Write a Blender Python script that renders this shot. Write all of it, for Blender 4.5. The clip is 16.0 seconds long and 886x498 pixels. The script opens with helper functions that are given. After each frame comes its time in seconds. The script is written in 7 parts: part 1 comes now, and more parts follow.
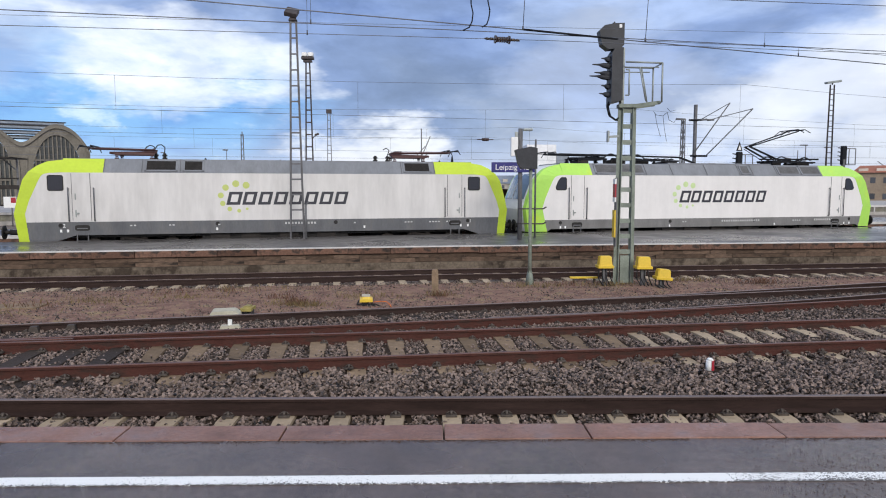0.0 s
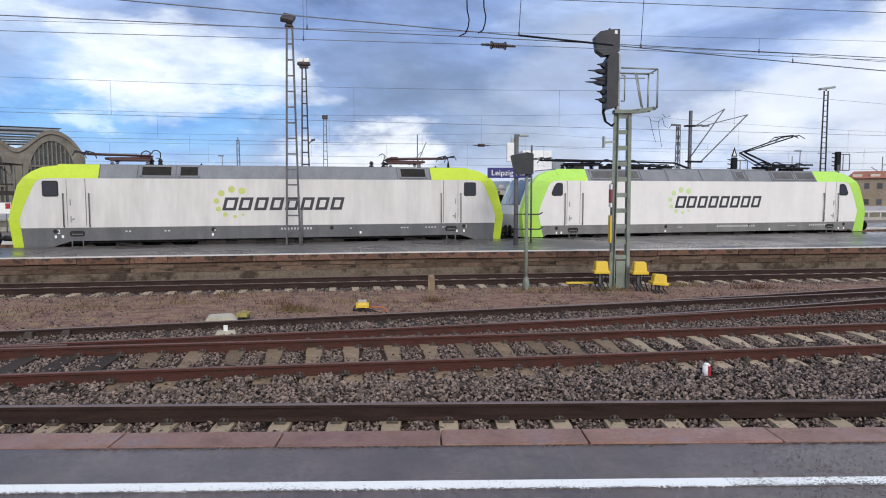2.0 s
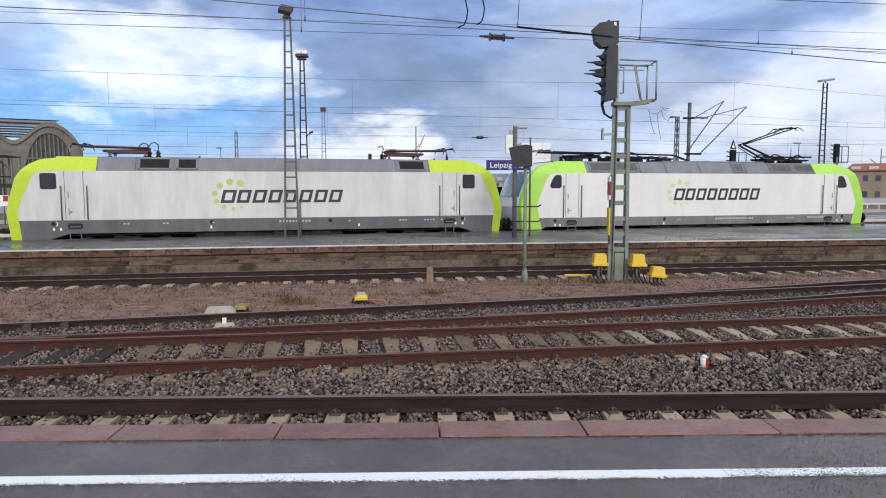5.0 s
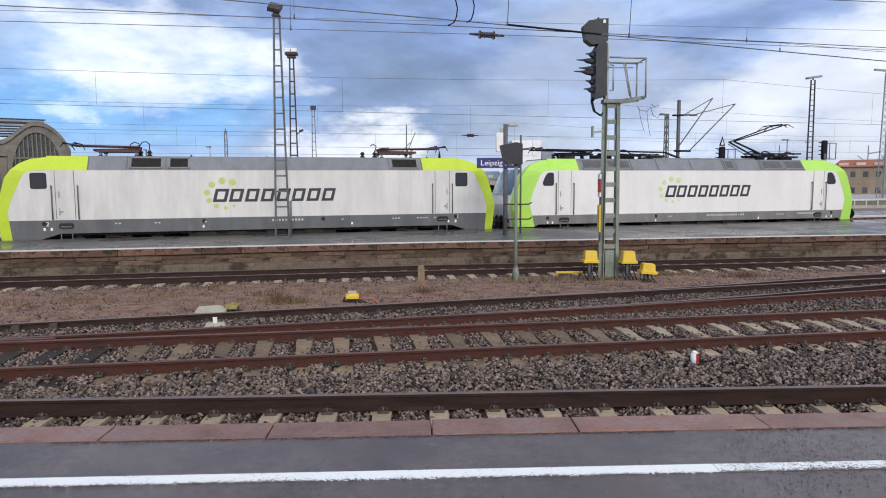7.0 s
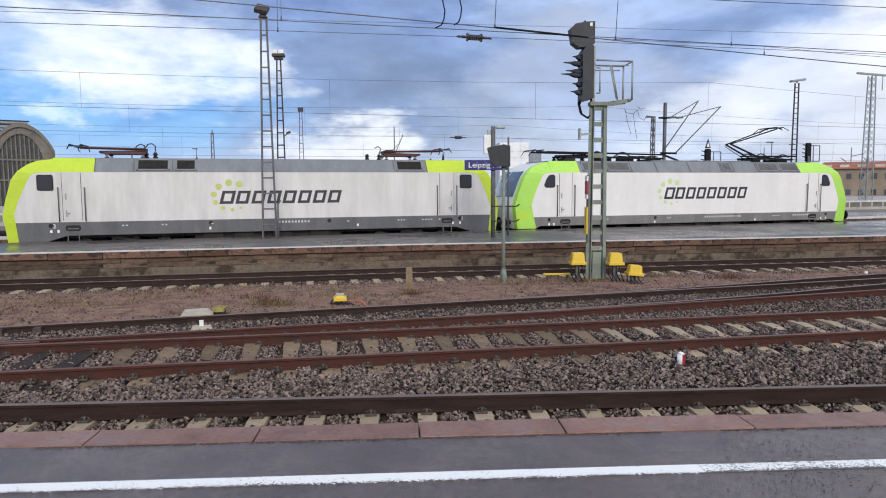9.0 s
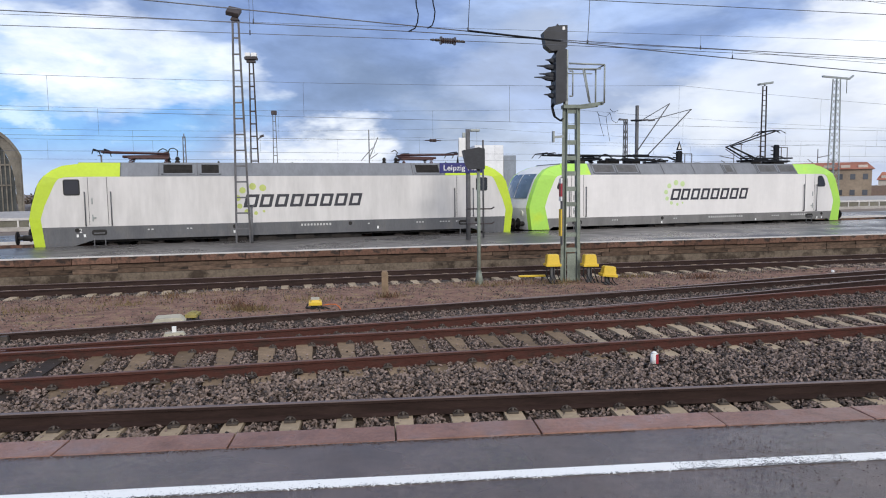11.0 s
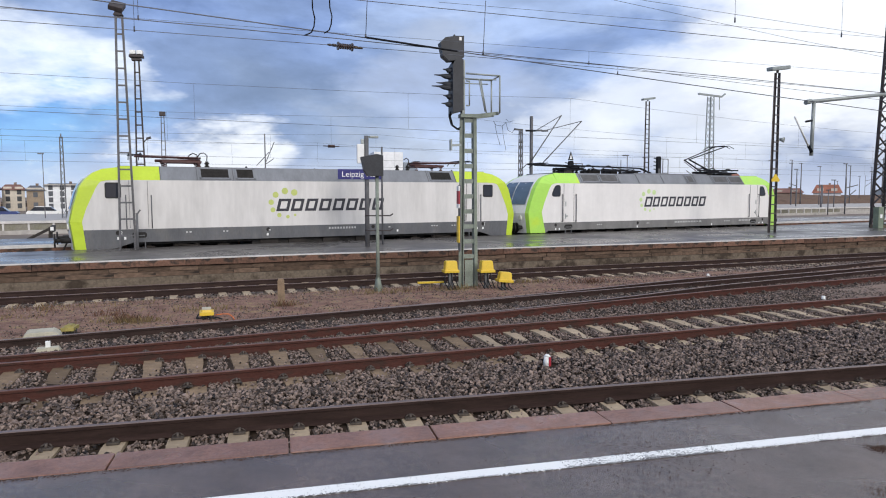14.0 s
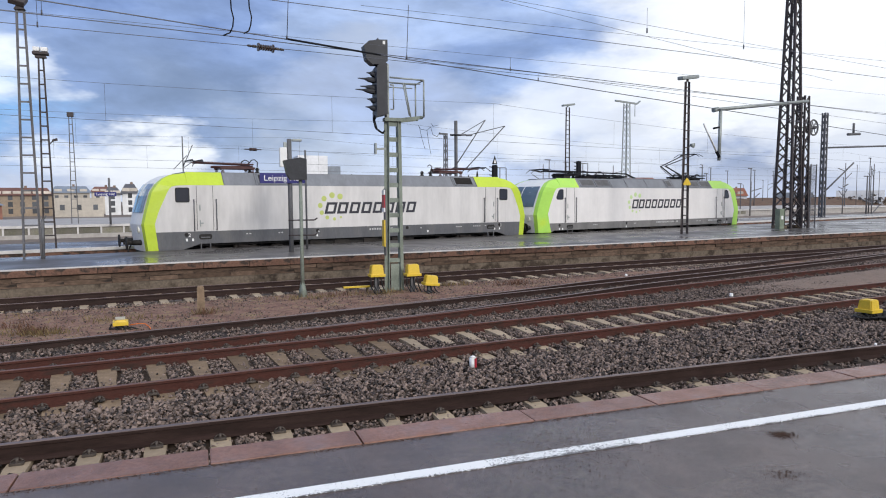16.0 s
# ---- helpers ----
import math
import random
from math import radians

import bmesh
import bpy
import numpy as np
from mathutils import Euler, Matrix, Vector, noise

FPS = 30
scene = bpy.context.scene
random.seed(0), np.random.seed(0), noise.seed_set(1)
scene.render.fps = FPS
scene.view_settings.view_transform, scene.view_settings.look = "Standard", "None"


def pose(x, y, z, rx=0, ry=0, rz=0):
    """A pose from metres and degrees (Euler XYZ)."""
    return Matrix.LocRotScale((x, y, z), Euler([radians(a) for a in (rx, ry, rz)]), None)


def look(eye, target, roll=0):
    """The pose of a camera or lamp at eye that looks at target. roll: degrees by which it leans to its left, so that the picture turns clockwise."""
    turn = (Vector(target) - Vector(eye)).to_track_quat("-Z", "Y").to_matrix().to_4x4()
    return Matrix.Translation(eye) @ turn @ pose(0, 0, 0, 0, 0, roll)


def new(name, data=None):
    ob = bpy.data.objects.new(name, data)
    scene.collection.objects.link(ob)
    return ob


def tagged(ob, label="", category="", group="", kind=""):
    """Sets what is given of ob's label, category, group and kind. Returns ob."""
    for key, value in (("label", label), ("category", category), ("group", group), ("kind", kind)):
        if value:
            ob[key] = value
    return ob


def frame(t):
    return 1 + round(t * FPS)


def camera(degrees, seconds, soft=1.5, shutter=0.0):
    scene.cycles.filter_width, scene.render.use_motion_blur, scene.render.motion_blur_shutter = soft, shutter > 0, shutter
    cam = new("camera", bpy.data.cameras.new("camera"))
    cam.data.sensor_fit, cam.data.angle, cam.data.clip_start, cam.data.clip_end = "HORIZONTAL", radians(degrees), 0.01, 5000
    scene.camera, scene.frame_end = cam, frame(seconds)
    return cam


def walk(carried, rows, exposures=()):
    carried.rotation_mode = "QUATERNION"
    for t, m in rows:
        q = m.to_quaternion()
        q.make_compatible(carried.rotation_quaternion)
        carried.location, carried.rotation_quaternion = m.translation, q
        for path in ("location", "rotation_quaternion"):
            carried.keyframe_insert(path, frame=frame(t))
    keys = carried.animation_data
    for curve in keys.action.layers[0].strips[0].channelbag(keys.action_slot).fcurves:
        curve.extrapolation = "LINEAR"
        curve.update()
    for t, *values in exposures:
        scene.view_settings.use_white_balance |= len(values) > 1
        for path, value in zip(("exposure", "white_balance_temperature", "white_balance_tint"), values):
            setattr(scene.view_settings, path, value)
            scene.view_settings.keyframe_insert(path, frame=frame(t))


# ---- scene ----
cam = camera(67.14, 16.0, soft=1.05)
PATH = [
    (0.0, pose(-0.000, 0.000, 1.700, 84.86, 0.03, -0.83)),
    (0.5, pose(-0.005, -0.004, 1.697, 85.03, -0.11, -1.02)),
    (1.0, pose(-0.006, -0.004, 1.697, 85.22, -0.18, -1.19)),
    (1.5, pose(-0.009, -0.001, 1.695, 85.35, -0.18, -1.38)),
    (2.0, pose(-0.008, 0.007, 1.693, 85.35, 0.05, -1.18)),
    (2.5, pose(-0.006, 0.003, 1.694, 85.29, 0.06, -1.14)),
    (3.0, pose(-0.006, 0.004, 1.694, 85.21, 0.08, -1.15)),
    (3.5, pose(-0.006, 0.005, 1.693, 85.08, 0.07, -1.15)),
    (4.0, pose(-0.005, 0.009, 1.691, 84.91, 0.11, -1.00)),
    (6.5, pose(-0.007, 0.001, 1.694, 84.57, 0.17, -2.03)),
    (7.0, pose(-0.005, 0.005, 1.692, 84.53, 0.32, -2.08)),
    (7.5, pose(-0.008, 0.002, 1.694, 84.54, 0.27, -2.15)),
    (8.0, pose(-0.004, -0.003, 1.694, 84.57, 0.23, -2.31)),
    (8.5, pose(-0.004, -0.002, 1.696, 84.57, 0.28, -2.70)),
    (9.0, pose(-0.001, -0.000, 1.696, 84.69, 0.32, -3.11)),
    (11.5, pose(0.012, -0.012, 1.698, 84.95, 0.64, -6.27)),
    (12.0, pose(0.019, -0.013, 1.700, 84.99, 0.59, -7.70)),
    (12.5, pose(0.022, -0.010, 1.695, 85.11, 0.58, -9.42)),
    (13.0, pose(0.024, -0.015, 1.699, 85.20, 0.44, -10.97)),
    (13.5, pose(0.032, -0.018, 1.701, 85.29, 0.20, -12.32)),
    (14.0, pose(0.039, -0.022, 1.702, 85.43, 0.16, -13.76)),
    (14.5, pose(0.042, -0.025, 1.701, 85.55, 0.19, -15.14)),
    (15.0, pose(0.042, -0.026, 1.698, 85.62, 0.23, -16.90)),
    (15.5, pose(0.047, -0.029, 1.698, 85.69, 0.27, -18.39)),
    (16.0, pose(0.055, -0.043, 1.697, 85.74, 0.35, -20.08)),
]
walk(cam, PATH)

# ---- sky and sun ----
world = bpy.data.worlds.new("sky")
scene.world = world
world.use_nodes = True


def build_sky():
    nt = world.node_tree
    nt.nodes.clear()
    N, L = nt.nodes.new, nt.links.new
    out, bg = N("ShaderNodeOutputWorld"), N("ShaderNodeBackground")
    sky = N("ShaderNodeTexSky")
    sky.sky_type, sky.sun_disc = "NISHITA", False
    sky.sun_elevation, sky.sun_rotation = radians(24), radians(170)
    tc = N("ShaderNodeTexCoord")
    mp = N("ShaderNodeMapping")
    mp.inputs["Scale"].default_value = (1.0, 1.0, 2.6)
    mp.inputs["Location"].default_value = SKY_SHIFT
    L(tc.outputs["Generated"], mp.inputs["Vector"])

    def noise_tex(scale, detail, rough, dist=0.0):
        n = N("ShaderNodeTexNoise")
        n.inputs["Scale"].default_value, n.inputs["Detail"].default_value = scale, detail
        n.inputs["Roughness"].default_value, n.inputs["Distortion"].default_value = rough, dist
        L(mp.outputs["Vector"], n.inputs["Vector"])
        return n

    def ramp(src, stops):
        r = N("ShaderNodeValToRGB")
        r.color_ramp.interpolation = "EASE"
        e = r.color_ramp.elements
        while len(e) < len(stops):
            e.new(0.5)
        for el, (p, c) in zip(e, stops):
            el.position, el.color = p, (*c, 1)
        L(src, r.inputs["Fac"])
        return r

    def mix(fac, a, b, kind="MIX"):
        m = N("ShaderNodeMix")
        m.data_type, m.blend_type = "RGBA", kind
        for s, v in ((m.inputs["Factor"], fac), (m.inputs[6], a), (m.inputs[7], b)):
            if hasattr(v, "is_linked"):
                L(v, s)
            else:
                s.default_value = v
        return m.outputs[2]

    def blob(direction, inner, outer):
        """Soft cloud bank round a direction: 1 inside, 0 outside."""
        d = N("ShaderNodeVectorMath")
        d.operation = "DOT_PRODUCT"
        nv = N("ShaderNodeVectorMath")
        nv.operation = "ADD"
        wob = noise_tex(5.0, 5.0, 0.6)
        sc = N("ShaderNodeVectorMath")
        sc.operation = "MULTIPLY_ADD"
        L(wob.outputs["Color"], sc.inputs[0])
        sc.inputs[1].default_value = (0.34, 0.34, 0.22)
        sc.inputs[2].default_value = (-0.17, -0.17, -0.11)
        L(tc.outputs["Generated"], nv.inputs[0])
        L(sc.outputs[0], nv.inputs[1])
        nn = N("ShaderNodeVectorMath")
        nn.operation = "NORMALIZE"
        st = N("ShaderNodeVectorMath")
        st.operation = "MULTIPLY"
        L(nv.outputs[0], st.inputs[0])
        st.inputs[1].default_value = (1, 1, 2.0)
        L(st.outputs[0], nn.inputs[0])
        L(nn.outputs[0], d.inputs[0])
        v = Vector((direction[0], direction[1], direction[2] * 2.0)).normalized()
        d.inputs[1].default_value = v
        mr = N("ShaderNodeMapRange")
        mr.interpolation_type = "SMOOTHSTEP"
        mr.inputs["From Min"].default_value, mr.inputs["From Max"].default_value = math.cos(radians(outer)), math.cos(radians(inner))
        L(d.outputs["Value"], mr.inputs["Value"])
        return mr.outputs["Result"]

    def way(az, el):
        a, e = radians(az), radians(el)
        return (math.sin(a) * math.cos(e), math.cos(a) * math.cos(e), math.sin(e))

    big = noise_tex(2.6, 8.0, 0.56, 0.35)
    fine = noise_tex(7.0, 9.0, 0.6, 0.2)
    deck = ramp(big.outputs["Fac"], [(0.34, (0.14, 0.215, 0.45)), (0.48, (0.235, 0.335, 0.61)), (0.60, (0.38, 0.495, 0.77)), (0.76, (0.66, 0.74, 0.93))]).outputs["Color"]
    soft = ramp(fine.outputs["Fac"], [(0.3, (0.80, 0.80, 0.80)), (0.7, (1.2, 1.2, 1.2))]).outputs["Color"]
    deck = mix(1.0, deck, soft, "MULTIPLY")
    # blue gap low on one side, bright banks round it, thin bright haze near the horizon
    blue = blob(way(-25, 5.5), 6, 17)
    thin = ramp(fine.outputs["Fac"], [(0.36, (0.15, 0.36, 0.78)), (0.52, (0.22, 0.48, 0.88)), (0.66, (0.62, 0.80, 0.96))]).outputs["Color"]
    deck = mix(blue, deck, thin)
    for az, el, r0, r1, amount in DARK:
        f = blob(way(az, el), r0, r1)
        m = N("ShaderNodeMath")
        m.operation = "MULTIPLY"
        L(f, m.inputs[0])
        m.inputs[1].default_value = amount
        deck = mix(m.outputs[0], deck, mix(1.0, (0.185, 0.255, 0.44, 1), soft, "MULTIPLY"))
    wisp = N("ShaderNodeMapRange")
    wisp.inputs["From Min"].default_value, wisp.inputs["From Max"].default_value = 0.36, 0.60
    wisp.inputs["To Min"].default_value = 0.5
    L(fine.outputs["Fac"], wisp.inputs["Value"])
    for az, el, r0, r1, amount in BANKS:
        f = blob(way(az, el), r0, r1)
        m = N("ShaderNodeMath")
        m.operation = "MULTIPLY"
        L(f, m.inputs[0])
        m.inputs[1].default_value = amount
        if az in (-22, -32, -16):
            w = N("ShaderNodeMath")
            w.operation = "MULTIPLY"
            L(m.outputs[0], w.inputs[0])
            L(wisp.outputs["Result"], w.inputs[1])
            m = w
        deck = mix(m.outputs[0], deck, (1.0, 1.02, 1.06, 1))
    sep = N("ShaderNodeSeparateXYZ")
    L(tc.outputs["Generated"], sep.inputs[0])
    hz = N("ShaderNodeMapRange")
    hz.interpolation_type = "SMOOTHSTEP"
    hz.inputs["From Min"].default_value, hz.inputs["From Max"].default_value = 0.09, -0.01
    hz.inputs["To Max"].default_value = 0.75
    L(sep.outputs["Z"], hz.inputs["Value"])
    deck = mix(hz.outputs["Result"], deck, (0.63, 0.69, 0.83, 1))
    # the clear sky shows faintly through the deck
    clear = N("ShaderNodeVectorMath")
    clear.operation = "SCALE"
    L(sky.outputs["Color"], clear.inputs[0])
    clear.inputs["Scale"].default_value = 0.10
    total = mix(0.12, deck, clear.outputs[0])
    L(total, bg.inputs["Color"])
    bg.inputs["Strength"].default_value = SKY_STRENGTH
    L(bg.outputs[0], out.inputs["Surface"])


SKY_SHIFT = (0.4, 0.1, 0.0)
SKY_STRENGTH = 1.17
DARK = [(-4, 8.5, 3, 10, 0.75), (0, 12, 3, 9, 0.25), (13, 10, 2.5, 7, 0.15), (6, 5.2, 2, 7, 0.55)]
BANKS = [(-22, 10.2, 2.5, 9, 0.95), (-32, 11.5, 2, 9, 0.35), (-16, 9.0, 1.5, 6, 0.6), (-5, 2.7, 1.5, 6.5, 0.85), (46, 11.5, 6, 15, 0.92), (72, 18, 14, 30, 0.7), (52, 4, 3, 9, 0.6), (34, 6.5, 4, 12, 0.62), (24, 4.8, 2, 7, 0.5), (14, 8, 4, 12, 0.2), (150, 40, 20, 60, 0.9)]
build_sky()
sun = new("sun", bpy.data.lights.new("sun", "SUN"))
sun.data.energy, sun.data.angle, sun.data.color = 1.75, radians(14), (1.0, 0.955, 0.905)
sun.matrix_world = look((18, -46, 27), (8, 14, 0))
scene.view_settings.exposure = 0.0

# ---- materials ----
def material(name, color, rough=0.6, metal=0.0, vary=0.25, scale=6.0, bump=0.0, bump_scale=60.0, second=None, second_at=(0.5, 0.65), wet=0.0, island=0.0, coat=0.0, stretch=(1, 1, 1), emit=0.0, random_ob=0.0, spec=0.3, streak=0.0):
    """Node material: base colour with two scales of noise, optional second colour in patches, relief and damp patches."""
    m = bpy.data.materials.new(name)
    m.use_nodes = True
    nt = m.node_tree
    N, L = nt.nodes.new, nt.links.new
    b = nt.nodes["Principled BSDF"]
    tc = N("ShaderNodeTexCoord")
    mp = N("ShaderNodeMapping")
    mp.inputs["Scale"].default_value = stretch
    L(tc.outputs["Object"], mp.inputs["Vector"])

    def noise_tex(sc, detail=6.0, rough_=0.6):
        n = N("ShaderNodeTexNoise")
        n.inputs["Scale"].default_value, n.inputs["Detail"].default_value, n.inputs["Roughness"].default_value = sc, detail, rough_
        L(mp.outputs["Vector"], n.inputs["Vector"])
        return n.outputs["Fac"]

    def remap(v, a, c, lo, hi):
        r = N("ShaderNodeMapRange")
        r.inputs["From Min"].default_value, r.inputs["From Max"].default_value = a, c
        r.inputs["To Min"].default_value, r.inputs["To Max"].default_value = lo, hi
        L(v, r.inputs["Value"])
        return r.outputs["Result"]

    def mixc(fac, a, c, kind="MIX"):
        x = N("ShaderNodeMix")
        x.data_type, x.blend_type = "RGBA", kind
        for s, v in ((x.inputs["Factor"], fac), (x.inputs[6], a), (x.inputs[7], c)):
            if hasattr(v, "is_linked"):
                L(v, s)
            elif isinstance(v, float):
                s.default_value = v
            else:
                s.default_value = (*v, 1)
        return x.outputs[2]

    col = color
    n1, n2 = noise_tex(scale), noise_tex(scale * 9, 4.0)
    if second:
        col = mixc(remap(n1, second_at[0], second_at[1], 0.0, 1.0), color, second)
    tone = N("ShaderNodeMath")
    tone.operation = "MULTIPLY"
    L(remap(n1, 0.3, 0.7, 1 - vary, 1 + vary), tone.inputs[0])
    L(remap(n2, 0.3, 0.7, 1 - vary * 0.7, 1 + vary * 0.7), tone.inputs[1])
    value = tone.outputs[0]
    if island or random_ob:
        if island:
            g = N("ShaderNodeNewGeometry")
            rnd = g.outputs["Random Per Island"]
        else:
            g = N("ShaderNodeObjectInfo")
            rnd = g.outputs["Random"]
        k = island or random_ob
        m2 = N("ShaderNodeMath")
        m2.operation = "MULTIPLY"
        L(value, m2.inputs[0])
        L(remap(rnd, 0.0, 1.0, 1 - k, 1 + k), m2.inputs[1])
        value = m2.outputs[0]
    if streak:
        # rain-washed dirt that runs down the side, in narrow and wide runs
        for sx, sz, k in ((0.75, 0.25, streak), (2.6, 0.20, streak * 0.55), (8.0, 0.35, streak * 0.18)):
            sm = N("ShaderNodeMapping")
            sm.inputs["Scale"].default_value = (sx, sx, sz)
            L(tc.outputs["Object"], sm.inputs["Vector"])
            sn = N("ShaderNodeTexNoise")
            sn.inputs["Scale"].default_value, sn.inputs["Detail"].default_value, sn.inputs["Roughness"].default_value = 1.0, 5.0, 0.65
            L(sm.outputs["Vector"], sn.inputs["Vector"])
            sv = N("ShaderNodeMath")
            sv.operation = "MULTIPLY"
            L(value, sv.inputs[0])
            L(remap(sn.outputs["Fac"], 0.42, 0.72, 1.0, 1.0 - k), sv.inputs[1])
            value = sv.outputs[0]
    vm = N("ShaderNodeVectorMath")
    vm.operation = "SCALE"
    if hasattr(col, "is_linked"):
        L(col, vm.inputs[0])
    else:
        vm.inputs[0].default_value = col
    L(value, vm.inputs["Scale"])
    L(vm.outputs[0], b.inputs["Base Color"])
    b.inputs["Metallic"].default_value = metal
    b.inputs["Specular IOR Level"].default_value = spec
    if wet:
        n3 = noise_tex(scale * 0.35, 3.0)
        L(remap(n3, 0.38, 0.62, rough, max(0.06, rough - wet)), b.inputs["Roughness"])
    else:
        L(remap(n2, 0.3, 0.7, min(1, rough * 0.85), min(1, rough * 1.15)), b.inputs["Roughness"])
    b.inputs["Coat Weight"].default_value = coat
    if emit:
        b.inputs["Emission Color"].default_value = (*color, 1)
        b.inputs["Emission Strength"].default_value = emit
    if bump:
        bp = N("ShaderNodeBump")
        bp.inputs["Strength"].default_value, bp.inputs["Distance"].default_value = bump, 0.01
        L(noise_tex(bump_scale, 6.0, 0.7), bp.inputs["Height"])
        L(bp.outputs["Normal"], b.inputs["Normal"])
    return m


M = {}
M["asphalt"] = material("wet_asphalt", (0.106, 0.079, 0.067), 0.40, spec=0.62, vary=0.26, scale=2.0, bump=0.32, bump_scale=160, wet=0.30)
M["asphalt_far"] = material("far_platform_asphalt", (0.088, 0.079, 0.074), 0.52, spec=0.5, vary=0.34, scale=0.9, bump=0.16, bump_scale=22, wet=0.34, second=(0.052, 0.047, 0.045), second_at=(0.5, 0.66))
M["edge_stone"] = material("red_edge_stone", (0.250, 0.130, 0.094), 0.45, vary=0.32, scale=3.2, bump=0.35, bump_scale=90, wet=0.2, random_ob=0.12, second=(0.171, 0.115, 0.105), second_at=(0.5, 0.7))


def line_paint(name, bare, edge):
    """White road paint on asphalt: chipped in specks, most of all along its edges."""
    m = bpy.data.materials.new(name)
    m.use_nodes = True
    nt = m.node_tree
    N, L = nt.nodes.new, nt.links.new
    b = nt.nodes["Principled BSDF"]
    tc = N("ShaderNodeTexCoord")

    def noise_tex(sc, detail):
        n = N("ShaderNodeTexNoise")
        n.inputs["Scale"].default_value, n.inputs["Detail"].default_value, n.inputs["Roughness"].default_value = sc, detail, 0.7
        L(tc.outputs["Object"], n.inputs["Vector"])
        return n.outputs["Fac"]

    def calc(op, a, c):
        x = N("ShaderNodeMath")
        x.operation = op
        for s, v in ((x.inputs[0], a), (x.inputs[1], c)):
            if hasattr(v, "is_linked"):
                L(v, s)
            else:
                s.default_value = v
        return x.outputs[0]

    sep = N("ShaderNodeSeparateXYZ")
    L(tc.outputs["Object"], sep.inputs[0])
    off = calc("DIVIDE", calc("ABSOLUTE", calc("SUBTRACT", sep.outputs["Y"], 3.796), 0.0), 0.070)
    wear = calc("MULTIPLY", calc("POWER", off, 3.0), edge)
    total = calc("ADD", calc("ADD", noise_tex(85.0, 3.0), wear), calc("MULTIPLY", calc("SUBTRACT", noise_tex(3.0, 3.0), 0.5), 0.35))
    r = N("ShaderNodeMapRange")
    r.inputs["From Min"].default_value, r.inputs["From Max"].default_value = bare, bare + 0.05
    L(total, r.inputs["Value"])
    mx = N("ShaderNodeMix")
    mx.data_type = "RGBA"
    L(r.outputs["Result"], mx.inputs["Factor"])
    mx.inputs[6].default_value, mx.inputs[7].default_value = (0.88, 0.88, 0.86, 1), (0.085, 0.075, 0.07, 1)
    L(mx.outputs[2], b.inputs["Base Color"])
    b.inputs["Roughness"].default_value = 0.5
    return m


M["line"] = line_paint("worn_white_paint", 0.645, 0.22)
M["line_worn"] = line_paint("patchy_white_paint", 0.545, 0.20)
# darker than the stones on it: the shade of their gaps, as colour
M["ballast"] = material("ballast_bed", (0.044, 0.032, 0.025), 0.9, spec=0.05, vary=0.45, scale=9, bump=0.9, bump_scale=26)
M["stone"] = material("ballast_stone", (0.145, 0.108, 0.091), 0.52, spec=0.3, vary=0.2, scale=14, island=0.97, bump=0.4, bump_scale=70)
M["earth"] = material("brown_earth", (0.235, 0.143, 0.115), 0.95, spec=0.05, vary=0.5, scale=2.4, second=(0.195, 0.142, 0.085), second_at=(0.50, 0.64), bump=0.7, bump_scale=22)
M["gravel"] = material("trodden_gravel", (0.250, 0.190, 0.155), 0.9, spec=0.1, vary=0.45, scale=3.5, second=(0.165, 0.118, 0.095), second_at=(0.45, 0.65), bump=0.9, bump_scale=35)
M["yard"] = material("yard_ground", (0.182, 0.150, 0.127), 0.9, vary=0.3, scale=0.08, bump=0.4, bump_scale=6)
M["rail_rust"] = material("rusty_rail_side", (0.084, 0.033, 0.026), 0.7, spec=0.12, vary=0.35, scale=5, stretch=(0.5, 2, 2), second=(0.040, 0.023, 0.019), second_at=(0.46, 0.62), bump=0.3, bump_scale=50)
M["rail_top"] = material("worn_rail_head", (0.17, 0.125, 0.112), 0.45, metal=0.3, vary=0.2, scale=5, stretch=(0.3, 3, 1))
M["rail_top_rust"] = material("rusty_rail_head", (0.125, 0.062, 0.048), 0.5, metal=0.1, vary=0.3, scale=5, stretch=(0.3, 3, 1))
M["rail_dark"] = material("dark_rail_side", (0.035, 0.021, 0.018), 0.6, spec=0.14, vary=0.35, scale=5, stretch=(0.3, 2, 2))
M["concrete"] = material("sleeper_concrete", (0.36, 0.282, 0.198), 0.75, vary=0.18, scale=5, random_ob=0.16, bump=0.3, bump_scale=80)
M["concrete_dirty"] = material("dirty_sleeper_concrete", (0.195, 0.140, 0.093), 0.8, spec=0.15, vary=0.25, scale=5, random_ob=0.25, bump=0.3, bump_scale=80)
M["timber"] = material("tarred_sleeper", (0.050, 0.039, 0.033), 0.75, spec=0.12, vary=0.3, scale=4, random_ob=0.2, stretch=(1, 6, 1), bump=0.3)
M["steel"] = material("fastening_steel", (0.09, 0.075, 0.065), 0.55, metal=0.4, vary=0.3)
M["old_wall"] = material("stained_platform_wall", (0.140, 0.096, 0.070), 0.85, spec=0.1, vary=0.42, scale=1.1, second=(0.026, 0.021, 0.018), second_at=(0.48, 0.60), stretch=(0.6, 0.6, 2.0), bump=0.6, bump_scale=18, random_ob=0.3)
M["coping"] = material("brown_coping_stone", (0.150, 0.084, 0.060), 0.75, spec=0.15, second=(0.034, 0.026, 0.022), second_at=(0.50, 0.60), vary=0.36, scale=2.6, random_ob=0.35, bump=0.4, bump_scale=40)
M["ledge"] = material("pale_concrete_ledge", (0.170, 0.136, 0.104), 0.85, spec=0.1, second=(0.045, 0.034, 0.026), second_at=(0.47, 0.60), vary=0.34, scale=1.6, bump=0.3, bump_scale=20)
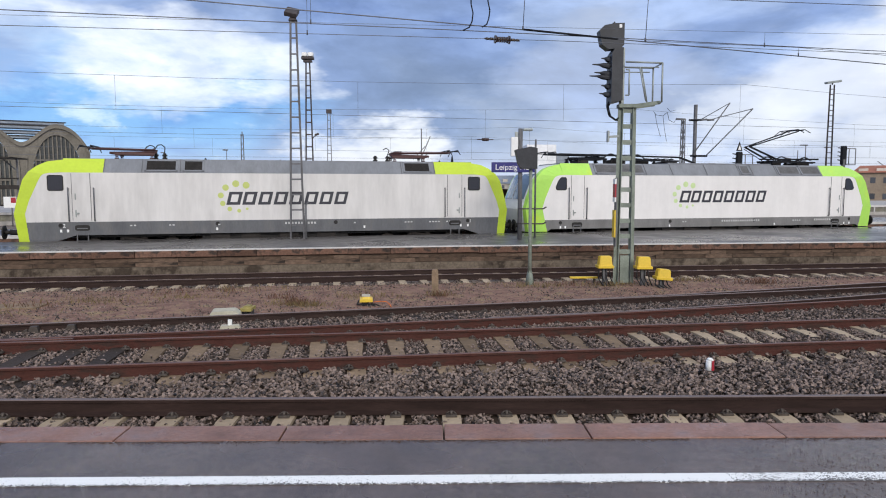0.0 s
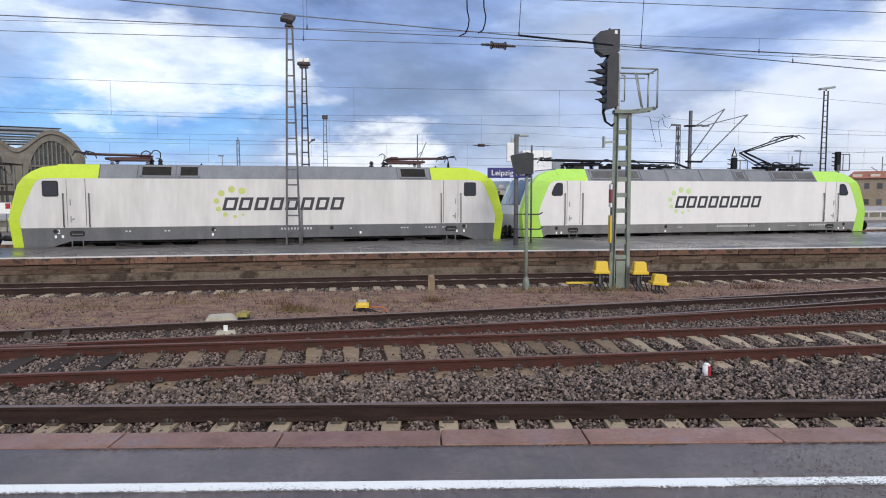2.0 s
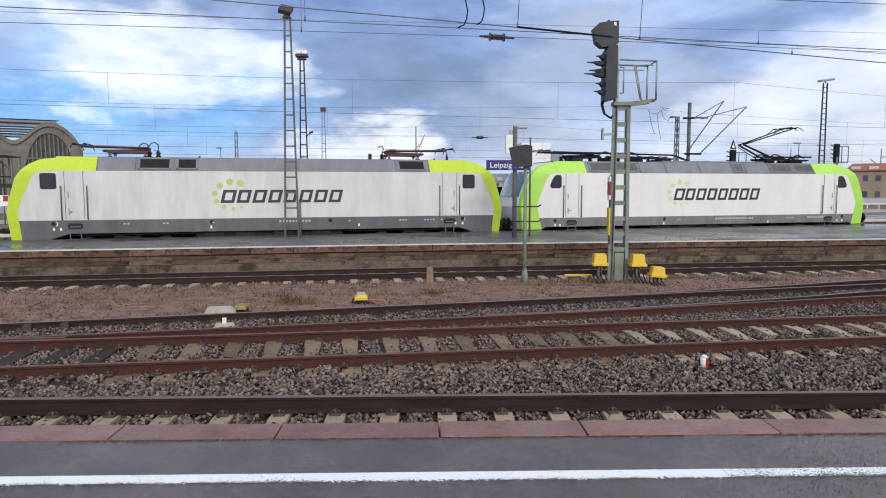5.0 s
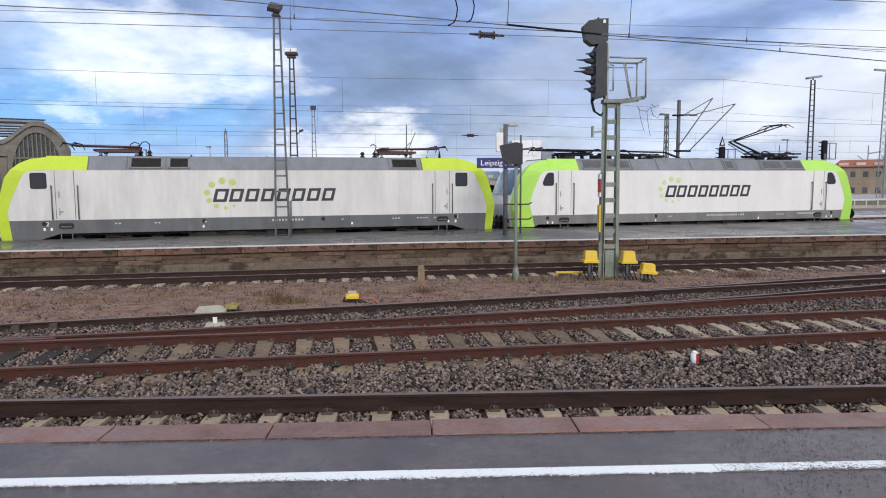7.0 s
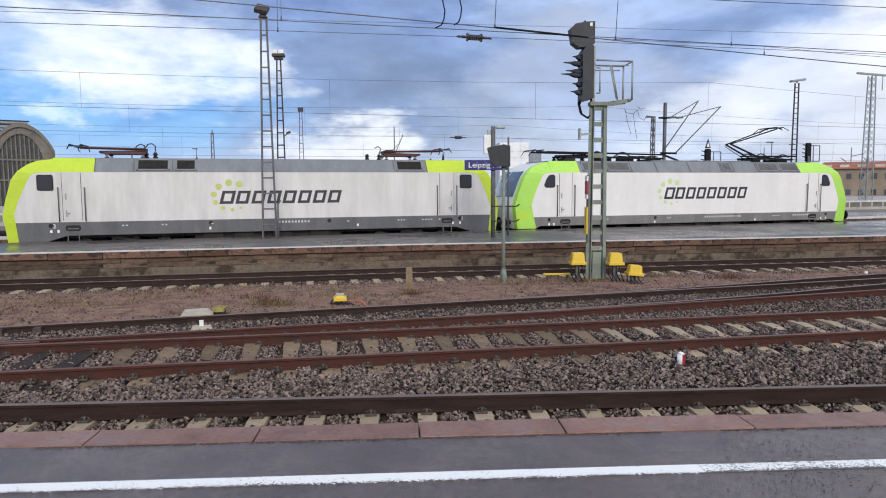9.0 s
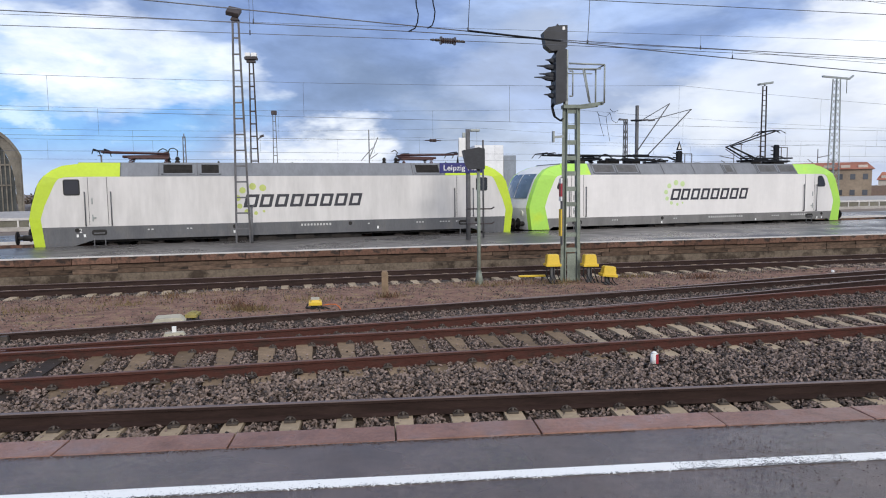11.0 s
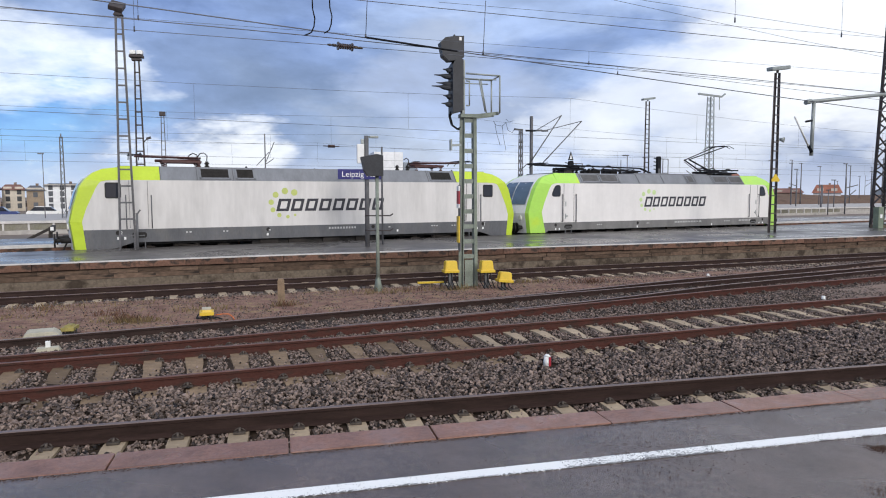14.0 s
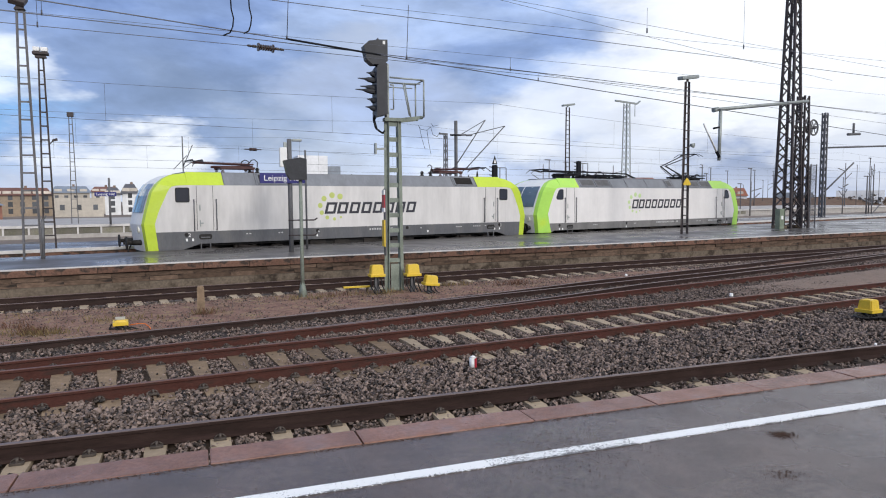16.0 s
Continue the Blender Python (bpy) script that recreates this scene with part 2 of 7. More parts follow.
# pale concrete; the wet top's sky reflection is put into this colour
M["pale_sheen_slab"] = material("pale_concrete_sky_sheen", (0.40, 0.375, 0.35), 0.6, vary=0.25, scale=0.25, second=(0.26, 0.24, 0.22), second_at=(0.5, 0.7))
M["mossy_panel"] = material("mossy_concrete_panel", (0.21, 0.195, 0.165), 0.8, vary=0.3, scale=1.2, second=(0.13, 0.125, 0.09), second_at=(0.45, 0.65), random_ob=0.3)
M["bank"] = material("bare_earth_bank", (0.165, 0.112, 0.086), 0.95, spec=0.05, vary=0.35, scale=0.3, second=(0.115, 0.083, 0.062), second_at=(0.45, 0.65))
M["pale_edge"] = material("pale_platform_edge", (0.55, 0.53, 0.51), 0.55, vary=0.15, scale=1.5)
M["loco_white"] = material("dirty_white_paint", (0.70, 0.680, 0.660), 0.42, vary=0.05, scale=0.55, second=(0.58, 0.56, 0.54), second_at=(0.45, 0.85), stretch=(1.5, 1, 0.4), coat=0.1, streak=0.17)
M["loco_clean"] = material("white_paint", (0.78, 0.755, 0.735), 0.4, vary=0.03, scale=0.55, coat=0.1, streak=0.08)
M["loco_grey"] = material("grey_paint", (0.125, 0.128, 0.137), 0.5, vary=0.14, scale=1.2, second=(0.15, 0.138, 0.128), second_at=(0.5, 0.8), stretch=(1.5, 1, 0.5), streak=0.2)
M["loco_grey_light"] = material("dusty_grey_paint", (0.20, 0.195, 0.19), 0.5, vary=0.14, scale=1.2, stretch=(1.5, 1, 0.5), streak=0.2)
M["roof_grey"] = material("roof_grey_paint", (0.205, 0.215, 0.235), 0.5, vary=0.12, scale=0.8, stretch=(2, 1, 0.6), streak=0.15)
M["lime"] = material("lime_green_paint", (0.49, 0.63, 0.045), 0.38, vary=0.06, scale=1.2, second=(0.40, 0.52, 0.03), second_at=(0.55, 0.8), coat=0.2)
M["lime_b"] = material("bright_green_paint", (0.40, 0.70, 0.11), 0.38, vary=0.06, scale=1.2, second=(0.48, 0.66, 0.06), second_at=(0.5, 0.7), coat=0.2)
M["lime_dot"] = material("lime_dot_paint", (0.50, 0.56, 0.17), 0.5, vary=0.08)
M["pale_dot"] = material("pale_green_dot_paint", (0.55, 0.68, 0.34), 0.5, vary=0.08)
M["under"] = material("underframe_black", (0.022, 0.02, 0.019), 0.7, vary=0.4, scale=4)
M["under_brown"] = material("dusty_underframe", (0.032, 0.027, 0.024), 0.75, vary=0.35, scale=3)
M["logo"] = material("dark_lettering_paint", (0.045, 0.045, 0.055), 0.5, vary=0.05)
M["glass"] = material("dark_window_glass", (0.022, 0.025, 0.035), 0.08, vary=0.05, coat=0.3)
# far window glass, lightened in colour to stand for distance haze
M["far_glass"] = material("hazed_far_window", (0.085, 0.09, 0.10), 0.3, vary=0.1, random_ob=0.4)
M["lamp_lens"] = material("pale_lamp_lens", (0.72, 0.71, 0.62), 0.15, vary=0.05, coat=0.3)
# blue base colour imitates the sky mirrored in the glass
M["windscreen"] = material("windscreen_glass", (0.10, 0.145, 0.19), 0.06, vary=0.05, coat=0.5)
M["rubber"] = material("black_rubber", (0.018, 0.018, 0.018), 0.6, vary=0.2)
M["galv"] = material("galvanised_steel", (0.30, 0.325, 0.315), 0.5, metal=0.3, vary=0.15, scale=4)
M["green_grey"] = material("grey_green_paint", (0.215, 0.245, 0.205), 0.55, vary=0.25, scale=3)
M["green_paint"] = material("moss_green_paint", (0.19, 0.225, 0.165), 0.55, vary=0.2, scale=3)
M["dark_steel"] = material("dark_mast_steel", (0.062, 0.052, 0.052), 0.6, metal=0.2, vary=0.25)
M["mast_grey"] = material("grey_mast_paint", (0.13, 0.13, 0.135), 0.6, vary=0.25, scale=3)
M["mast_brown"] = material("brown_mast_paint", (0.085, 0.070, 0.068), 0.6, vary=0.3, scale=3)
M["mast_light"] = material("weathered_mast_steel", (0.135, 0.133, 0.140), 0.6, vary=0.25, scale=3)
M["black"] = material("matt_black", (0.014, 0.015, 0.018), 0.55, spec=0.12, vary=0.2)
M["signal_grey"] = material("dark_grey_enamel", (0.036, 0.038, 0.044), 0.5, spec=0.25, vary=0.25, scale=3)
M["panto_red"] = material("red_brown_pantograph", (0.080, 0.038, 0.035), 0.5, vary=0.2)
M["yellow"] = material("signal_yellow_plastic", (0.68, 0.47, 0.045), 0.45, vary=0.1, scale=3, second=(0.55, 0.38, 0.05), second_at=(0.55, 0.75))
M["yellow_dull"] = material("dirty_yellow_plastic", (0.30, 0.25, 0.08), 0.6, vary=0.25, scale=6)
M["white"] = material("white_enamel", (0.78, 0.78, 0.76), 0.45, vary=0.06)
M["stencil"] = material("faded_white_stencil", (0.50, 0.50, 0.49), 0.5, vary=0.15)
M["red"] = material("red_enamel", (0.35, 0.03, 0.045), 0.45, vary=0.1)
M["orange"] = material("orange_cable", (0.65, 0.16, 0.03), 0.5, vary=0.1)
M["cream"] = material("cream_box_paint", (0.46, 0.43, 0.34), 0.65, spec=0.15, vary=0.18, scale=3)
M["car_blue"] = material("dark_blue_car_paint", (0.05, 0.07, 0.19), 0.3, vary=0.05, coat=0.4)
M["sign_blue"] = material("blue_sign_enamel", (0.03, 0.03, 0.16), 0.35, vary=0.06)
M["dirt"] = material("dark_dirt", (0.06, 0.036, 0.026), 0.95, spec=0.05, island=0.5, vary=0.3)
M["wire"] = material("contact_wire", (0.10, 0.105, 0.125), 0.5, metal=0.4, vary=0.1)
M["brown_ins"] = material("brown_porcelain", (0.050, 0.030, 0.026), 0.3, vary=0.1)
M["dry_grass"] = material("dry_grass", (0.17, 0.125, 0.06), 0.9, island=0.4, vary=0.2)
M["dry_stem"] = material("red_brown_stems", (0.125, 0.066, 0.042), 0.9, island=0.4, vary=0.2)
M["green_grass"] = material("weathered_grass", (0.10, 0.11, 0.04), 0.9, island=0.4, vary=0.2)
M["hall_stone"] = material("weathered_hall_stone", (0.17, 0.155, 0.13), 0.85, vary=0.3, scale=0.4)
M["hall_glass"] = material("dull_hall_glazing", (0.06, 0.065, 0.065), 0.35, vary=0.3, scale=0.5)
M["zinc"] = material("zinc_roof", (0.22, 0.25, 0.29), 0.5, vary=0.2, scale=0.3)
M["plaster"] = material("pale_plaster", (0.55, 0.50, 0.43), 0.85, vary=0.15, scale=0.2, random_ob=0.15)
M["brick_far"] = material("far_brick", (0.22, 0.16, 0.13), 0.85, vary=0.2, scale=0.3, random_ob=0.2)
M["tile_roof"] = material("red_tile_roof", (0.18, 0.09, 0.07), 0.8, vary=0.2, scale=0.4, random_ob=0.2)
M["tan_brick"] = material("tan_far_brick", (0.33, 0.26, 0.19), 0.85, vary=0.2, scale=0.3, random_ob=0.15)
M["red_brick"] = material("red_far_brick", (0.24, 0.115, 0.085), 0.85, vary=0.2, scale=0.5)
M["pale_green"] = material("pale_green_facade", (0.38, 0.46, 0.39), 0.6, vary=0.15, scale=0.3)
M["slate"] = material("dark_slate_roof", (0.105, 0.105, 0.115), 0.6, vary=0.2, scale=0.4)
M["orange_roof"] = material("orange_tile_roof", (0.34, 0.135, 0.085), 0.8, vary=0.2, scale=0.4, random_ob=0.15)
M["far_white"] = material("white_block_facade", (0.75, 0.76, 0.77), 0.6, vary=0.12, scale=0.15)
M["bush"] = material("bare_bush", (0.09, 0.07, 0.055), 0.9, island=0.3, vary=0.3)


# ---- mesh helpers ----
def bm_new():
    return bmesh.new()


def add_box(bm, a, b, bevel=0.0, mat=0):
    """Axis-aligned box from corner a to corner b."""
    lo, hi = [min(p, q) for p, q in zip(a, b)], [max(p, q) for p, q in zip(a, b)]
    r = bmesh.ops.create_cube(bm, size=1.0)
    vs = r["verts"]
    for v in vs:
        v.co = Vector([lo[i] + (v.co[i] + 0.5) * (hi[i] - lo[i]) for i in range(3)])
    fs = list({f for v in vs for f in v.link_faces})
    for f in fs:
        f.material_index = mat
    if bevel:
        es = list({e for v in vs for e in v.link_edges})
        bmesh.ops.bevel(bm, geom=es, offset=bevel, segments=2, affect="EDGES", profile=0.7)
    return vs


def add_tube(bm, p, q, r, r2=None, seg=8, mat=0, caps=True):
    """A round bar from p to q."""
    p, q = Vector(p), Vector(q)
    d = q - p
    m = Matrix.Translation((p + q) / 2) @ d.to_track_quat("Z", "Y").to_matrix().to_4x4()
    res = bmesh.ops.create_cone(bm, cap_ends=caps, segments=seg, radius1=r, radius2=r if r2 is None else r2, depth=d.length, matrix=m)
    for f in {f for v in res["verts"] for f in v.link_faces}:
        f.material_index = mat
        f.smooth = len(f.verts) == 4
    return res["verts"]


def add_bar(bm, p, q, w, h, mat=0):
    """A rectangular bar from p to q, w wide and h high."""
    p, q = Vector(p), Vector(q)
    d = q - p
    up = Vector((0, 0, 1)) if abs(d.normalized().z) < 0.95 else Vector((1, 0, 0))
    s = d.cross(up).normalized() * w / 2
    u = s.cross(d).normalized() * h / 2
    vs = [bm.verts.new(c + a * s + b * u) for c in (p, q) for a, b in ((-1, -1), (1, -1), (1, 1), (-1, 1))]
    for idx in ((0, 1, 2, 3), (7, 6, 5, 4), (0, 4, 5, 1), (1, 5, 6, 2), (2, 6, 7, 3), (3, 7, 4, 0)):
        bm.faces.new([vs[i] for i in idx]).material_index = mat
    return vs


def add_prism(bm, pts, y0, y1, mat=0):
    """Closed outline of (x, z) extruded from y0 to y1."""
    a = [bm.verts.new((x, y0, z)) for x, z in pts]
    b = [bm.verts.new((x, y1, z)) for x, z in pts]
    n = len(pts)
    fs = [bm.faces.new(a), bm.faces.new(list(reversed(b)))]
    for i in range(n):
        fs.append(bm.faces.new((a[(i + 1) % n], a[i], b[i], b[(i + 1) % n])))
    for f in fs:
        f.material_index = mat
    return fs


def sweep(bm, profile, path, mats=None):
    """Sweep a closed (side, up) outline along a path of points that lies nearly level."""
    path = [Vector(p) for p in path]
    rings = []
    for i, p in enumerate(path):
        d = (path[min(i + 1, len(path) - 1)] - path[max(i - 1, 0)])
        side = Vector((-d.y, d.x, 0)).normalized()
        rings.append([bm.verts.new(p + side * a + Vector((0, 0, b))) for a, b in profile])
    n = len(profile)
    for r, s in zip(rings, rings[1:]):
        for j in range(n):
            f = bm.faces.new((r[j], r[(j + 1) % n], s[(j + 1) % n], s[j]))
            if mats:
                f.material_index = mats[j]
    bm.faces.new(rings[0])
    bm.faces.new(list(reversed(rings[-1])))


def finish(name, bm, mats, parent=None, label="", loc=None):
    bmesh.ops.recalc_face_normals(bm, faces=bm.faces)
    me = bpy.data.meshes.new(name)
    bm.to_mesh(me)
    bm.free()
    for m in mats if isinstance(mats, (list, tuple)) else [mats]:
        me.materials.append(m)
    ob = new(name, me)
    if parent is not None:
        ob.parent = parent
    if loc is not None:
        ob.location = loc
    if label:
        ob["label"] = label
    return ob


def part(name, bm, mat, parent, label=""):
    return finish(name, bm, mat, parent, label)


def thing(name, label, category, at=(0, 0, 0), rz=0.0, group="", kind=""):
    ob = new(name)
    ob.empty_display_size = 0.2
    ob.matrix_basis = pose(*at, 0, 0, rz)
    return tagged(ob, label, category, group, kind)


def mesh_from(name, verts, faces, mat, parent=None):
    me = bpy.data.meshes.new(name)
    me.from_pydata(verts, [], faces)
    me.materials.append(mat)
    me.update()
    ob = new(name, me)
    if parent is not None:
        ob.parent = parent
    return ob


def text_part(name, body, size, mat, parent, m, width=None):
    cu = bpy.data.curves.new(name, "FONT")
    cu.body, cu.size, cu.extrude = body, size, 0.002
    cu.align_x, cu.align_y = "CENTER", "CENTER"
    tmp = bpy.data.objects.new(name, cu)
    scene.collection.objects.link(tmp)
    me = bpy.data.meshes.new_from_object(tmp.evaluated_get(bpy.context.evaluated_depsgraph_get()))
    bpy.data.objects.remove(tmp)
    me.materials.clear()
    me.materials.append(mat)
    ob = new(name, me)
    ob.parent = parent
    ob.matrix_basis = m
    if width:
        k = width / max(0.01, ob.dimensions.x)
        me.transform(Matrix.Diagonal((k, 1, 1, 1)))
    return ob

# ---- ground, tracks and platforms ----
def rail_z(y):
    return -0.57 - 0.18 * min(max((y - 8) / 11, 0), 1)


def bed_rise(y):
    """The ballast lies higher against the rails past the platform track."""
    return 0.036 * min(max((y - 7.5) / 0.8, 0), 1)


TURN = 13.62
ALONG = Vector((math.cos(radians(TURN)), math.sin(radians(TURN)), 0))
AWAY = Vector((-ALONG.y, ALONG.x, 0))
SIDE0 = Vector((-14.353, 23.196, 0))
LOCO_RAIL_Z = -0.86
FAR_TOP = -0.10


def by_loco(s, off, z):
    """World place from metres along the far track, metres behind the engines' near side, and height."""
    p = SIDE0 + ALONG * s + AWAY * off
    return Vector((p.x, p.y, z))


def far_edge(x):
    """Front edge of the middle platform, as y over x."""
    return float(np.interp(x, [-60, -12.4, 0.3, 15.4, 30.7, 70], [12.0, 19.2, 21.1, 22.6, 24.5, 29.5]))


def build_ground():
    ys = [-60, 4.6, 5.2, 7, 8, 10, 12, 14, 16, 19, 22, 26, 40, 80, 200, 600, 3500]
    xs = [-3000, -300, -60, -30, -15, -8, 0, 8, 15, 30, 60, 300, 3000]
    verts = [(x, y, rail_z(y) - 0.225 - (0.08 if y > 22 else 0)) for y in ys for x in xs]
    n = len(xs)
    faces = [(j * n + i, j * n + i + 1, (j + 1) * n + i + 1, (j + 1) * n + i) for j in range(len(ys) - 1) for i in range(n - 1)]
    g = mesh_from("ground", verts, faces, M["yard"])
    tagged(g, "grey-brown railway yard ground reaching to the horizon", "ground", kind="structure")
    # ballast bed under the nearer tracks; its dark colour gives the shade between stones
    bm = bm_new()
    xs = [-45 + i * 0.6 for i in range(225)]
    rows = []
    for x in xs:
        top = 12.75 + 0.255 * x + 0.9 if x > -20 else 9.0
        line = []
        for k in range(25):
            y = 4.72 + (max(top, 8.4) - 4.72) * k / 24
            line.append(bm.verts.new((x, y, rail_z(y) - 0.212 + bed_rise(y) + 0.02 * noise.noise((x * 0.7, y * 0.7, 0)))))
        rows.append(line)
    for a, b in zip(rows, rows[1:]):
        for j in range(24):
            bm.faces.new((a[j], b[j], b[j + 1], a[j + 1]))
    tagged(finish("ballast_bed", bm, M["ballast"]), "crushed-stone ballast bed between the tracks, coloured dark for the shade between stones", "ballast", kind="structure")
    # earth verge between the middle tracks and the far platform
    bm = bm_new()
    rows = []
    for x in xs:
        y0 = 12.75 + 0.255 * x + 0.8
        y1 = far_edge(x) - 2.6
        if y1 < y0 + 0.1:
            continue
        line = []
        for k in range(13):
            y = y0 + (y1 - y0) * k / 12
            line.append(bm.verts.new((x, y, rail_z(y) - 0.17 + 0.035 * noise.noise((x * 0.8, y * 0.9, 4)) + 0.03 * math.sin(math.pi * k / 12))))
        rows.append(line)
    for a, b in zip(rows, rows[1:]):
        for j in range(12):
            bm.faces.new((a[j], b[j], b[j + 1], a[j + 1]))
    tagged(finish("earth_verge", bm, M["earth"]), "brown earth verge with dry grass beside the tracks", "ground", kind="structure")


build_ground()

RAIL_PROFILE = [(-0.075, -0.172), (0.075, -0.172), (0.075, -0.160), (0.012, -0.135), (0.010, -0.045), (0.036, -0.035), (0.036, -0.006), (0.028, 0.0), (-0.028, 0.0), (-0.036, -0.006), (-0.036, -0.035), (-0.010, -0.045), (-0.012, -0.135), (-0.075, -0.160)]
RAIL_MATS = [0, 0, 0, 0, 0, 0, 1, 1, 1, 0, 0, 0, 0, 0]


def rail(parent, curve, x0, x1, side, step=1.5, z=None):
    n = max(2, int((x1 - x0) / step))
    pts = []
    for i in range(n + 1):
        x = x0 + (x1 - x0) * i / n
        y = curve(x)
        pts.append((x, y, rail_z(y) if z is None else z))
    bm = bm_new()
    sweep(bm, RAIL_PROFILE, pts, RAIL_MATS)
    return part("rail", bm, [side, M["rail_top_rust"] if side is M["rail_rust"] else M["rail_top"]], parent)


def box_mesh(name, w, l, h, bevel, mat):
    bm = bm_new()
    add_box(bm, (-w / 2, -l / 2, -h), (w / 2, l / 2, 0), bevel)
    me = bpy.data.meshes.new(name)
    bm.to_mesh(me)
    bm.free()
    me.materials.append(mat)
    return me


def sleeper_mesh(mat, k=1.0):
    """Pre-stressed sleeper: wide ends, dipped middle, chamfered top; k widens it."""
    bm = bm_new()
    rings = []
    for y, w, h in ((-1.3, 0.095, -0.02), (-1.05, 0.10, 0.0), (-0.5, 0.10, 0.0), (-0.2, 0.085, -0.03), (0.2, 0.085, -0.03), (0.5, 0.10, 0.0), (1.05, 0.10, 0.0), (1.3, 0.095, -0.02)):
        w *= k
        rings.append([bm.verts.new(p) for p in ((-w - 0.03, y, -0.2), (-w, y, h), (w, y, h), (w + 0.03, y, -0.2))])
    for a, b in zip(rings, rings[1:]):
        for i in range(3):
            bm.faces.new((a[i], a[i + 1], b[i + 1], b[i]))
    bm.faces.new(rings[0])
    bm.faces.new(rings[-1])
    bmesh.ops.recalc_face_normals(bm, faces=bm.faces)
    me = bpy.data.meshes.new("sleeper")
    bm.to_mesh(me)
    bm.free()
    me.materials.append(mat)
    return me


SLEEPER = {"concrete": sleeper_mesh(M["concrete"]), "dirty": sleeper_mesh(M["concrete_dirty"], 1.25), "timber": box_mesh("timber_sleeper", 0.25, 2.6, 0.2, 0.008, M["timber"])}


def clip_mesh():
    bm = bm_new()
    for s in (-1, 1):
        add_box(bm, (-0.06, s * 0.075, 0), (0.06, s * 0.15, 0.022), 0.004)
        add_tube(bm, (0, s * 0.11, 0), (0, s * 0.11, 0.062), 0.017, seg=6)
        add_tube(bm, (-0.05, s * 0.10, 0.03), (-0.02, s * 0.085, 0.048), 0.008, seg=5)
        add_tube(bm, (0.05, s * 0.10, 0.03), (0.02, s * 0.085, 0.048), 0.008, seg=5)
    me = bpy.data.meshes.new("rail_clip")
    bm.to_mesh(me)
    bm.free()
    me.materials.append(M["steel"])
    return me


CLIP = clip_mesh()


def even(x0, x1, spacing):
    return [x0 + spacing * i for i in range(int(round((x1 - x0) / spacing)) + 1)]


def sleepers(parent, mid, kind, places, seed, clips=(), jitter=0.015):
    rng = random.Random(seed)
    for x in places:
        y = mid(x)
        a = math.degrees(math.atan2(mid(x + 0.5) - mid(x - 0.5), 1.0))
        k = kind(x) if callable(kind) else kind
        ob = new("sleeper", SLEEPER[k])
        ob.parent = parent
        z = rail_z(y) - 0.178 + bed_rise(y)
        ob.matrix_basis = pose(x + rng.uniform(-jitter, jitter), y, z, 0, 0, a + rng.uniform(-0.6, 0.6))
        for c in clips:
            y2 = c(x)
            cl = new("rail_clip", CLIP)
            cl.parent = parent
            cl.matrix_basis = pose(x, y2, rail_z(y2) - 0.176 + bed_rise(y2), 0, 0, a)


def near_far(x):
    return 7.13


def near_near(x):
    return 5.63


def b1(x):
    return 9.12 + 0.1225 * x


def b2(x):
    return 10.80 + 0.1215 * x


def c1(x):
    u = min(max((x - 2) / 10, 0), 1)
    return 11.70 + 0.219 * x + 0.42 * u * u * (3 - 2 * u)


def c2(x):
    return 13.33 + 0.255 * x


def bend(x, x0, k, x1=11.0):
    """Sideways run of a diverging rail: curved to x1, straight after."""
    u = max(0.0, min(x, x1) - x0)
    return k * u * u + max(0.0, x - x1) * 2 * k * u * 0.35


def q1(x):
    return 11.775 + 0.219 * x + 0.1 * min(max((x - 2) / 10, 0), 1) + bend(x, 1.0, 0.0098)


def q2(x):
    return c2(x) + 0.075 + bend(x, 2.0, 0.0075)


def d1(x):
    return far_edge(x) - 2.0


def d2(x):
    return far_edge(x) - 0.72


def track(label):
    return thing("railway_track", label, "railway track", kind="structure")


t = track("track beside the platform on pale concrete sleepers")
rail(t, near_far, -40, 70, M["rail_dark"], 4)
rail(t, near_near, -40, 70, M["rail_dark"], 4)
sleepers(t, lambda x: 6.38, lambda x: "timber" if x > 8.1 else "concrete", even(0.19 - 0.6 * 22, 0.19 + 0.6 * 30, 0.6), 1, clips=(near_far,))
RUSTY_SLEEPERS = [-3.54 - 0.595 * k for k in range(17, 0, -1)] + [-3.54 + 0.595 * k for k in range(9)] + [1.22 + 0.572 * k for k in range(1, 9)] + [5.84 + 0.605 * k for k in range(1, 28)]
t = track("rusty track with concrete sleepers half sunk in ballast")
rail(t, b1, -40, 70, M["rail_rust"], 4)
rail(t, b2, -40, 70, M["rail_rust"], 4)
sleepers(t, lambda x: (b1(x) + b2(x)) / 2, lambda x: "timber" if x < -4.3 else "dirty" if x < 3.2 else "concrete", RUSTY_SLEEPERS, 2, clips=(b1, b2), jitter=0.03)
t = track("rusty turnout track on dark sleepers")
rail(t, c1, -9.5, 60, M["rail_rust"], 4)
rail(t, c2, -40, 60, M["rail_dark"], 4)
rail(t, q1, 1.0, 60, M["rail_dark"], 1.5)
rail(t, q2, 2.0, 60, M["rail_dark"], 1.5)
# check rail and switch blade lie close along the running rails
rail(t, lambda x: b2(x) + 0.16 + 0.012 * (x + 7), -12, -5.6, M["rail_rust"], 3)
sleepers(t, lambda x: (c1(x) + c2(x)) / 2, "timber", even(-12, 24, 0.62), 3, clips=(c1, c2))
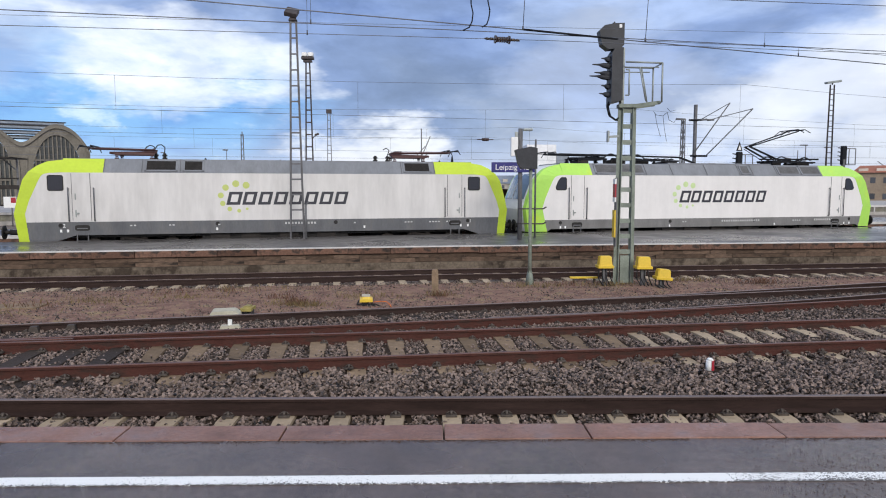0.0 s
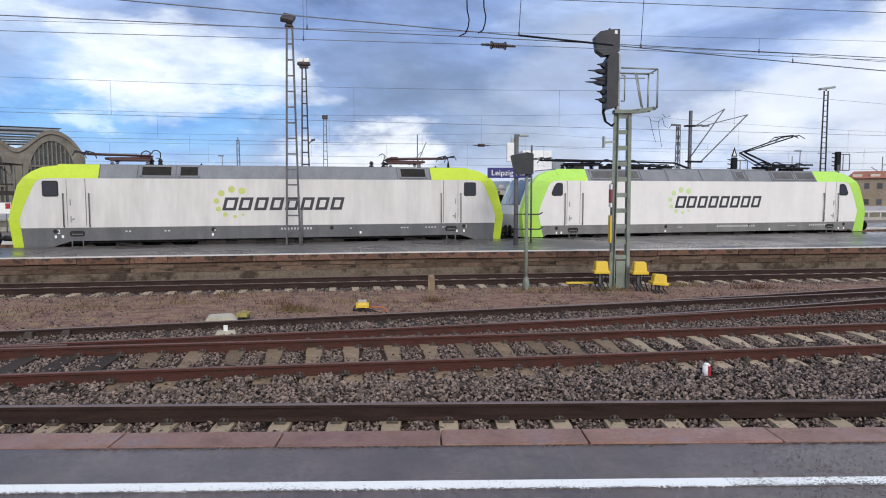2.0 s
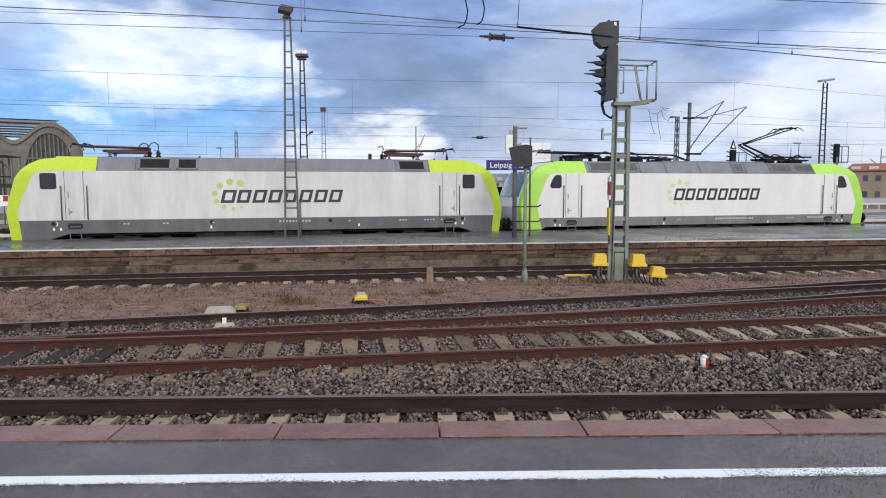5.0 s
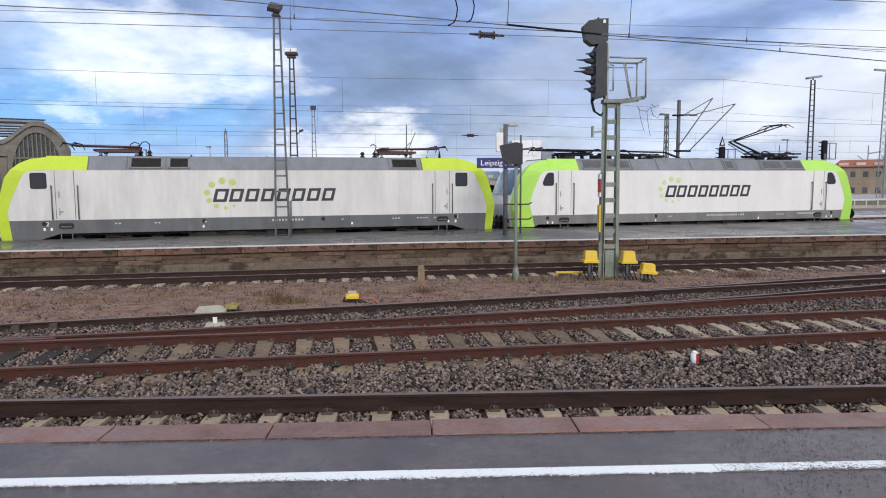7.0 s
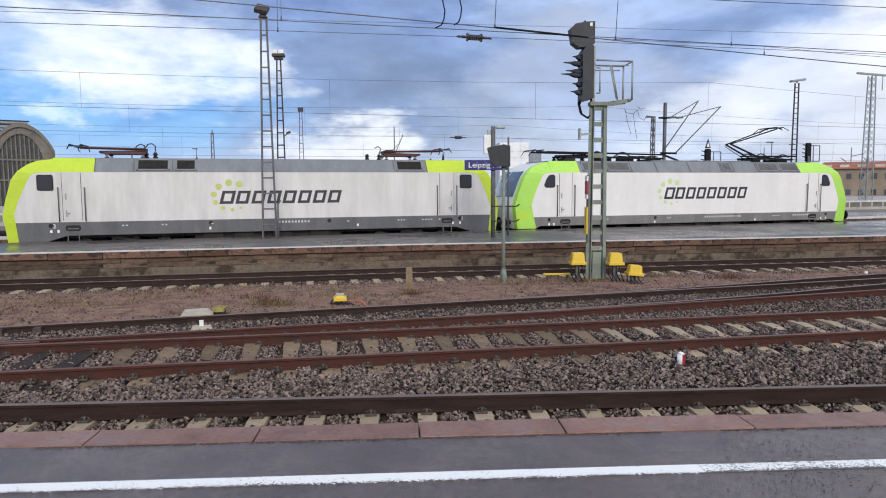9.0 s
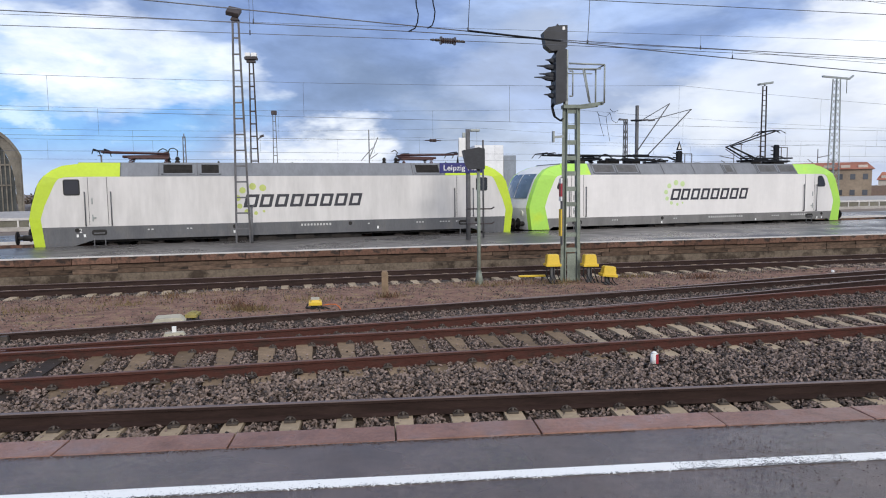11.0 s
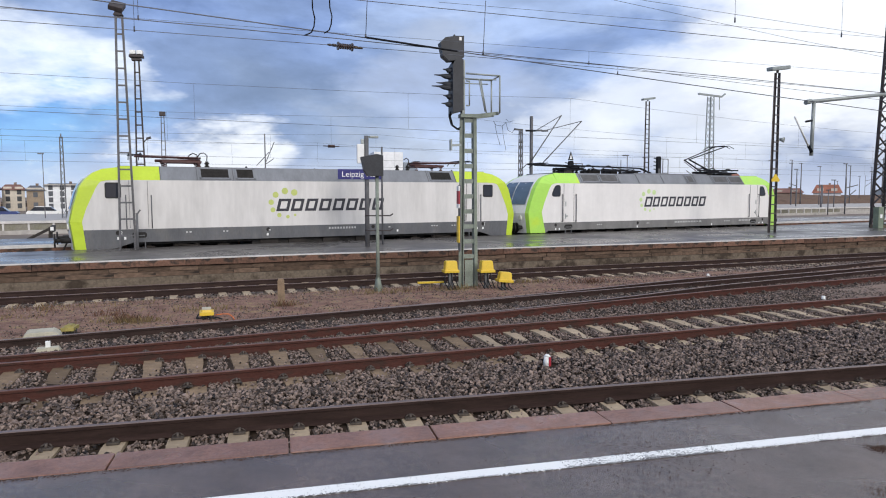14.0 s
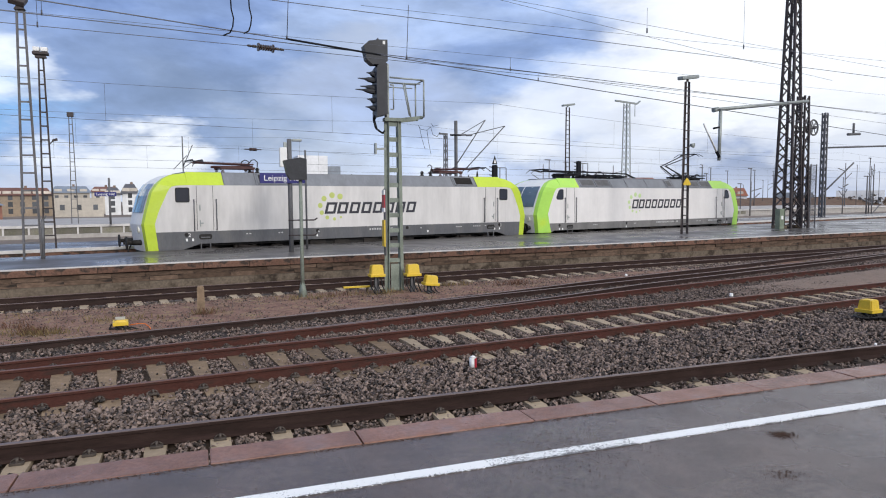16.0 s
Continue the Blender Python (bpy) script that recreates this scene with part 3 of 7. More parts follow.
for x in (-6.92, -6.36, -7.5):
    # rail braces that prop the stock rail
    bm = bm_new()
    add_prism(bm, [(-0.085, -0.17), (0.085, -0.17), (0.055, -0.03), (-0.055, -0.03)], -0.16, -0.04)
    ob = part("rail_brace", bm, M["steel"], t, "dark cast rail brace")
    ob.matrix_basis = pose(x, c2(x), rail_z(c2(x)), 0, 0, 14)
t = track("far track with pale sleeper ends below the platform wall")
rail(t, d1, -40, 48, M["rail_dark"], 2)
rail(t, d2, -40, 48, M["rail_dark"], 2)
sleepers(t, lambda x: far_edge(x) - 1.36, "concrete", even(-16.0, 20.0, 0.6), 4)
t = track("track that the engines stand on")
for off in (1.49 - 0.75, 1.49 + 0.75):
    bm = bm_new()
    sweep(bm, RAIL_PROFILE, [by_loco(s, off, LOCO_RAIL_Z) for s in (-60, 0, 60, 140)], RAIL_MATS)
    part("rail", bm, [M["rail_dark"], M["rail_top"]], t)


def ballast_stones():
    """Crushed stones as real pieces: one joined object."""
    rng = np.random.default_rng(5)
    base = np.array([(-1, 0, 0), (1, 0, 0), (0, -1, 0), (0, 1, 0), (0, 0, -1), (0, 0, 1)], float)
    tri = [(0, 2, 5), (2, 1, 5), (1, 3, 5), (3, 0, 5), (1, 2, 4), (2, 0, 4)]
    verts, faces = [], []

    def scatter(n, x0, x1, ylo, yhi, size, lift, keep=None):
        xs = rng.uniform(x0, x1, n)
        us = rng.uniform(0, 1, n)
        ys = np.array([ylo(x) + (yhi(x) - ylo(x)) * u for x, u in zip(xs, us)])
        if keep:
            ok = np.array([bool(keep(x, y)) for x, y in zip(xs, ys)])
            xs, ys = xs[ok], ys[ok]
            n = len(xs)
        zs = np.array([rail_z(y) - 0.20 + bed_rise(y) + lift + 0.02 * noise.noise((x * 0.7, y * 0.7, 0)) for x, y in zip(xs, ys)]) + rng.uniform(-0.012, 0.022, n)
        s = (size * rng.uniform(0.6, 1.45, n))[:, None] * np.stack([np.ones(n), rng.uniform(0.7, 1.1, n), rng.uniform(0.55, 0.95, n)], 1)
        v = (base[None] + rng.uniform(-0.35, 0.35, (n, 6, 3))) * s[:, None, :]
        a, b = rng.uniform(0, 6.28, (n, 1)), rng.uniform(-1.1, 1.1, (n, 1))
        px = v[:, :, 0] * np.cos(b) - v[:, :, 2] * np.sin(b)
        pz = v[:, :, 0] * np.sin(b) + v[:, :, 2] * np.cos(b)
        qx = px * np.cos(a) + v[:, :, 1] * np.sin(a)
        qy = v[:, :, 1] * np.cos(a) - px * np.sin(a)
        k = len(verts)
        verts.extend(np.stack([qx + xs[:, None], qy + ys[:, None], pz + zs[:, None]], 2).reshape(-1, 3).tolist())
        faces.extend((np.array(tri)[None] + (k + 6 * np.arange(n))[:, None, None]).reshape(-1, 3).tolist())

    def between(x0, spacing, mid, slope, reach=0.15):
        """True off the sleepers, so that their tops stay clear of most stones."""
        def test(x, y):
            u = x + (y - mid(x)) * slope
            d = abs((u - x0 + spacing / 2) % spacing - spacing / 2)
            return d > reach or rng.random() < 0.12
        return test

    near = between(0.19 - 0.6 * 22, 0.6, lambda x: 6.38, 0.0)
    places = np.array(RUSTY_SLEEPERS)

    def rusty(x, y):
        u = x + (y - (b1(x) + b2(x)) / 2) * 0.122
        return float(np.min(np.abs(places - u))) > 0.155 or rng.random() < 0.1

    turnout = between(-12.0, 0.62, lambda x: (c1(x) + c2(x)) / 2, 0.237, 0.02)
    scatter(40000, -9, 14, lambda x: 7.18, lambda x: b1(x) - 0.05, 0.025, 0.010, lambda x, y: math.hypot(x - 3.76, y - 8.78) > 0.15 and (y < b1(x) - 0.5 or rusty(x, y)))
    scatter(44000, -9, 16, lambda x: 5.05, lambda x: 7.09, 0.022, 0.004, near)
    scatter(44000, -10, 22, lambda x: b1(x) + 0.04, lambda x: b2(x) - 0.04, 0.021, -0.004, rusty)
    scatter(16000, 13, 30, lambda x: 7.3, lambda x: b1(x) - 0.12, 0.030, 0.01)
    scatter(26000, -9, 24, lambda x: b2(x) + 0.05, lambda x: max(c1(x) - 0.04, b2(x) + 0.3), 0.022, 0.006, lambda x, y: y > b2(x) + 0.45 or rusty(x, y))
    scatter(36000, -10, 22, lambda x: c1(x) + 0.05, lambda x: c2(x) + 0.6, 0.023, 0.018, turnout)
    scatter(7000, -14, 20, lambda x: far_edge(x) - 3.0, lambda x: far_edge(x) - 0.5, 0.026, -0.01, between(-16.0, 0.6, lambda x: far_edge(x) - 1.36, 0.12))
    scatter(14000, -13, 14, lambda x: c2(x) + 0.5, lambda x: max(c2(x) + 0.6, far_edge(x) - 2.7), 0.016, 0.02)
    scatter(20000, 14, 34, lambda x: c2(x) + 0.3, lambda x: max(c2(x) + 0.5, far_edge(x) - 0.9), 0.032, 0.0)
    scatter(22000, 22, 38, lambda x: b1(x), lambda x: c2(x), 0.034, 0.0)
    ob = mesh_from("ballast_stones", verts, faces, M["stone"])
    tagged(ob, "grey and brown crushed ballast stones between the rails", "ballast", kind="stuff")


ballast_stones()


# near platform: asphalt, red edge stones, white line
def near_platform():
    bm = bm_new()
    add_box(bm, (-45, -8, -0.9), (75, 4.405, 0))
    p = finish("platform", bm, M["asphalt"])
    tagged(p, "dark wet asphalt platform with a worn white safety line", "platform", kind="structure")
    bm = bm_new()
    add_box(bm, (-45, 4.405, -0.95), (75, 4.60, -0.16))
    part("platform_wall", bm, M["old_wall"], p)
    joints = [-1.05 - 1.12 * k for k in range(24, 0, -1)] + [-1.05, 0.07, 1.08, 2.42] + [2.42 + 1.13 * k for k in range(1, 26)]
    rng = random.Random(8)
    for a, b in zip(joints, joints[1:]):
        bm = bm_new()
        dz = rng.uniform(-0.003, 0.004)
        add_box(bm, (a + 0.005, 4.409, -0.16), (b - 0.005, 4.69 + rng.uniform(-0.006, 0.006), 0.006 + dz), 0.012)
        part("edge_stone", bm, M["edge_stone"], p)
    for a, b, mat in ((-45, 1.75, "line"), (1.75, 2.85, "line_worn"), (2.85, 75, "line")):
        bm = bm_new()
        add_box(bm, (a, 3.722, 0.0), (b, 3.842, 0.004))
        part("white_line", bm, M[mat], p)
    return p


near_platform()

def gravel_strips():
    """Trodden pale gravel between the tracks farther along, level with the stone tops."""
    for lo, hi, x0, label in ((lambda x: b2(x) + 0.6, lambda x: c1(x) - 0.35, 13.0, "trodden pale gravel strip between two tracks"), (lambda x: 7.9, lambda x: b1(x) - 0.6, 12.0, "trodden brown gravel beside the platform track")):
        bm = bm_new()
        rows = []
        for k in range(60):
            x = x0 + 0.6 * k
            fade = min(1.0, k / 10)
            row = []
            for j in range(9):
                y = lo(x) + (hi(x) - lo(x)) * j / 8
                z = rail_z(y) - 0.17 + 0.06 * fade + 0.03 * noise.noise((x * 0.9, y * 1.4, 2)) + 0.015 * noise.noise((x * 4, y * 4, 5)) - (0.04 if j in (0, 8) else 0)
                row.append(bm.verts.new((x, y, z)))
            rows.append(row)
        for a, b in zip(rows, rows[1:]):
            for j in range(8):
                bm.faces.new((a[j], b[j], b[j + 1], a[j + 1]))
        tagged(finish("gravel_strip", bm, M["gravel"]), label, "gravel", kind="structure")


gravel_strips()


def platform_dirt():
    """Crumbs and moss along the joint of asphalt and edge stones, and a few dirty spots."""
    rng = np.random.default_rng(14)
    verts, faces = [], []
    tri = [(0, 1, 3), (1, 2, 3), (2, 0, 3)]

    def crumb(x, y, s):
        if not (3.86 < y < 4.405 or y < 3.715):
            return
        k = len(verts)
        for a in range(3):
            verts.append((x + s * math.cos(2.1 * a + x), y + s * math.sin(2.1 * a + x), 0.001))
        verts.append((x, y, 0.001 + s * 0.45))
        faces.extend([(p + k, q + k, r + k) for p, q, r in tri])

    for _ in range(9000):
        x = rng.uniform(-6, 14)
        if noise.noise((x * 1.3, 0, 2)) > -0.25:
            crumb(x, 4.40 - abs(rng.normal(0, 0.022)), rng.uniform(0.002, 0.007))
    for cx, cy, n, r in SPOTS:
        for _ in range(n):
            crumb(rng.normal(cx, r), rng.normal(cy, r * 0.8), rng.uniform(0.003, 0.007))
    tagged(mesh_from("dirt_crumbs", verts, faces, M["dirt"]), "dark dirt and moss crumbs on the asphalt platform", "dirt", kind="stuff")


SPOTS = ((3.93, 3.51, 420, 0.045), (3.39, 2.98, 130, 0.06), (2.5, 3.95, 420, 0.32), (2.3, 3.66, 260, 0.28), (1.0, 3.6, 80, 0.5), (5.0, 3.2, 60, 0.5))
platform_dirt()


def far_platform():
    p = thing("platform", "wet grey middle platform with a stained old stone wall", "platform", kind="structure")
    xs = [-60, -40, -25, -18, -12.4, -6, 0.3, 5, 10, 15.4, 22, 30.7, 45, 70]
    bm = bm_new()
    front = [Vector((x, far_edge(x) + 0.05, FAR_TOP)) for x in xs]
    back = []
    for v in front:
        # straight back edge beside the engines' track
        y = SIDE0.y - 0.22 / ALONG.x + (v.x - SIDE0.x) * ALONG.y / ALONG.x
        back.append(Vector((v.x, max(y, v.y + 0.4), FAR_TOP)))
    lo = Vector((0, 0, -1.0))
    rings = [[bm.verts.new(q) for q in (f, b, b + lo, f + lo)] for f, b in zip(front, back)]
    for r, s in zip(rings, rings[1:]):
        for i in range(4):
            bm.faces.new((r[i], r[(i + 1) % 4], s[(i + 1) % 4], s[i]))
    bm.faces.new(rings[0])
    bm.faces.new(rings[-1])
    part("platform_surface", bm, M["asphalt_far"], p)

    def strip(name, y0, y1, z0, z1, mat):
        bm = bm_new()
        rings = [[bm.verts.new((x, far_edge(x) + a, z)) for a, z in ((y0, z0), (y1, z0), (y1, z1), (y0, z1))] for x in xs]
        for r, s in zip(rings, rings[1:]):
            for i in range(4):
                bm.faces.new((r[i], r[(i + 1) % 4], s[(i + 1) % 4], s[i]))
        bm.faces.new(rings[0])
        bm.faces.new(rings[-1])
        return part(name, bm, mat, p)

    strip("pale_edge", -0.03, 0.10, FAR_TOP - 0.03, FAR_TOP + 0.005, M["pale_edge"])
    strip("wall_face", 0.04, 0.3, -1.1, FAR_TOP - 0.2, M["old_wall"])
    strip("wall_ledge", -0.12, 0.04, -1.1, -0.60, M["ledge"])
    rng = random.Random(3)
    x = -24.0
    while x < 34:
        w = rng.uniform(0.9, 1.5)
        bm = bm_new()
        a = math.degrees(math.atan2(far_edge(x + w) - far_edge(x), w))
        l = w / math.cos(radians(a))
        add_box(bm, (0.006, -0.075 + rng.uniform(-0.012, 0.012), -0.21 + rng.uniform(-0.015, 0.01)), (l - 0.006, 0.25, -0.031), 0.012)
        ob = part("coping_stone", bm, M["coping"], p)
        ob.matrix_basis = pose(x, far_edge(x), FAR_TOP, 0, 0, a)
        x += w
    # two uneven courses of old wall stones under the coping
    for z0, z1 in ((-0.365, -0.235), (-0.50, -0.37)):
        x = -24.0
        while x < 34:
            w = rng.uniform(0.5, 1.3)
            a = math.degrees(math.atan2(far_edge(x + w) - far_edge(x), w))
            bm = bm_new()
            add_box(bm, (0.006, 0.02 + rng.uniform(-0.03, 0.012), z0 + rng.uniform(0.0, 0.015)), (w / math.cos(radians(a)) - 0.006, 0.2, z1))
            ob = part("wall_stone", bm, M["old_wall"], p)
            ob.matrix_basis = pose(x, far_edge(x), FAR_TOP, 0, 0, a)
            x += w
    return p


far_platform()


def back_platform(off, width, s0, s1, wall, label):
    p = thing("platform", label, "platform", tuple(SIDE0), TURN, kind="structure")
    bm = bm_new()
    add_box(bm, (s0, off + 0.1, -1.1), (s1, off + width, FAR_TOP))
    part("platform_surface", bm, M["asphalt_far"], p)
    bm = bm_new()
    add_box(bm, (s0, off + 0.02, -1.1), (s1, off + 0.1, FAR_TOP - 0.12))
    part("platform_wall", bm, wall, p)
    bm = bm_new()
    add_box(bm, (s0, off, FAR_TOP - 0.12), (s1, off + 0.12, FAR_TOP + 0.006), 0.01)
    part("pale_edge", bm, M["pale_edge"], p)


back_platform(3.3, 4.6, -60, 110, M["coping"], "wet grey platform behind the engines' track")


def yard_platform():
    """Broad platform across the yard, top coloured pale for reflected sky: concrete wall panels between posts."""
    p = thing("platform", "broad concrete platform, its top coloured pale for reflected sky, with a panelled wall across the yard", "platform", tuple(SIDE0), TURN, kind="structure")
    s0, s1, off = -60, 160, 32.0
    bm = bm_new()
    add_box(bm, (s0, off + 0.1, -1.1), (s1, off + 24, FAR_TOP))
    part("platform_surface", bm, M["pale_sheen_slab"], p)
    bm = bm_new()
    add_box(bm, (s0, off - 0.1, FAR_TOP - 0.16), (s1, off + 0.1, FAR_TOP + 0.03), 0.01)
    part("pale_edge", bm, M["pale_edge"], p)
    bm = bm_new()
    add_box(bm, (s0, off - 0.45, -1.1), (s1, off - 0.0, FAR_TOP - 0.66), 0.02)
    part("footing", bm, M["pale_sheen_slab"], p)
    panel = box_mesh("wall_panel", 1.46, 0.08, 0.50, 0.0, M["mossy_panel"])
    post = box_mesh("wall_post", 0.12, 0.14, 0.52, 0.0, M["pale_edge"])
    for k in range(96):
        x = s0 + 8 + 1.6 * k
        for name, me, dx in (("wall_panel", panel, 0.8), ("wall_post", post, 0.0)):
            o = new(name, me)
            o.parent = p
            o.matrix_basis = pose(x + dx, off + 0.05 - (0.05 if dx == 0 else 0), FAR_TOP - 0.16)


yard_platform()

# ---- the two electric engines ----
def mark_frames(x0, z0, width, height, y):
    """Plain open slanted frames that stand for the operator's mark, one mesh each."""
    slant, n, w = 0.26, 8, 0.10
    pitch = width / n
    for i in range(n):
        a, b = x0 + i * pitch, x0 + i * pitch + pitch * (0.80 if i else 0.86)
        at = lambda x, z: (x + (z - z0) * slant, z)
        z1 = z0 + height
        bm = bm_new()
        for p0, p1, q0, q1 in ((a, a + w * 1.15, z0, z1), (b - w * 1.15, b, z0, z1), (a + w * 1.15, b - w * 1.15, z1 - w, z1), (a + w * 1.15, b - w * 1.15, z0, z0 + w)):
            add_prism(bm, [at(p0, q0), at(p1, q0), at(p1, q1), at(p0, q1)], y, y - 0.004)
        yield bm


def disc(bm, x, z, r, y, seg=20):
    add_prism(bm, [(x + r * math.cos(2 * math.pi * k / seg), z + r * math.sin(2 * math.pi * k / seg)) for k in range(seg)], y, y - 0.004)


def round_rect(x0, z0, x1, z1, r, seg=4):
    pts = []
    for cx, cz, a0 in ((x1 - r, z1 - r, 0), (x0 + r, z1 - r, 90), (x0 + r, z0 + r, 180), (x1 - r, z0 + r, 270)):
        for k in range(seg + 1):
            a = radians(a0 + 90 * k / seg)
            pts.append((cx + r * math.cos(a), cz + r * math.sin(a)))
    return pts


HALF = 1.49


def pantograph(loco, x, z, face, raised, mat, reach=2.2):
    """Single-arm current collector on insulators; face: +1 when its knee points to larger x."""
    p = part("pantograph", bm_frame(x, z, face), mat, loco, "roof pantograph frame")
    bm = bm_new()
    if raised:
        knee, top = (x - face * 1.65, z + 0.90), (x + face * 0.85, z + 1.66)
        for s in (-0.18, 0.18):
            add_tube(bm, (x, s * 2, z + 0.22), (knee[0], s, knee[1]), 0.045, seg=6)
        for s in (-0.14, 0.14):
            add_tube(bm, (knee[0], s, knee[1]), (top[0], s * 3, top[1]), 0.03, seg=6)
        add_tube(bm, (x - face * 0.6, 0.1, z + 0.2), (knee[0] - face * 0.1, 0.1, knee[1] - 0.1), 0.018, seg=5)
        head = (top[0], top[1])
    else:
        a, b = x - face * 0.1, x + face * reach
        for s in (-0.25, 0.25):
            add_tube(bm, (a - face * 0.6, s, z + 0.38), (b, s, z + 0.42), 0.032, seg=6)
            add_tube(bm, (a - face * 0.6, s * 0.6, z + 0.3), (x + face * 0.9, s * 0.6, z + 0.26), 0.045, seg=6)
        head = (b, z + 0.44)
    part("arm", bm, mat, p)
    bm = bm_new()
    for dx in (-0.18, 0.18):
        add_bar(bm, (head[0] + dx, -0.6, head[1] + 0.06), (head[0] + dx, 0.6, head[1] + 0.06), 0.05, 0.035)
        for s in (-1, 1):
            add_tube(bm, (head[0] + dx, s * 0.6, head[1] + 0.06), (head[0] + dx, s * 0.95, head[1] - 0.12), 0.018, seg=5)
    for s in (-0.45, 0.45):
        add_bar(bm, (head[0] - 0.24, s, head[1] + 0.02), (head[0] + 0.24, s, head[1] + 0.02), 0.03, 0.03)
    part("contact_head", bm, M["black"], p)
    return p


def bm_frame(x, z, face):
    bm = bm_new()
    for s in (-0.45, 0.45):
        add_bar(bm, (x - 0.7, s, z + 0.22), (x + 0.7, s, z + 0.22), 0.07, 0.07)
    for dx in (-0.6, 0.0, 0.6):
        add_bar(bm, (x + dx, -0.5, z + 0.22), (x + dx, 0.5, z + 0.22), 0.06, 0.06)
    for dx in (-0.6, 0.6):
        for s in (-0.45, 0.45):
            for k in range(4):
                add_tube(bm, (x + dx, s, z - 0.02 + 0.055 * k), (x + dx, s, z + 0.02 + 0.055 * k), 0.075 if k % 2 else 0.05, seg=8)
    add_tube(bm, (x + face * 0.45, -0.4, z + 0.24), (x + face * 0.45, 0.4, z + 0.24), 0.07, seg=8)
    return bm


def nose_outline(style, length=None):
    """Outer side line of a cab from sill to roof, and the inner line of its coloured band; mirrored if a length is given."""
    if style == "a":
        outer = [(0.12, 0.72), (0.0, 1.70), (0.10, 2.15), (0.31, 2.88), (0.50, 3.16), (0.74, 3.38), (1.04, 3.53), (1.45, 3.60)]
        inner = [(0.46, 0.72), (0.36, 1.70), (0.50, 2.15), (0.82, 2.86), (0.90, 3.00), (0.98, 3.08), (1.14, 3.12), (1.45, 3.14)]
        if not length:
            outer, inner = [[(x - 0.09 * (x < 1.4), z) for x, z in line] for line in (outer, inner)]
    else:
        outer = [(0.12, 0.78), (0.0, 1.72), (0.13, 2.20), (0.40, 2.90), (0.58, 3.16), (0.82, 3.38), (1.12, 3.53), (1.45, 3.60)]
        inner = [(0.76, 0.78), (0.54, 1.76), (0.68, 2.20), (0.97, 2.86), (1.05, 3.00), (1.14, 3.08), (1.26, 3.12), (1.45, 3.14)]
        if not length:
            outer = [(x - 0.18 * min(1.0, (3.60 - z) / 0.3), z) for x, z in outer]
    if length:
        outer, inner = [(length - x, z) for x, z in outer], [(length - x, z) for x, z in inner]
    return outer, inner


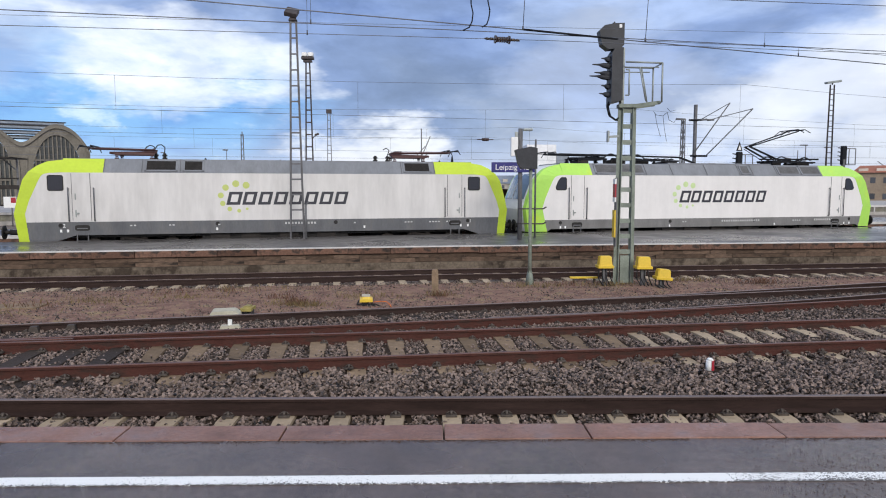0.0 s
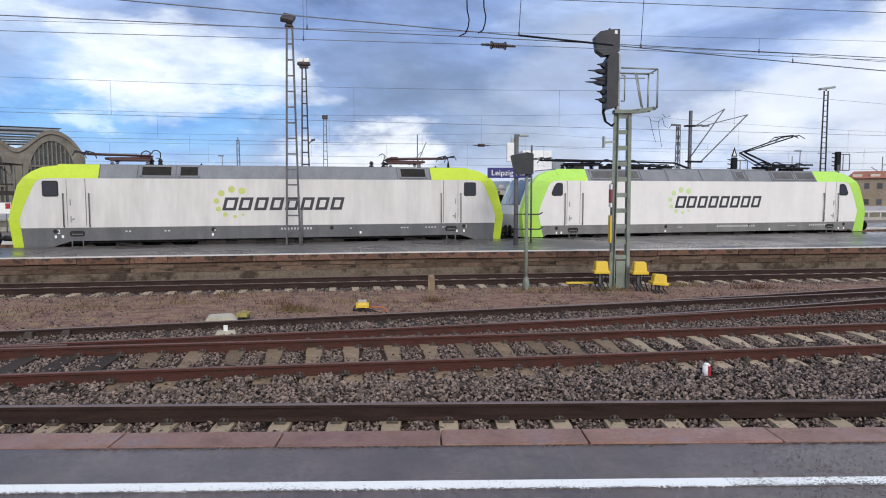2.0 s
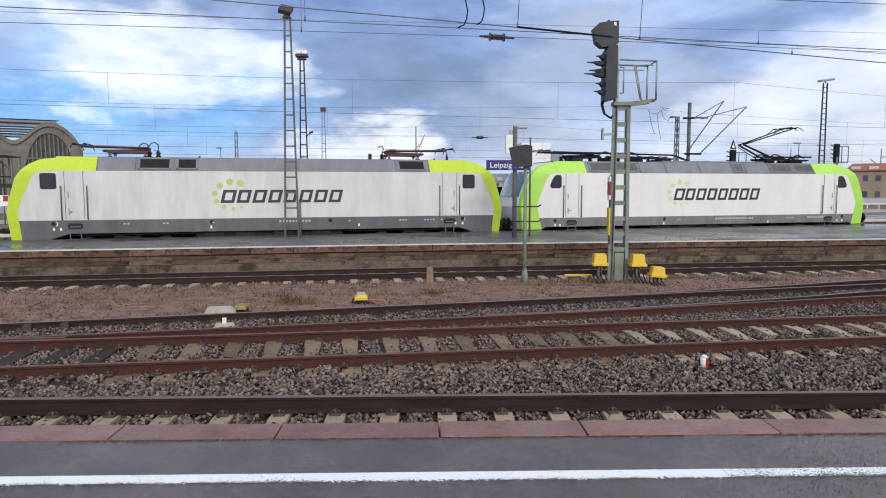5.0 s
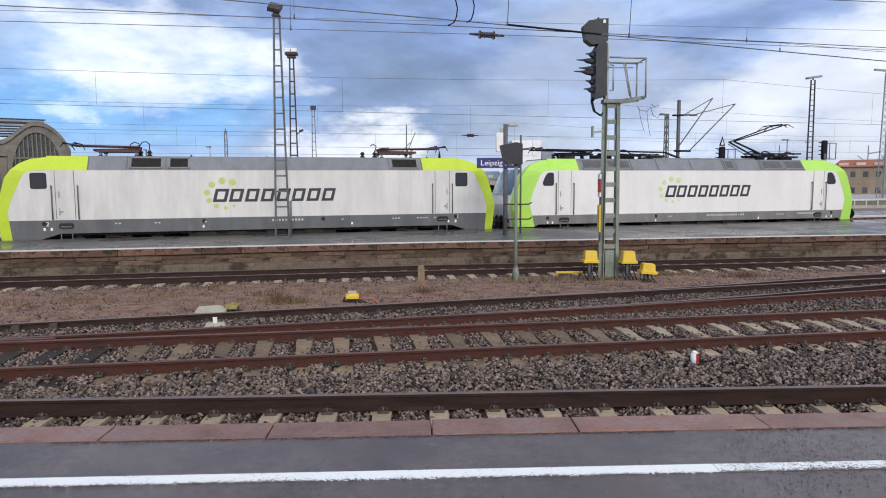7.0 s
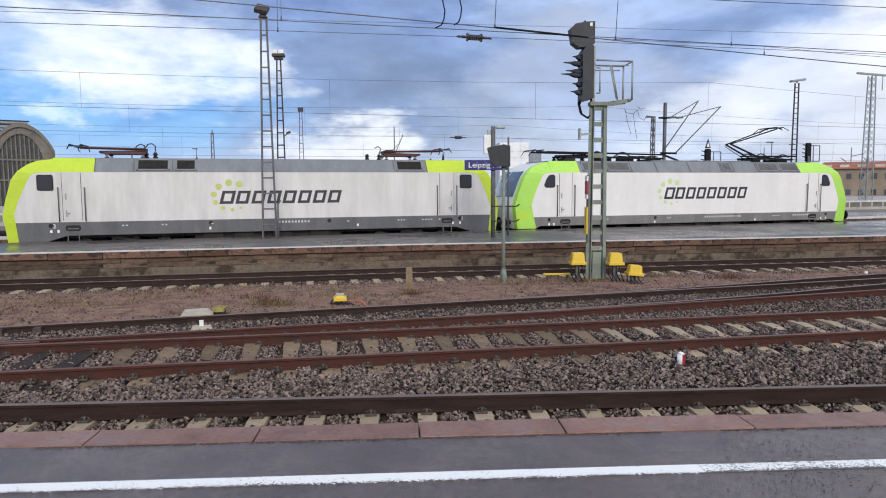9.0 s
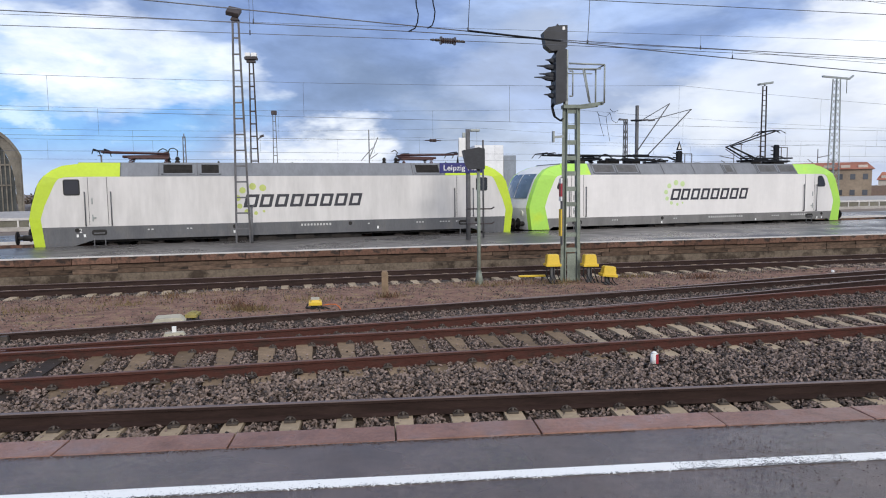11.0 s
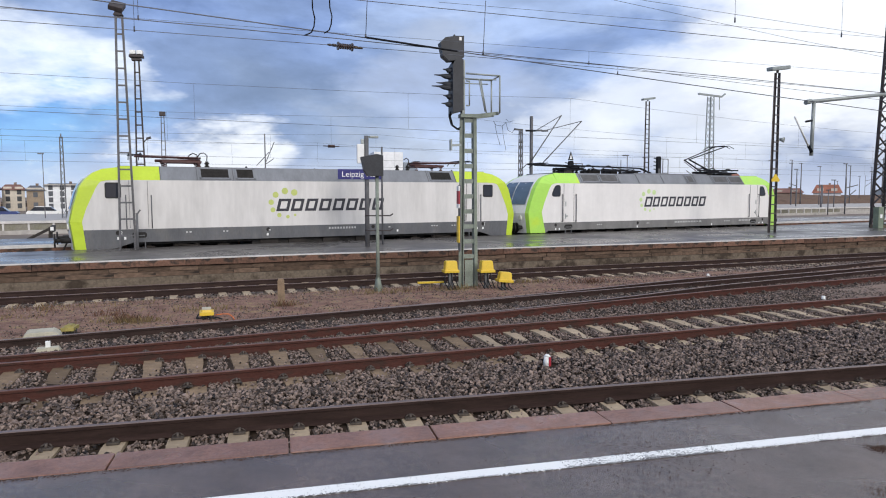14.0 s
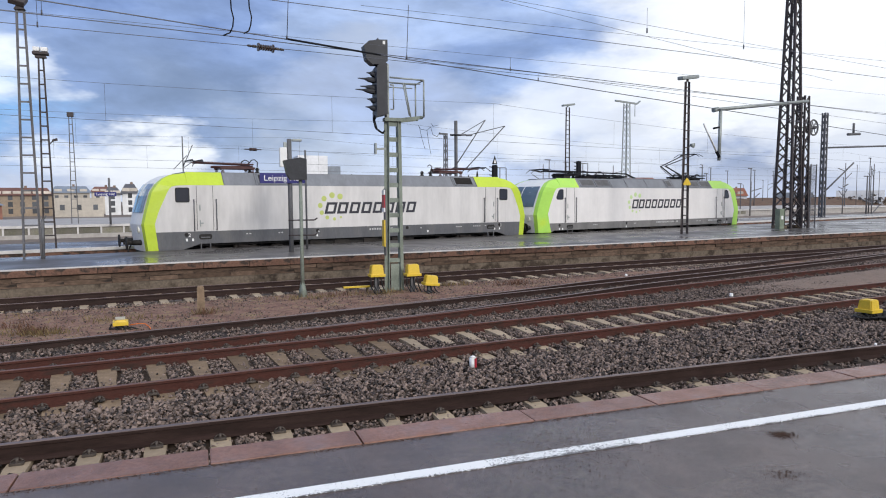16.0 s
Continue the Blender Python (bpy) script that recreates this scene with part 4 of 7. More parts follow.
def engine(name, label, band, style):
    """Electric engine along +x from 0 to BODY, near side at y = -HALF, rail top at z = 0."""
    loco = thing(name, label, "locomotive")
    lime = M["lime"] if style == "a" else M["lime_b"]
    white_paint, grey_paint = (M["loco_white"], M["loco_grey"]) if style == "a" else (M["loco_clean"], M["loco_grey_light"])
    BODY, DOORS = (17.90, 17.78) if style == "a" else (17.5, 17.5)
    roof_z, cant_z, roof_y = 3.64, 3.14, 1.12
    # white body sides with a thickness, and core behind them
    oL, iL = nose_outline(style)
    oR, iR = nose_outline(style, BODY)
    for sgn in (-1, 1):
        y0, y1 = sgn * HALF, sgn * (HALF - 0.12)
        cut = lambda line: [(float(np.interp(band, [p[1] for p in line[:3]], [p[0] for p in line[:3]])), band)]
        wl = cut(iL) + [p for p in iL if p[1] > band]
        wr = cut(iR) + [p for p in iR if p[1] > band]
        bm = bm_new()
        add_prism(bm, wl + list(reversed(wr)), y0, y1)
        part("side_panel", bm, white_paint, loco, "dirty white painted side panel")
        # grey lower band with a raised middle
        low = [iL[0]] + [p for p in iL[1:2] if p[1] < band] + cut(iL) + cut(iR) + [p for p in iR[1:2] if p[1] < band] + [iR[0]]
        if style == "a":
            low += [(BODY - 1.20, 0.73), (BODY - 1.85, 0.94), (1.85, 0.94), (1.20, 0.73)]
        else:
            low += [(BODY - 0.9, 0.88), (0.95, 0.88)]
        bm = bm_new()
        add_prism(bm, low, y0, y1)
        part("lower_band", bm, grey_paint, loco, "dark grey lower body band")
        for o, i in ((oL, iL), (oR, iR)):
            bm = bm_new()
            rows = []
            for (xo, zo), (xi, zi) in zip(o, i):
                yo = sgn * (HALF if zo <= cant_z else HALF - (HALF - roof_y) * (zo - cant_z) / (roof_z - cant_z))
                rows.append((bm.verts.new((xo, yo * 0.965, zo)), bm.verts.new((xi, sgn * (HALF + 0.004), zi)), bm.verts.new((xi, sgn * (HALF - 0.3), zi))))
            for a, b in zip(rows, rows[1:]):
                bm.faces.new((a[0], b[0], b[1], a[1]))
                bm.faces.new((a[1], b[1], b[2], a[2]))
            part("cab_band", bm, lime, loco, "bright lime green cab edge band")
        # sloped roof edge in lengths: coloured at the cabs, grey between
        for a, b, mat in ((1.45, 2.80, lime), (2.80, DOORS - 2.92, M["roof_grey"]), (DOORS - 2.92, BODY - 1.45, lime)):
            bm = bm_new()
            va = [bm.verts.new(p) for p in ((a, sgn * (HALF + 0.003), cant_z), (b, sgn * (HALF + 0.003), cant_z), (b, sgn * roof_y, roof_z), (a, sgn * roof_y, roof_z), (a, sgn * (roof_y - 0.1), cant_z), (b, sgn * (roof_y - 0.1), cant_z))]
            for idx in ((0, 1, 2, 3), (3, 2, 5, 4), (4, 5, 1, 0), (0, 3, 4), (1, 5, 2)):
                bm.faces.new([va[k] for k in idx])
            part("roof_edge", bm, mat, loco)
    # flat roof
    bm = bm_new()
    add_box(bm, (1.45, -roof_y, roof_z - 0.12), (BODY - 1.45, roof_y, roof_z + 0.008))
    part("roof", bm, M["roof_grey"], loco, "grey engine roof")
    # cab fronts
    for o, flip in ((oL, 1), (oR, -1)):
        zs, xs_ = [p[1] for p in o], [p[0] for p in o]

        def front_pt(z, u, lift=0.0):
            """Point of the rounded cab front at height z, u from -1 to 1 across."""
            yo = (HALF if z <= cant_z else HALF - (HALF - roof_y) * (z - cant_z) / (roof_z - cant_z)) * 0.965
            bul = 0.16 * (1.0 if z < 3.3 else max(0.0, (3.66 - z) / 0.36)) * (1 - abs(u) ** 2.4) + lift
            return (float(np.interp(z, zs, xs_)) - flip * bul, u * yo, z)

        cols = (-1.0, -0.84, -0.4, 0.0, 0.4, 0.84, 1.0)
        bm, bc = bm_new(), {-1: bm_new(), 1: bm_new()}
        for (za, zb) in zip(zs, zs[1:]):
            for ua, ub in zip(cols, cols[1:]):
                tgt = bc[1 if ua + ub > 0 else -1] if max(abs(ua), abs(ub)) == 1.0 else bm
                tgt.faces.new([tgt.verts.new(front_pt(z, u)) for z, u in ((za, ua), (za, ub), (zb, ub), (zb, ua))])
        for ua, ub in zip(cols, cols[1:]):
            p, q = front_pt(zs[-1], ua), front_pt(zs[-1], ub)
            bm.faces.new([bm.verts.new(v) for v in (p, q, (q[0] + flip * 0.1, q[1], roof_z), (p[0] + flip * 0.1, p[1], roof_z))])
        for bb in (bm, bc[-1], bc[1]):
            bmesh.ops.remove_doubles(bb, verts=list(bb.verts), dist=0.0005)
        f = part("cab_front", bm, M["white"], loco, "white cab front")
        for sd in (-1, 1):
            part("cab_corner", bc[sd], lime, loco, "lime green cab corner")
        # windscreen in two panes and a light strip, following the slope
        for s in (-1, 1):
            bm = bm_new()
            grid = [[bm.verts.new(front_pt(z, s * u, 0.02)) for u in (0.03, 0.3, 0.55, 0.78)] for z in (2.14, 2.4, 2.75, 3.0, 3.2)]
            for ra, rb in zip(grid, grid[1:]):
                for k in range(3):
                    bm.faces.new((ra[k], ra[k + 1], rb[k + 1], rb[k]))
            part("windscreen", bm, M["windscreen"], f, "dark windscreen pane, coloured blue for the reflected sky")
            bm = bm_new()
            xx = front_pt(1.5, 0.6)[0]
            add_tube(bm, (xx + flip * 0.1, s * 0.85, 1.50), (xx - flip * 0.03, s * 0.85, 1.50), 0.12, seg=14)
            part("headlight", bm, M["lamp_lens"], f, "round pale headlight")
            bm = bm_new()
            xx = float(np.interp(0.95, [p[1] for p in o], [p[0] for p in o]))
            add_tube(bm, (xx + flip * 0.1, s * 0.875, 1.04), (xx - flip * 0.42, s * 0.875, 1.04), 0.10, seg=12)
            add_tube(bm, (xx - flip * 0.40, s * 0.875, 1.04), (xx - flip * 0.60, s * 0.875, 1.04), 0.07, seg=12)
            vsb = add_tube(bm, (xx - flip * 0.58, s * 0.875, 1.04), (xx - flip * 0.62, s * 0.875, 1.04), 0.24, seg=18)
            part("buffer", bm, M["under"], loco, "black side buffer")
        bm = bm_new()
        xx = o[0][0]
        add_box(bm, (xx, -1.25, 0.35), (xx + flip * 0.35, 1.25, 0.75), 0.05)
        part("snow_plough", bm, M["under"], loco)
        bm = bm_new()
        add_tube(bm, (xx, 0.0, 1.04), (xx - flip * 0.62, 0.0, 0.98), 0.05, seg=8)
        add_tube(bm, (xx - flip * 0.3, 0.35, 0.9), (xx - flip * 0.5, 0.3, 0.45), 0.03, seg=6)
        part("coupling", bm, M["under"], loco)
    # dark inner body so that nothing shows through
    bm = bm_new()
    add_box(bm, (1.6, -1.3, 0.85), (BODY - 1.6, 1.3, 3.1))
    part("inner_frame", bm, M["under"], loco)
    # doors, grab rails, windows, steps
    y = -HALF
    for mir in (False, True):
        X = (lambda v: DOORS - v) if mir else (lambda v: v - (0.07 if style == "a" else 0.0))

        def rect(a, b):
            return (min(X(a), X(b)), max(X(a), X(b)))

        a, b = rect(1.07, 1.58) if style == "a" else rect(1.15, 1.64)
        z0, z1 = 2.50, 3.05
        if style == "a":
            pts = round_rect(a, z0, b, z1, 0.07)
        else:
            pts = [(X(1.12), z0 + 0.12), (X(1.15), z0 + 0.03), (X(1.22), z0), (X(1.57), z0), (X(1.63), z0 + 0.06), (X(1.63), z1 - 0.07), (X(1.57), z1), (X(1.40), z1), (X(1.31), z1 - 0.05), (X(1.22), z1 - 0.18)]
        bm = bm_new()
        add_prism(bm, pts, y, y - 0.012)
        w = part("cab_window", bm, M["rubber"], loco, "black-framed cab side window")
        cx, cz = (a + b) / 2, (z0 + z1) / 2
        bm = bm_new()
        add_prism(bm, [(cx + (p - cx) * 0.86, cz + (q - cz) * 0.86) for p, q in pts], y - 0.012, y - 0.016)
        part("pane", bm, M["glass"], w)
        a, b = rect(1.84, 2.42)
        bm = bm_new()
        add_box(bm, (a, y - 0.012, band + 0.05), (b, y, 3.11), 0.008)
        d = part("cab_door", bm, white_paint, loco, "white cab door with a handle")
        bm = bm_new()
        add_box(bm, (X(1.95) - 0.02, y - 0.05, band + 0.28), (X(1.95) + 0.1 * (-1 if mir else 1), y - 0.01, band + 0.33), 0.006)
        add_box(bm, (X(1.94) - 0.02, y - 0.03, band + 0.18), (X(1.94) + 0.02, y - 0.01, band + 0.42), 0.004)
        part("door_handle", bm, M["galv"], d, "grey metal door handle")
        bm = bm_new()
        add_box(bm, (X(1.94) - 0.02, y - 0.03, band + 0.78), (X(1.94) + 0.02, y - 0.01, band + 1.0), 0.004)
        part("door_lock", bm, M["galv"], d)
        for dx in (1.83, 2.43):
            bm = bm_new()
            add_box(bm, (X(dx) - 0.006, y - 0.014, band + 0.05), (X(dx) + 0.006, y, 3.12))
            part("door_gap", bm, M["mast_light"], d)
        for gx in (1.72, 2.54):
            bm = bm_new()
            add_tube(bm, (X(gx), y - 0.07, band + 0.02), (X(gx), y - 0.07, 2.62), 0.02, seg=6)
            for zz in (band + 0.05, 2.58):
                add_tube(bm, (X(gx), y - 0.07, zz), (X(gx), y, zz), 0.02, seg=6)
            part("grab_rail", bm, M["loco_grey"], loco, "dark vertical grab rail")
        a, b = rect(1.88, 2.36)
        bm = bm_new()
        # no hollow is cut: a black plate paints the recess's shade
        add_prism(bm, round_rect(a, band - 0.31, b, band - 0.11, 0.08), y, y - 0.006)
        rc = part("step_recess", bm, M["under"], loco, "flat black plate for the shade of the step recess")
        bm = bm_new()
        add_box(bm, (a + 0.07, y - 0.02, band - 0.25), (b - 0.07, y - 0.006, band - 0.21), 0.004)
        part("tread", bm, M["mast_grey"], rc)
        bm = bm_new()
        add_box(bm, (a + 0.02, y - 0.06, 0.72), (b - 0.02, y + 0.1, 0.75), 0.005)
        add_box(bm, (a + 0.05, y - 0.02, 0.74), (a + 0.08, y + 0.02, 1.0))
        add_box(bm, (b - 0.08, y - 0.02, 0.74), (b - 0.05, y + 0.02, 1.0))
        part("step", bm, M["mast_grey"], loco, "metal cab step")
    # operator's mark: dots and slanted strokes
    if style == "a":
        lx, lz, lw, lh, dots = 6.90, 1.98, 4.50, 0.48, (6.83, 2.22)
    else:
        lx, lz, lw, lh, dots = 7.0, 1.96, 4.5, 0.52, (6.88, 2.22)
    for bm in mark_frames(lx, lz, lw, lh, y):
        part("mark_frame", bm, M["logo"], loco, "dark slanted open frame of the operator's mark")
    for k, (ang, r) in enumerate(((62, 0.125), (97, 0.125), (135, 0.115), (172, 0.105), (207, 0.095), (240, 0.085), (272, 0.07), (300, 0.05))):
        bm = bm_new()
        disc(bm, dots[0] + 0.50 + 0.62 * math.cos(radians(ang)), dots[1] + 0.04 + 0.50 * math.sin(radians(ang)), r, y)
        part("mark_dot", bm, M["lime_dot"] if style == "a" else M["pale_dot"], loco, "lime green dot")
    for txt, xx in (("2", 1.47), ("1", BODY - 1.60)) if style == "a" else ():
        text_part("end_number", txt, 0.2, M["white"], loco, pose(xx, y - 0.003, band - 0.14, 90, 0, 0))
    # small stencilled lines on the lower band, as plain bars
    rng = random.Random(11 if style == "a" else 12)
    bars = [(3.6, 0.3), (4.9, 0.35), (6.6, 0.12), (9.0, 1.25), (11.6, 0.1), (13.6, 0.45), (14.6, 0.5), (15.3, 0.3)] if style == "a" else [(3.9, 0.4), (7.2, 0.3), (9.2, 2.1), (13.0, 0.5), (14.2, 1.1)]
    for x, w in bars:
        for k in range(max(1, int(w / 0.12))):
            bm = bm_new()
            add_box(bm, (x + k * 0.12, y - 0.005, band - 0.17), (x + k * 0.12 + 0.07, y, band - 0.17 + (0.08 if w > 1 else 0.045)))
            part("stencil_bar", bm, M["stencil"], loco)
    for x in (1.36, 1.58, 6.55, 12.0, 15.9, 16.2):
        bm = bm_new()
        add_box(bm, (x - 0.03, y - 0.006, band - 0.36), (x + 0.04, y, band - 0.26))
        part("marking_plate", bm, M["white"], loco)
    for x in (1.36, 6.58, 10.9, 16.2):
        bm = bm_new()
        disc(bm, x, band - 0.12, 0.075, y, 12)
        part("jack_point", bm, M["under"], loco)
    # roof-side grilles
    def on_cant(x, t, lift=0.012):
        yy = -(HALF + 0.003) + (HALF + 0.003 - roof_y) * t
        zz = cant_z + (roof_z - cant_z) * t
        return (x, yy - lift * 0.8, zz + lift * 0.5)

    grilles = [(4.13, 5.25), (5.42, 6.16), (13.58, 14.70)] if style == "a" else [(2.96, 4.12), (4.16, 5.33), (10.18, 10.70), (12.19, 13.38), (13.43, 14.55)]
    for a, b in grilles:
        bm = bm_new()
        for x0, x1, t0, t1, lift in ((a, b, 0.1, 0.2, 0.03), (a, b, 0.84, 0.92, 0.03), (a, a + 0.07, 0.1, 0.92, 0.03), (b - 0.07, b, 0.1, 0.92, 0.03)):
            vs = [bm.verts.new(p) for p in (on_cant(x0, t0, lift), on_cant(x1, t0, lift), on_cant(x1, t1, lift), on_cant(x0, t1, lift))]
            vb = [bm.verts.new(p) for p in (on_cant(x0, t0, 0), on_cant(x1, t0, 0), on_cant(x1, t1, 0), on_cant(x0, t1, 0))]
            bm.faces.new(vs)
            for k in range(4):
                bm.faces.new((vs[k], vs[(k + 1) % 4], vb[(k + 1) % 4], vb[k]))
        g = part("roof_grille", bm, M["roof_grey"], loco, "framed dark ventilation grille")
        bm = bm_new()
        vs = [bm.verts.new(on_cant(*p)) for p in ((a, 0.15), (b, 0.15), (b, 0.88), (a, 0.88))]
        bm.faces.new(vs)
        part("grille_mesh", bm, M["under"] if style == "a" else M["mast_grey"], g)
        for k in range(7):
            bm = bm_new()
            tt = 0.22 + 0.1 * k
            p0, p1 = on_cant(a + 0.07, tt, 0.02), on_cant(b - 0.07, tt, 0.02)
            add_bar(bm, p0, p1, 0.015, 0.025)
            part("slat", bm, M["under"] if style == "a" else M["mast_grey"], g)
    for x in ([2.80, 4.05, 5.34, 13.5, 14.84] if style == "a" else [5.38, 6.67, 8.4, 10.1, 10.8, 12.1]):
        bm = bm_new()
        add_bar(bm, on_cant(x, 0.02, 0.008), on_cant(x, 1.0, 0.008), 0.03, 0.012)
        part("roof_seam", bm, M["loco_grey"], loco)
    if style == "b":
        bm = bm_new()
        add_box(bm, (6.7, -1.0, roof_z), (12.1, 1.0, roof_z + 0.07), 0.03)
        part("roof_hatch", bm, M["roof_grey"], loco, "raised grey roof hatch")
    # roof gear
    if style == "a":
        pantograph(loco, 3.65, roof_z, -1, False, M["panto_red"], 1.6)
        pantograph(loco, 14.0, roof_z, 1, False, M["panto_red"], 1.85)
        for x in (4.30, 4.62, 12.7, 13.2):
            bm = bm_new()
            for k in range(5):
                add_tube(bm, (x, 0.1, roof_z + 0.055 * k), (x, 0.1, roof_z + 0.06 + 0.055 * k), 0.09 if k % 2 else 0.055, seg=8)
            part("roof_insulator", bm, M["under"], loco)
        for pts in (((4.62, 0.30), (4.64, 0.50), (4.52, 0.60), (4.38, 0.58), (4.30, 0.46), (4.18, 0.40)), ((4.30, 0.30), (4.26, 0.52), (4.12, 0.58), (3.98, 0.50), (3.92, 0.36)), ((13.2, 0.3), (13.28, 0.5), (13.16, 0.6), (13.02, 0.52)), ((13.2, 0.3), (13.5, 0.44), (13.8, 0.46))):
            bm = bm_new()
            for p, q in zip(pts, pts[1:]):
                add_tube(bm, (p[0], 0.1, roof_z + p[1]), (q[0], 0.1, roof_z + q[1]), 0.02, seg=5)
            part("roof_cable", bm, M["under"], loco)
        for x, h in ((15.95, 0.35), (15.4, 0.12), (8.9, 0.08), (6.1, 0.12)):
            bm = bm_new()
            add_tube(bm, (x, 0, roof_z), (x, 0, roof_z + h), 0.07, 0.015, seg=8)
            part("antenna", bm, M["black"], loco)
    else:
        pantograph(loco, 3.3, roof_z, -1, False, M["black"], 2.0)
        pantograph(loco, 13.24, roof_z, 1, True, M["black"])
        rng = random.Random(21)
        for x in (2.2, 2.7, 3.6, 4.4, 4.9, 5.4, 6.0, 6.5, 7.0, 12.3, 12.7, 13.6, 14.2, 14.7):
            h = rng.uniform(0.2, 0.36)
            bm = bm_new()
            n = int(h / 0.055)
            for k in range(n):
                add_tube(bm, (x, -0.2, roof_z + 0.055 * k), (x, -0.2, roof_z + 0.06 + 0.055 * k), 0.10 if k % 2 else 0.06, seg=8)
            add_tube(bm, (x, -0.2, roof_z + 0.055 * n), (x + 0.5, -0.2, roof_z + 0.055 * n - 0.02), 0.025, seg=5)
            part("roof_insulator", bm, M["black"], loco)
        for p0, p1, w in (((1.7, -0.5, roof_z + 0.42), (7.6, -0.5, roof_z + 0.34), 0.08), ((11.9, -0.5, roof_z + 0.30), (15.2, -0.5, roof_z + 0.33), 0.08), ((7.6, -0.5, roof_z + 0.34), (8.4, -0.5, roof_z + 0.08), 0.1), ((4.2, -0.7, roof_z + 0.2), (7.4, -0.7, roof_z + 0.16), 0.16), ((12.4, -0.7, roof_z + 0.18), (14.8, -0.7, roof_z + 0.16), 0.14)):
            bm = bm_new()
            add_bar(bm, p0, p1, w, 0.07)
            part("busbar", bm, M["black"], loco, "dark roof busbar")
        for x0, x1, sag in ((2.2, 3.0, -0.08), (3.0, 3.7, 0.14), (3.9, 4.6, 0.18), (4.6, 5.2, -0.1), (5.2, 5.9, 0.16), (6.0, 6.6, -0.12), (6.6, 7.3, -0.16), (12.1, 12.8, 0.14), (12.9, 13.6, 0.16), (13.7, 14.4, -0.1), (14.2, 14.9, 0.13)):
            bm = bm_new()
            pts = [(x0 + (x1 - x0) * k / 6, roof_z + 0.28 + sag * math.sin(math.pi * k / 6)) for k in range(7)]
            for p, q in zip(pts, pts[1:]):
                add_tube(bm, (p[0], -0.35, p[1]), (q[0], -0.35, q[1]), 0.03, seg=5)
            part("roof_cable", bm, M["black"], loco)
        for x, w, h in ((2.6, 0.5, 0.16), (4.2, 0.7, 0.2), (5.6, 0.45, 0.24), (6.9, 0.6, 0.15), (12.6, 0.5, 0.18), (14.0, 0.7, 0.16), (9.2, 0.3, 0.1)):
            bm = bm_new()
            add_box(bm, (x, -0.5, roof_z), (x + w, 0.3, roof_z + h), 0.03)
            part("roof_box", bm, M["under_brown"], loco)
    # running gear
    for cx in (3.65, BODY - 3.65):
        bm = bm_new()
        for s in (-1, 1):
            add_box(bm, (cx - 1.9, s * 1.0, 0.45), (cx + 1.9, s * 1.18, 0.72), 0.05)
            add_box(bm, (cx - 0.45, s * 1.0, 0.3), (cx + 0.45, s * 1.2, 0.5), 0.05)
            for d in (-1.3, 1.3):
                add_box(bm, (cx + d - 0.22, s * 1.05, 0.40), (cx + d + 0.22, s * 1.28, 0.78), 0.05)
                add_tube(bm, (cx + d, s * 1.1, 0.75), (cx + d, s * 1.1, 1.0), 0.13, seg=10)
            add_tube(bm, (cx - 0.35, s * 1.12, 0.6), (cx - 0.35, s * 1.12, 1.0), 0.12, seg=10)
            add_tube(bm, (cx + 0.35, s * 1.12, 0.6), (cx + 0.35, s * 1.12, 1.0), 0.12, seg=10)
            add_tube(bm, (cx - 0.3, s * 1.25, 0.8), (cx + 1.1, s * 1.25, 0.62), 0.06, seg=8)
        part("bogie_frame", bm, M["under_brown"], loco, "dusty bogie frame")
    for k, cx in enumerate((3.65 - 1.3, 3.65 + 1.3, BODY - 3.65 - 1.3, BODY - 3.65 + 1.3)):
        bm = bm_new()
        for s in (-0.75, 0.75):
            add_tube(bm, (0, s - 0.065, 0), (0, s + 0.065, 0), 0.625, seg=28)
            add_tube(bm, (0, s * 0.86, 0), (0, s * 0.86 + (0.02 if s > 0 else -0.02), 0), 0.65, seg=28)
            add_tube(bm, (0, s + (0.065 if s > 0 else -0.065), 0), (0, s + (0.1 if s > 0 else -0.1), 0), 0.2, seg=14)
            for q in range(4):
                a = radians(90 * q + 45)
                sy = s + (0.07 if s > 0 else -0.07)
                add_tube(bm, (0.35 * math.cos(a), sy, 0.35 * math.sin(a)), (0.35 * math.cos(a), sy + (0.02 if s > 0 else -0.02), 0.35 * math.sin(a)), 0.08, seg=8)
        add_tube(bm, (0, -0.75, 0), (0, 0.75, 0), 0.09, seg=10)
        w = part("wheelset", bm, M["under"], loco, "dark steel wheelset")
        w.location = (cx, 0, 0.625)
    bm = bm_new()
    add_box(bm, (6.0, -1.25, 0.42), (11.4, 1.25, 0.97), 0.06)
    part("transformer", bm, M["under"], loco, "black underfloor transformer box")
    for x in (6.3, 7.4, 8.8, 10.2):
        bm = bm_new()
        add_box(bm, (x, -1.34, 0.62), (x + 0.7, -1.2, 0.96), 0.03)
        add_tube(bm, (x + 0.1, -1.36, 0.7), (x + 0.6, -1.36, 0.7), 0.03, seg=6)
        part("underfloor_box", bm, M["under_brown"], loco)
    return loco


LOCO_A_AT = by_loco(0, HALF, LOCO_RAIL_Z)
LOCO_B_AT = by_loco(18.9, HALF, LOCO_RAIL_Z)
loco_a = engine("electric_locomotive", "white, lime green and grey electric locomotive, pantographs lowered", 1.41, "a")
loco_b = engine("electric_locomotive", "white, bright green and grey electric locomotive with one raised pantograph", 1.26, "b")

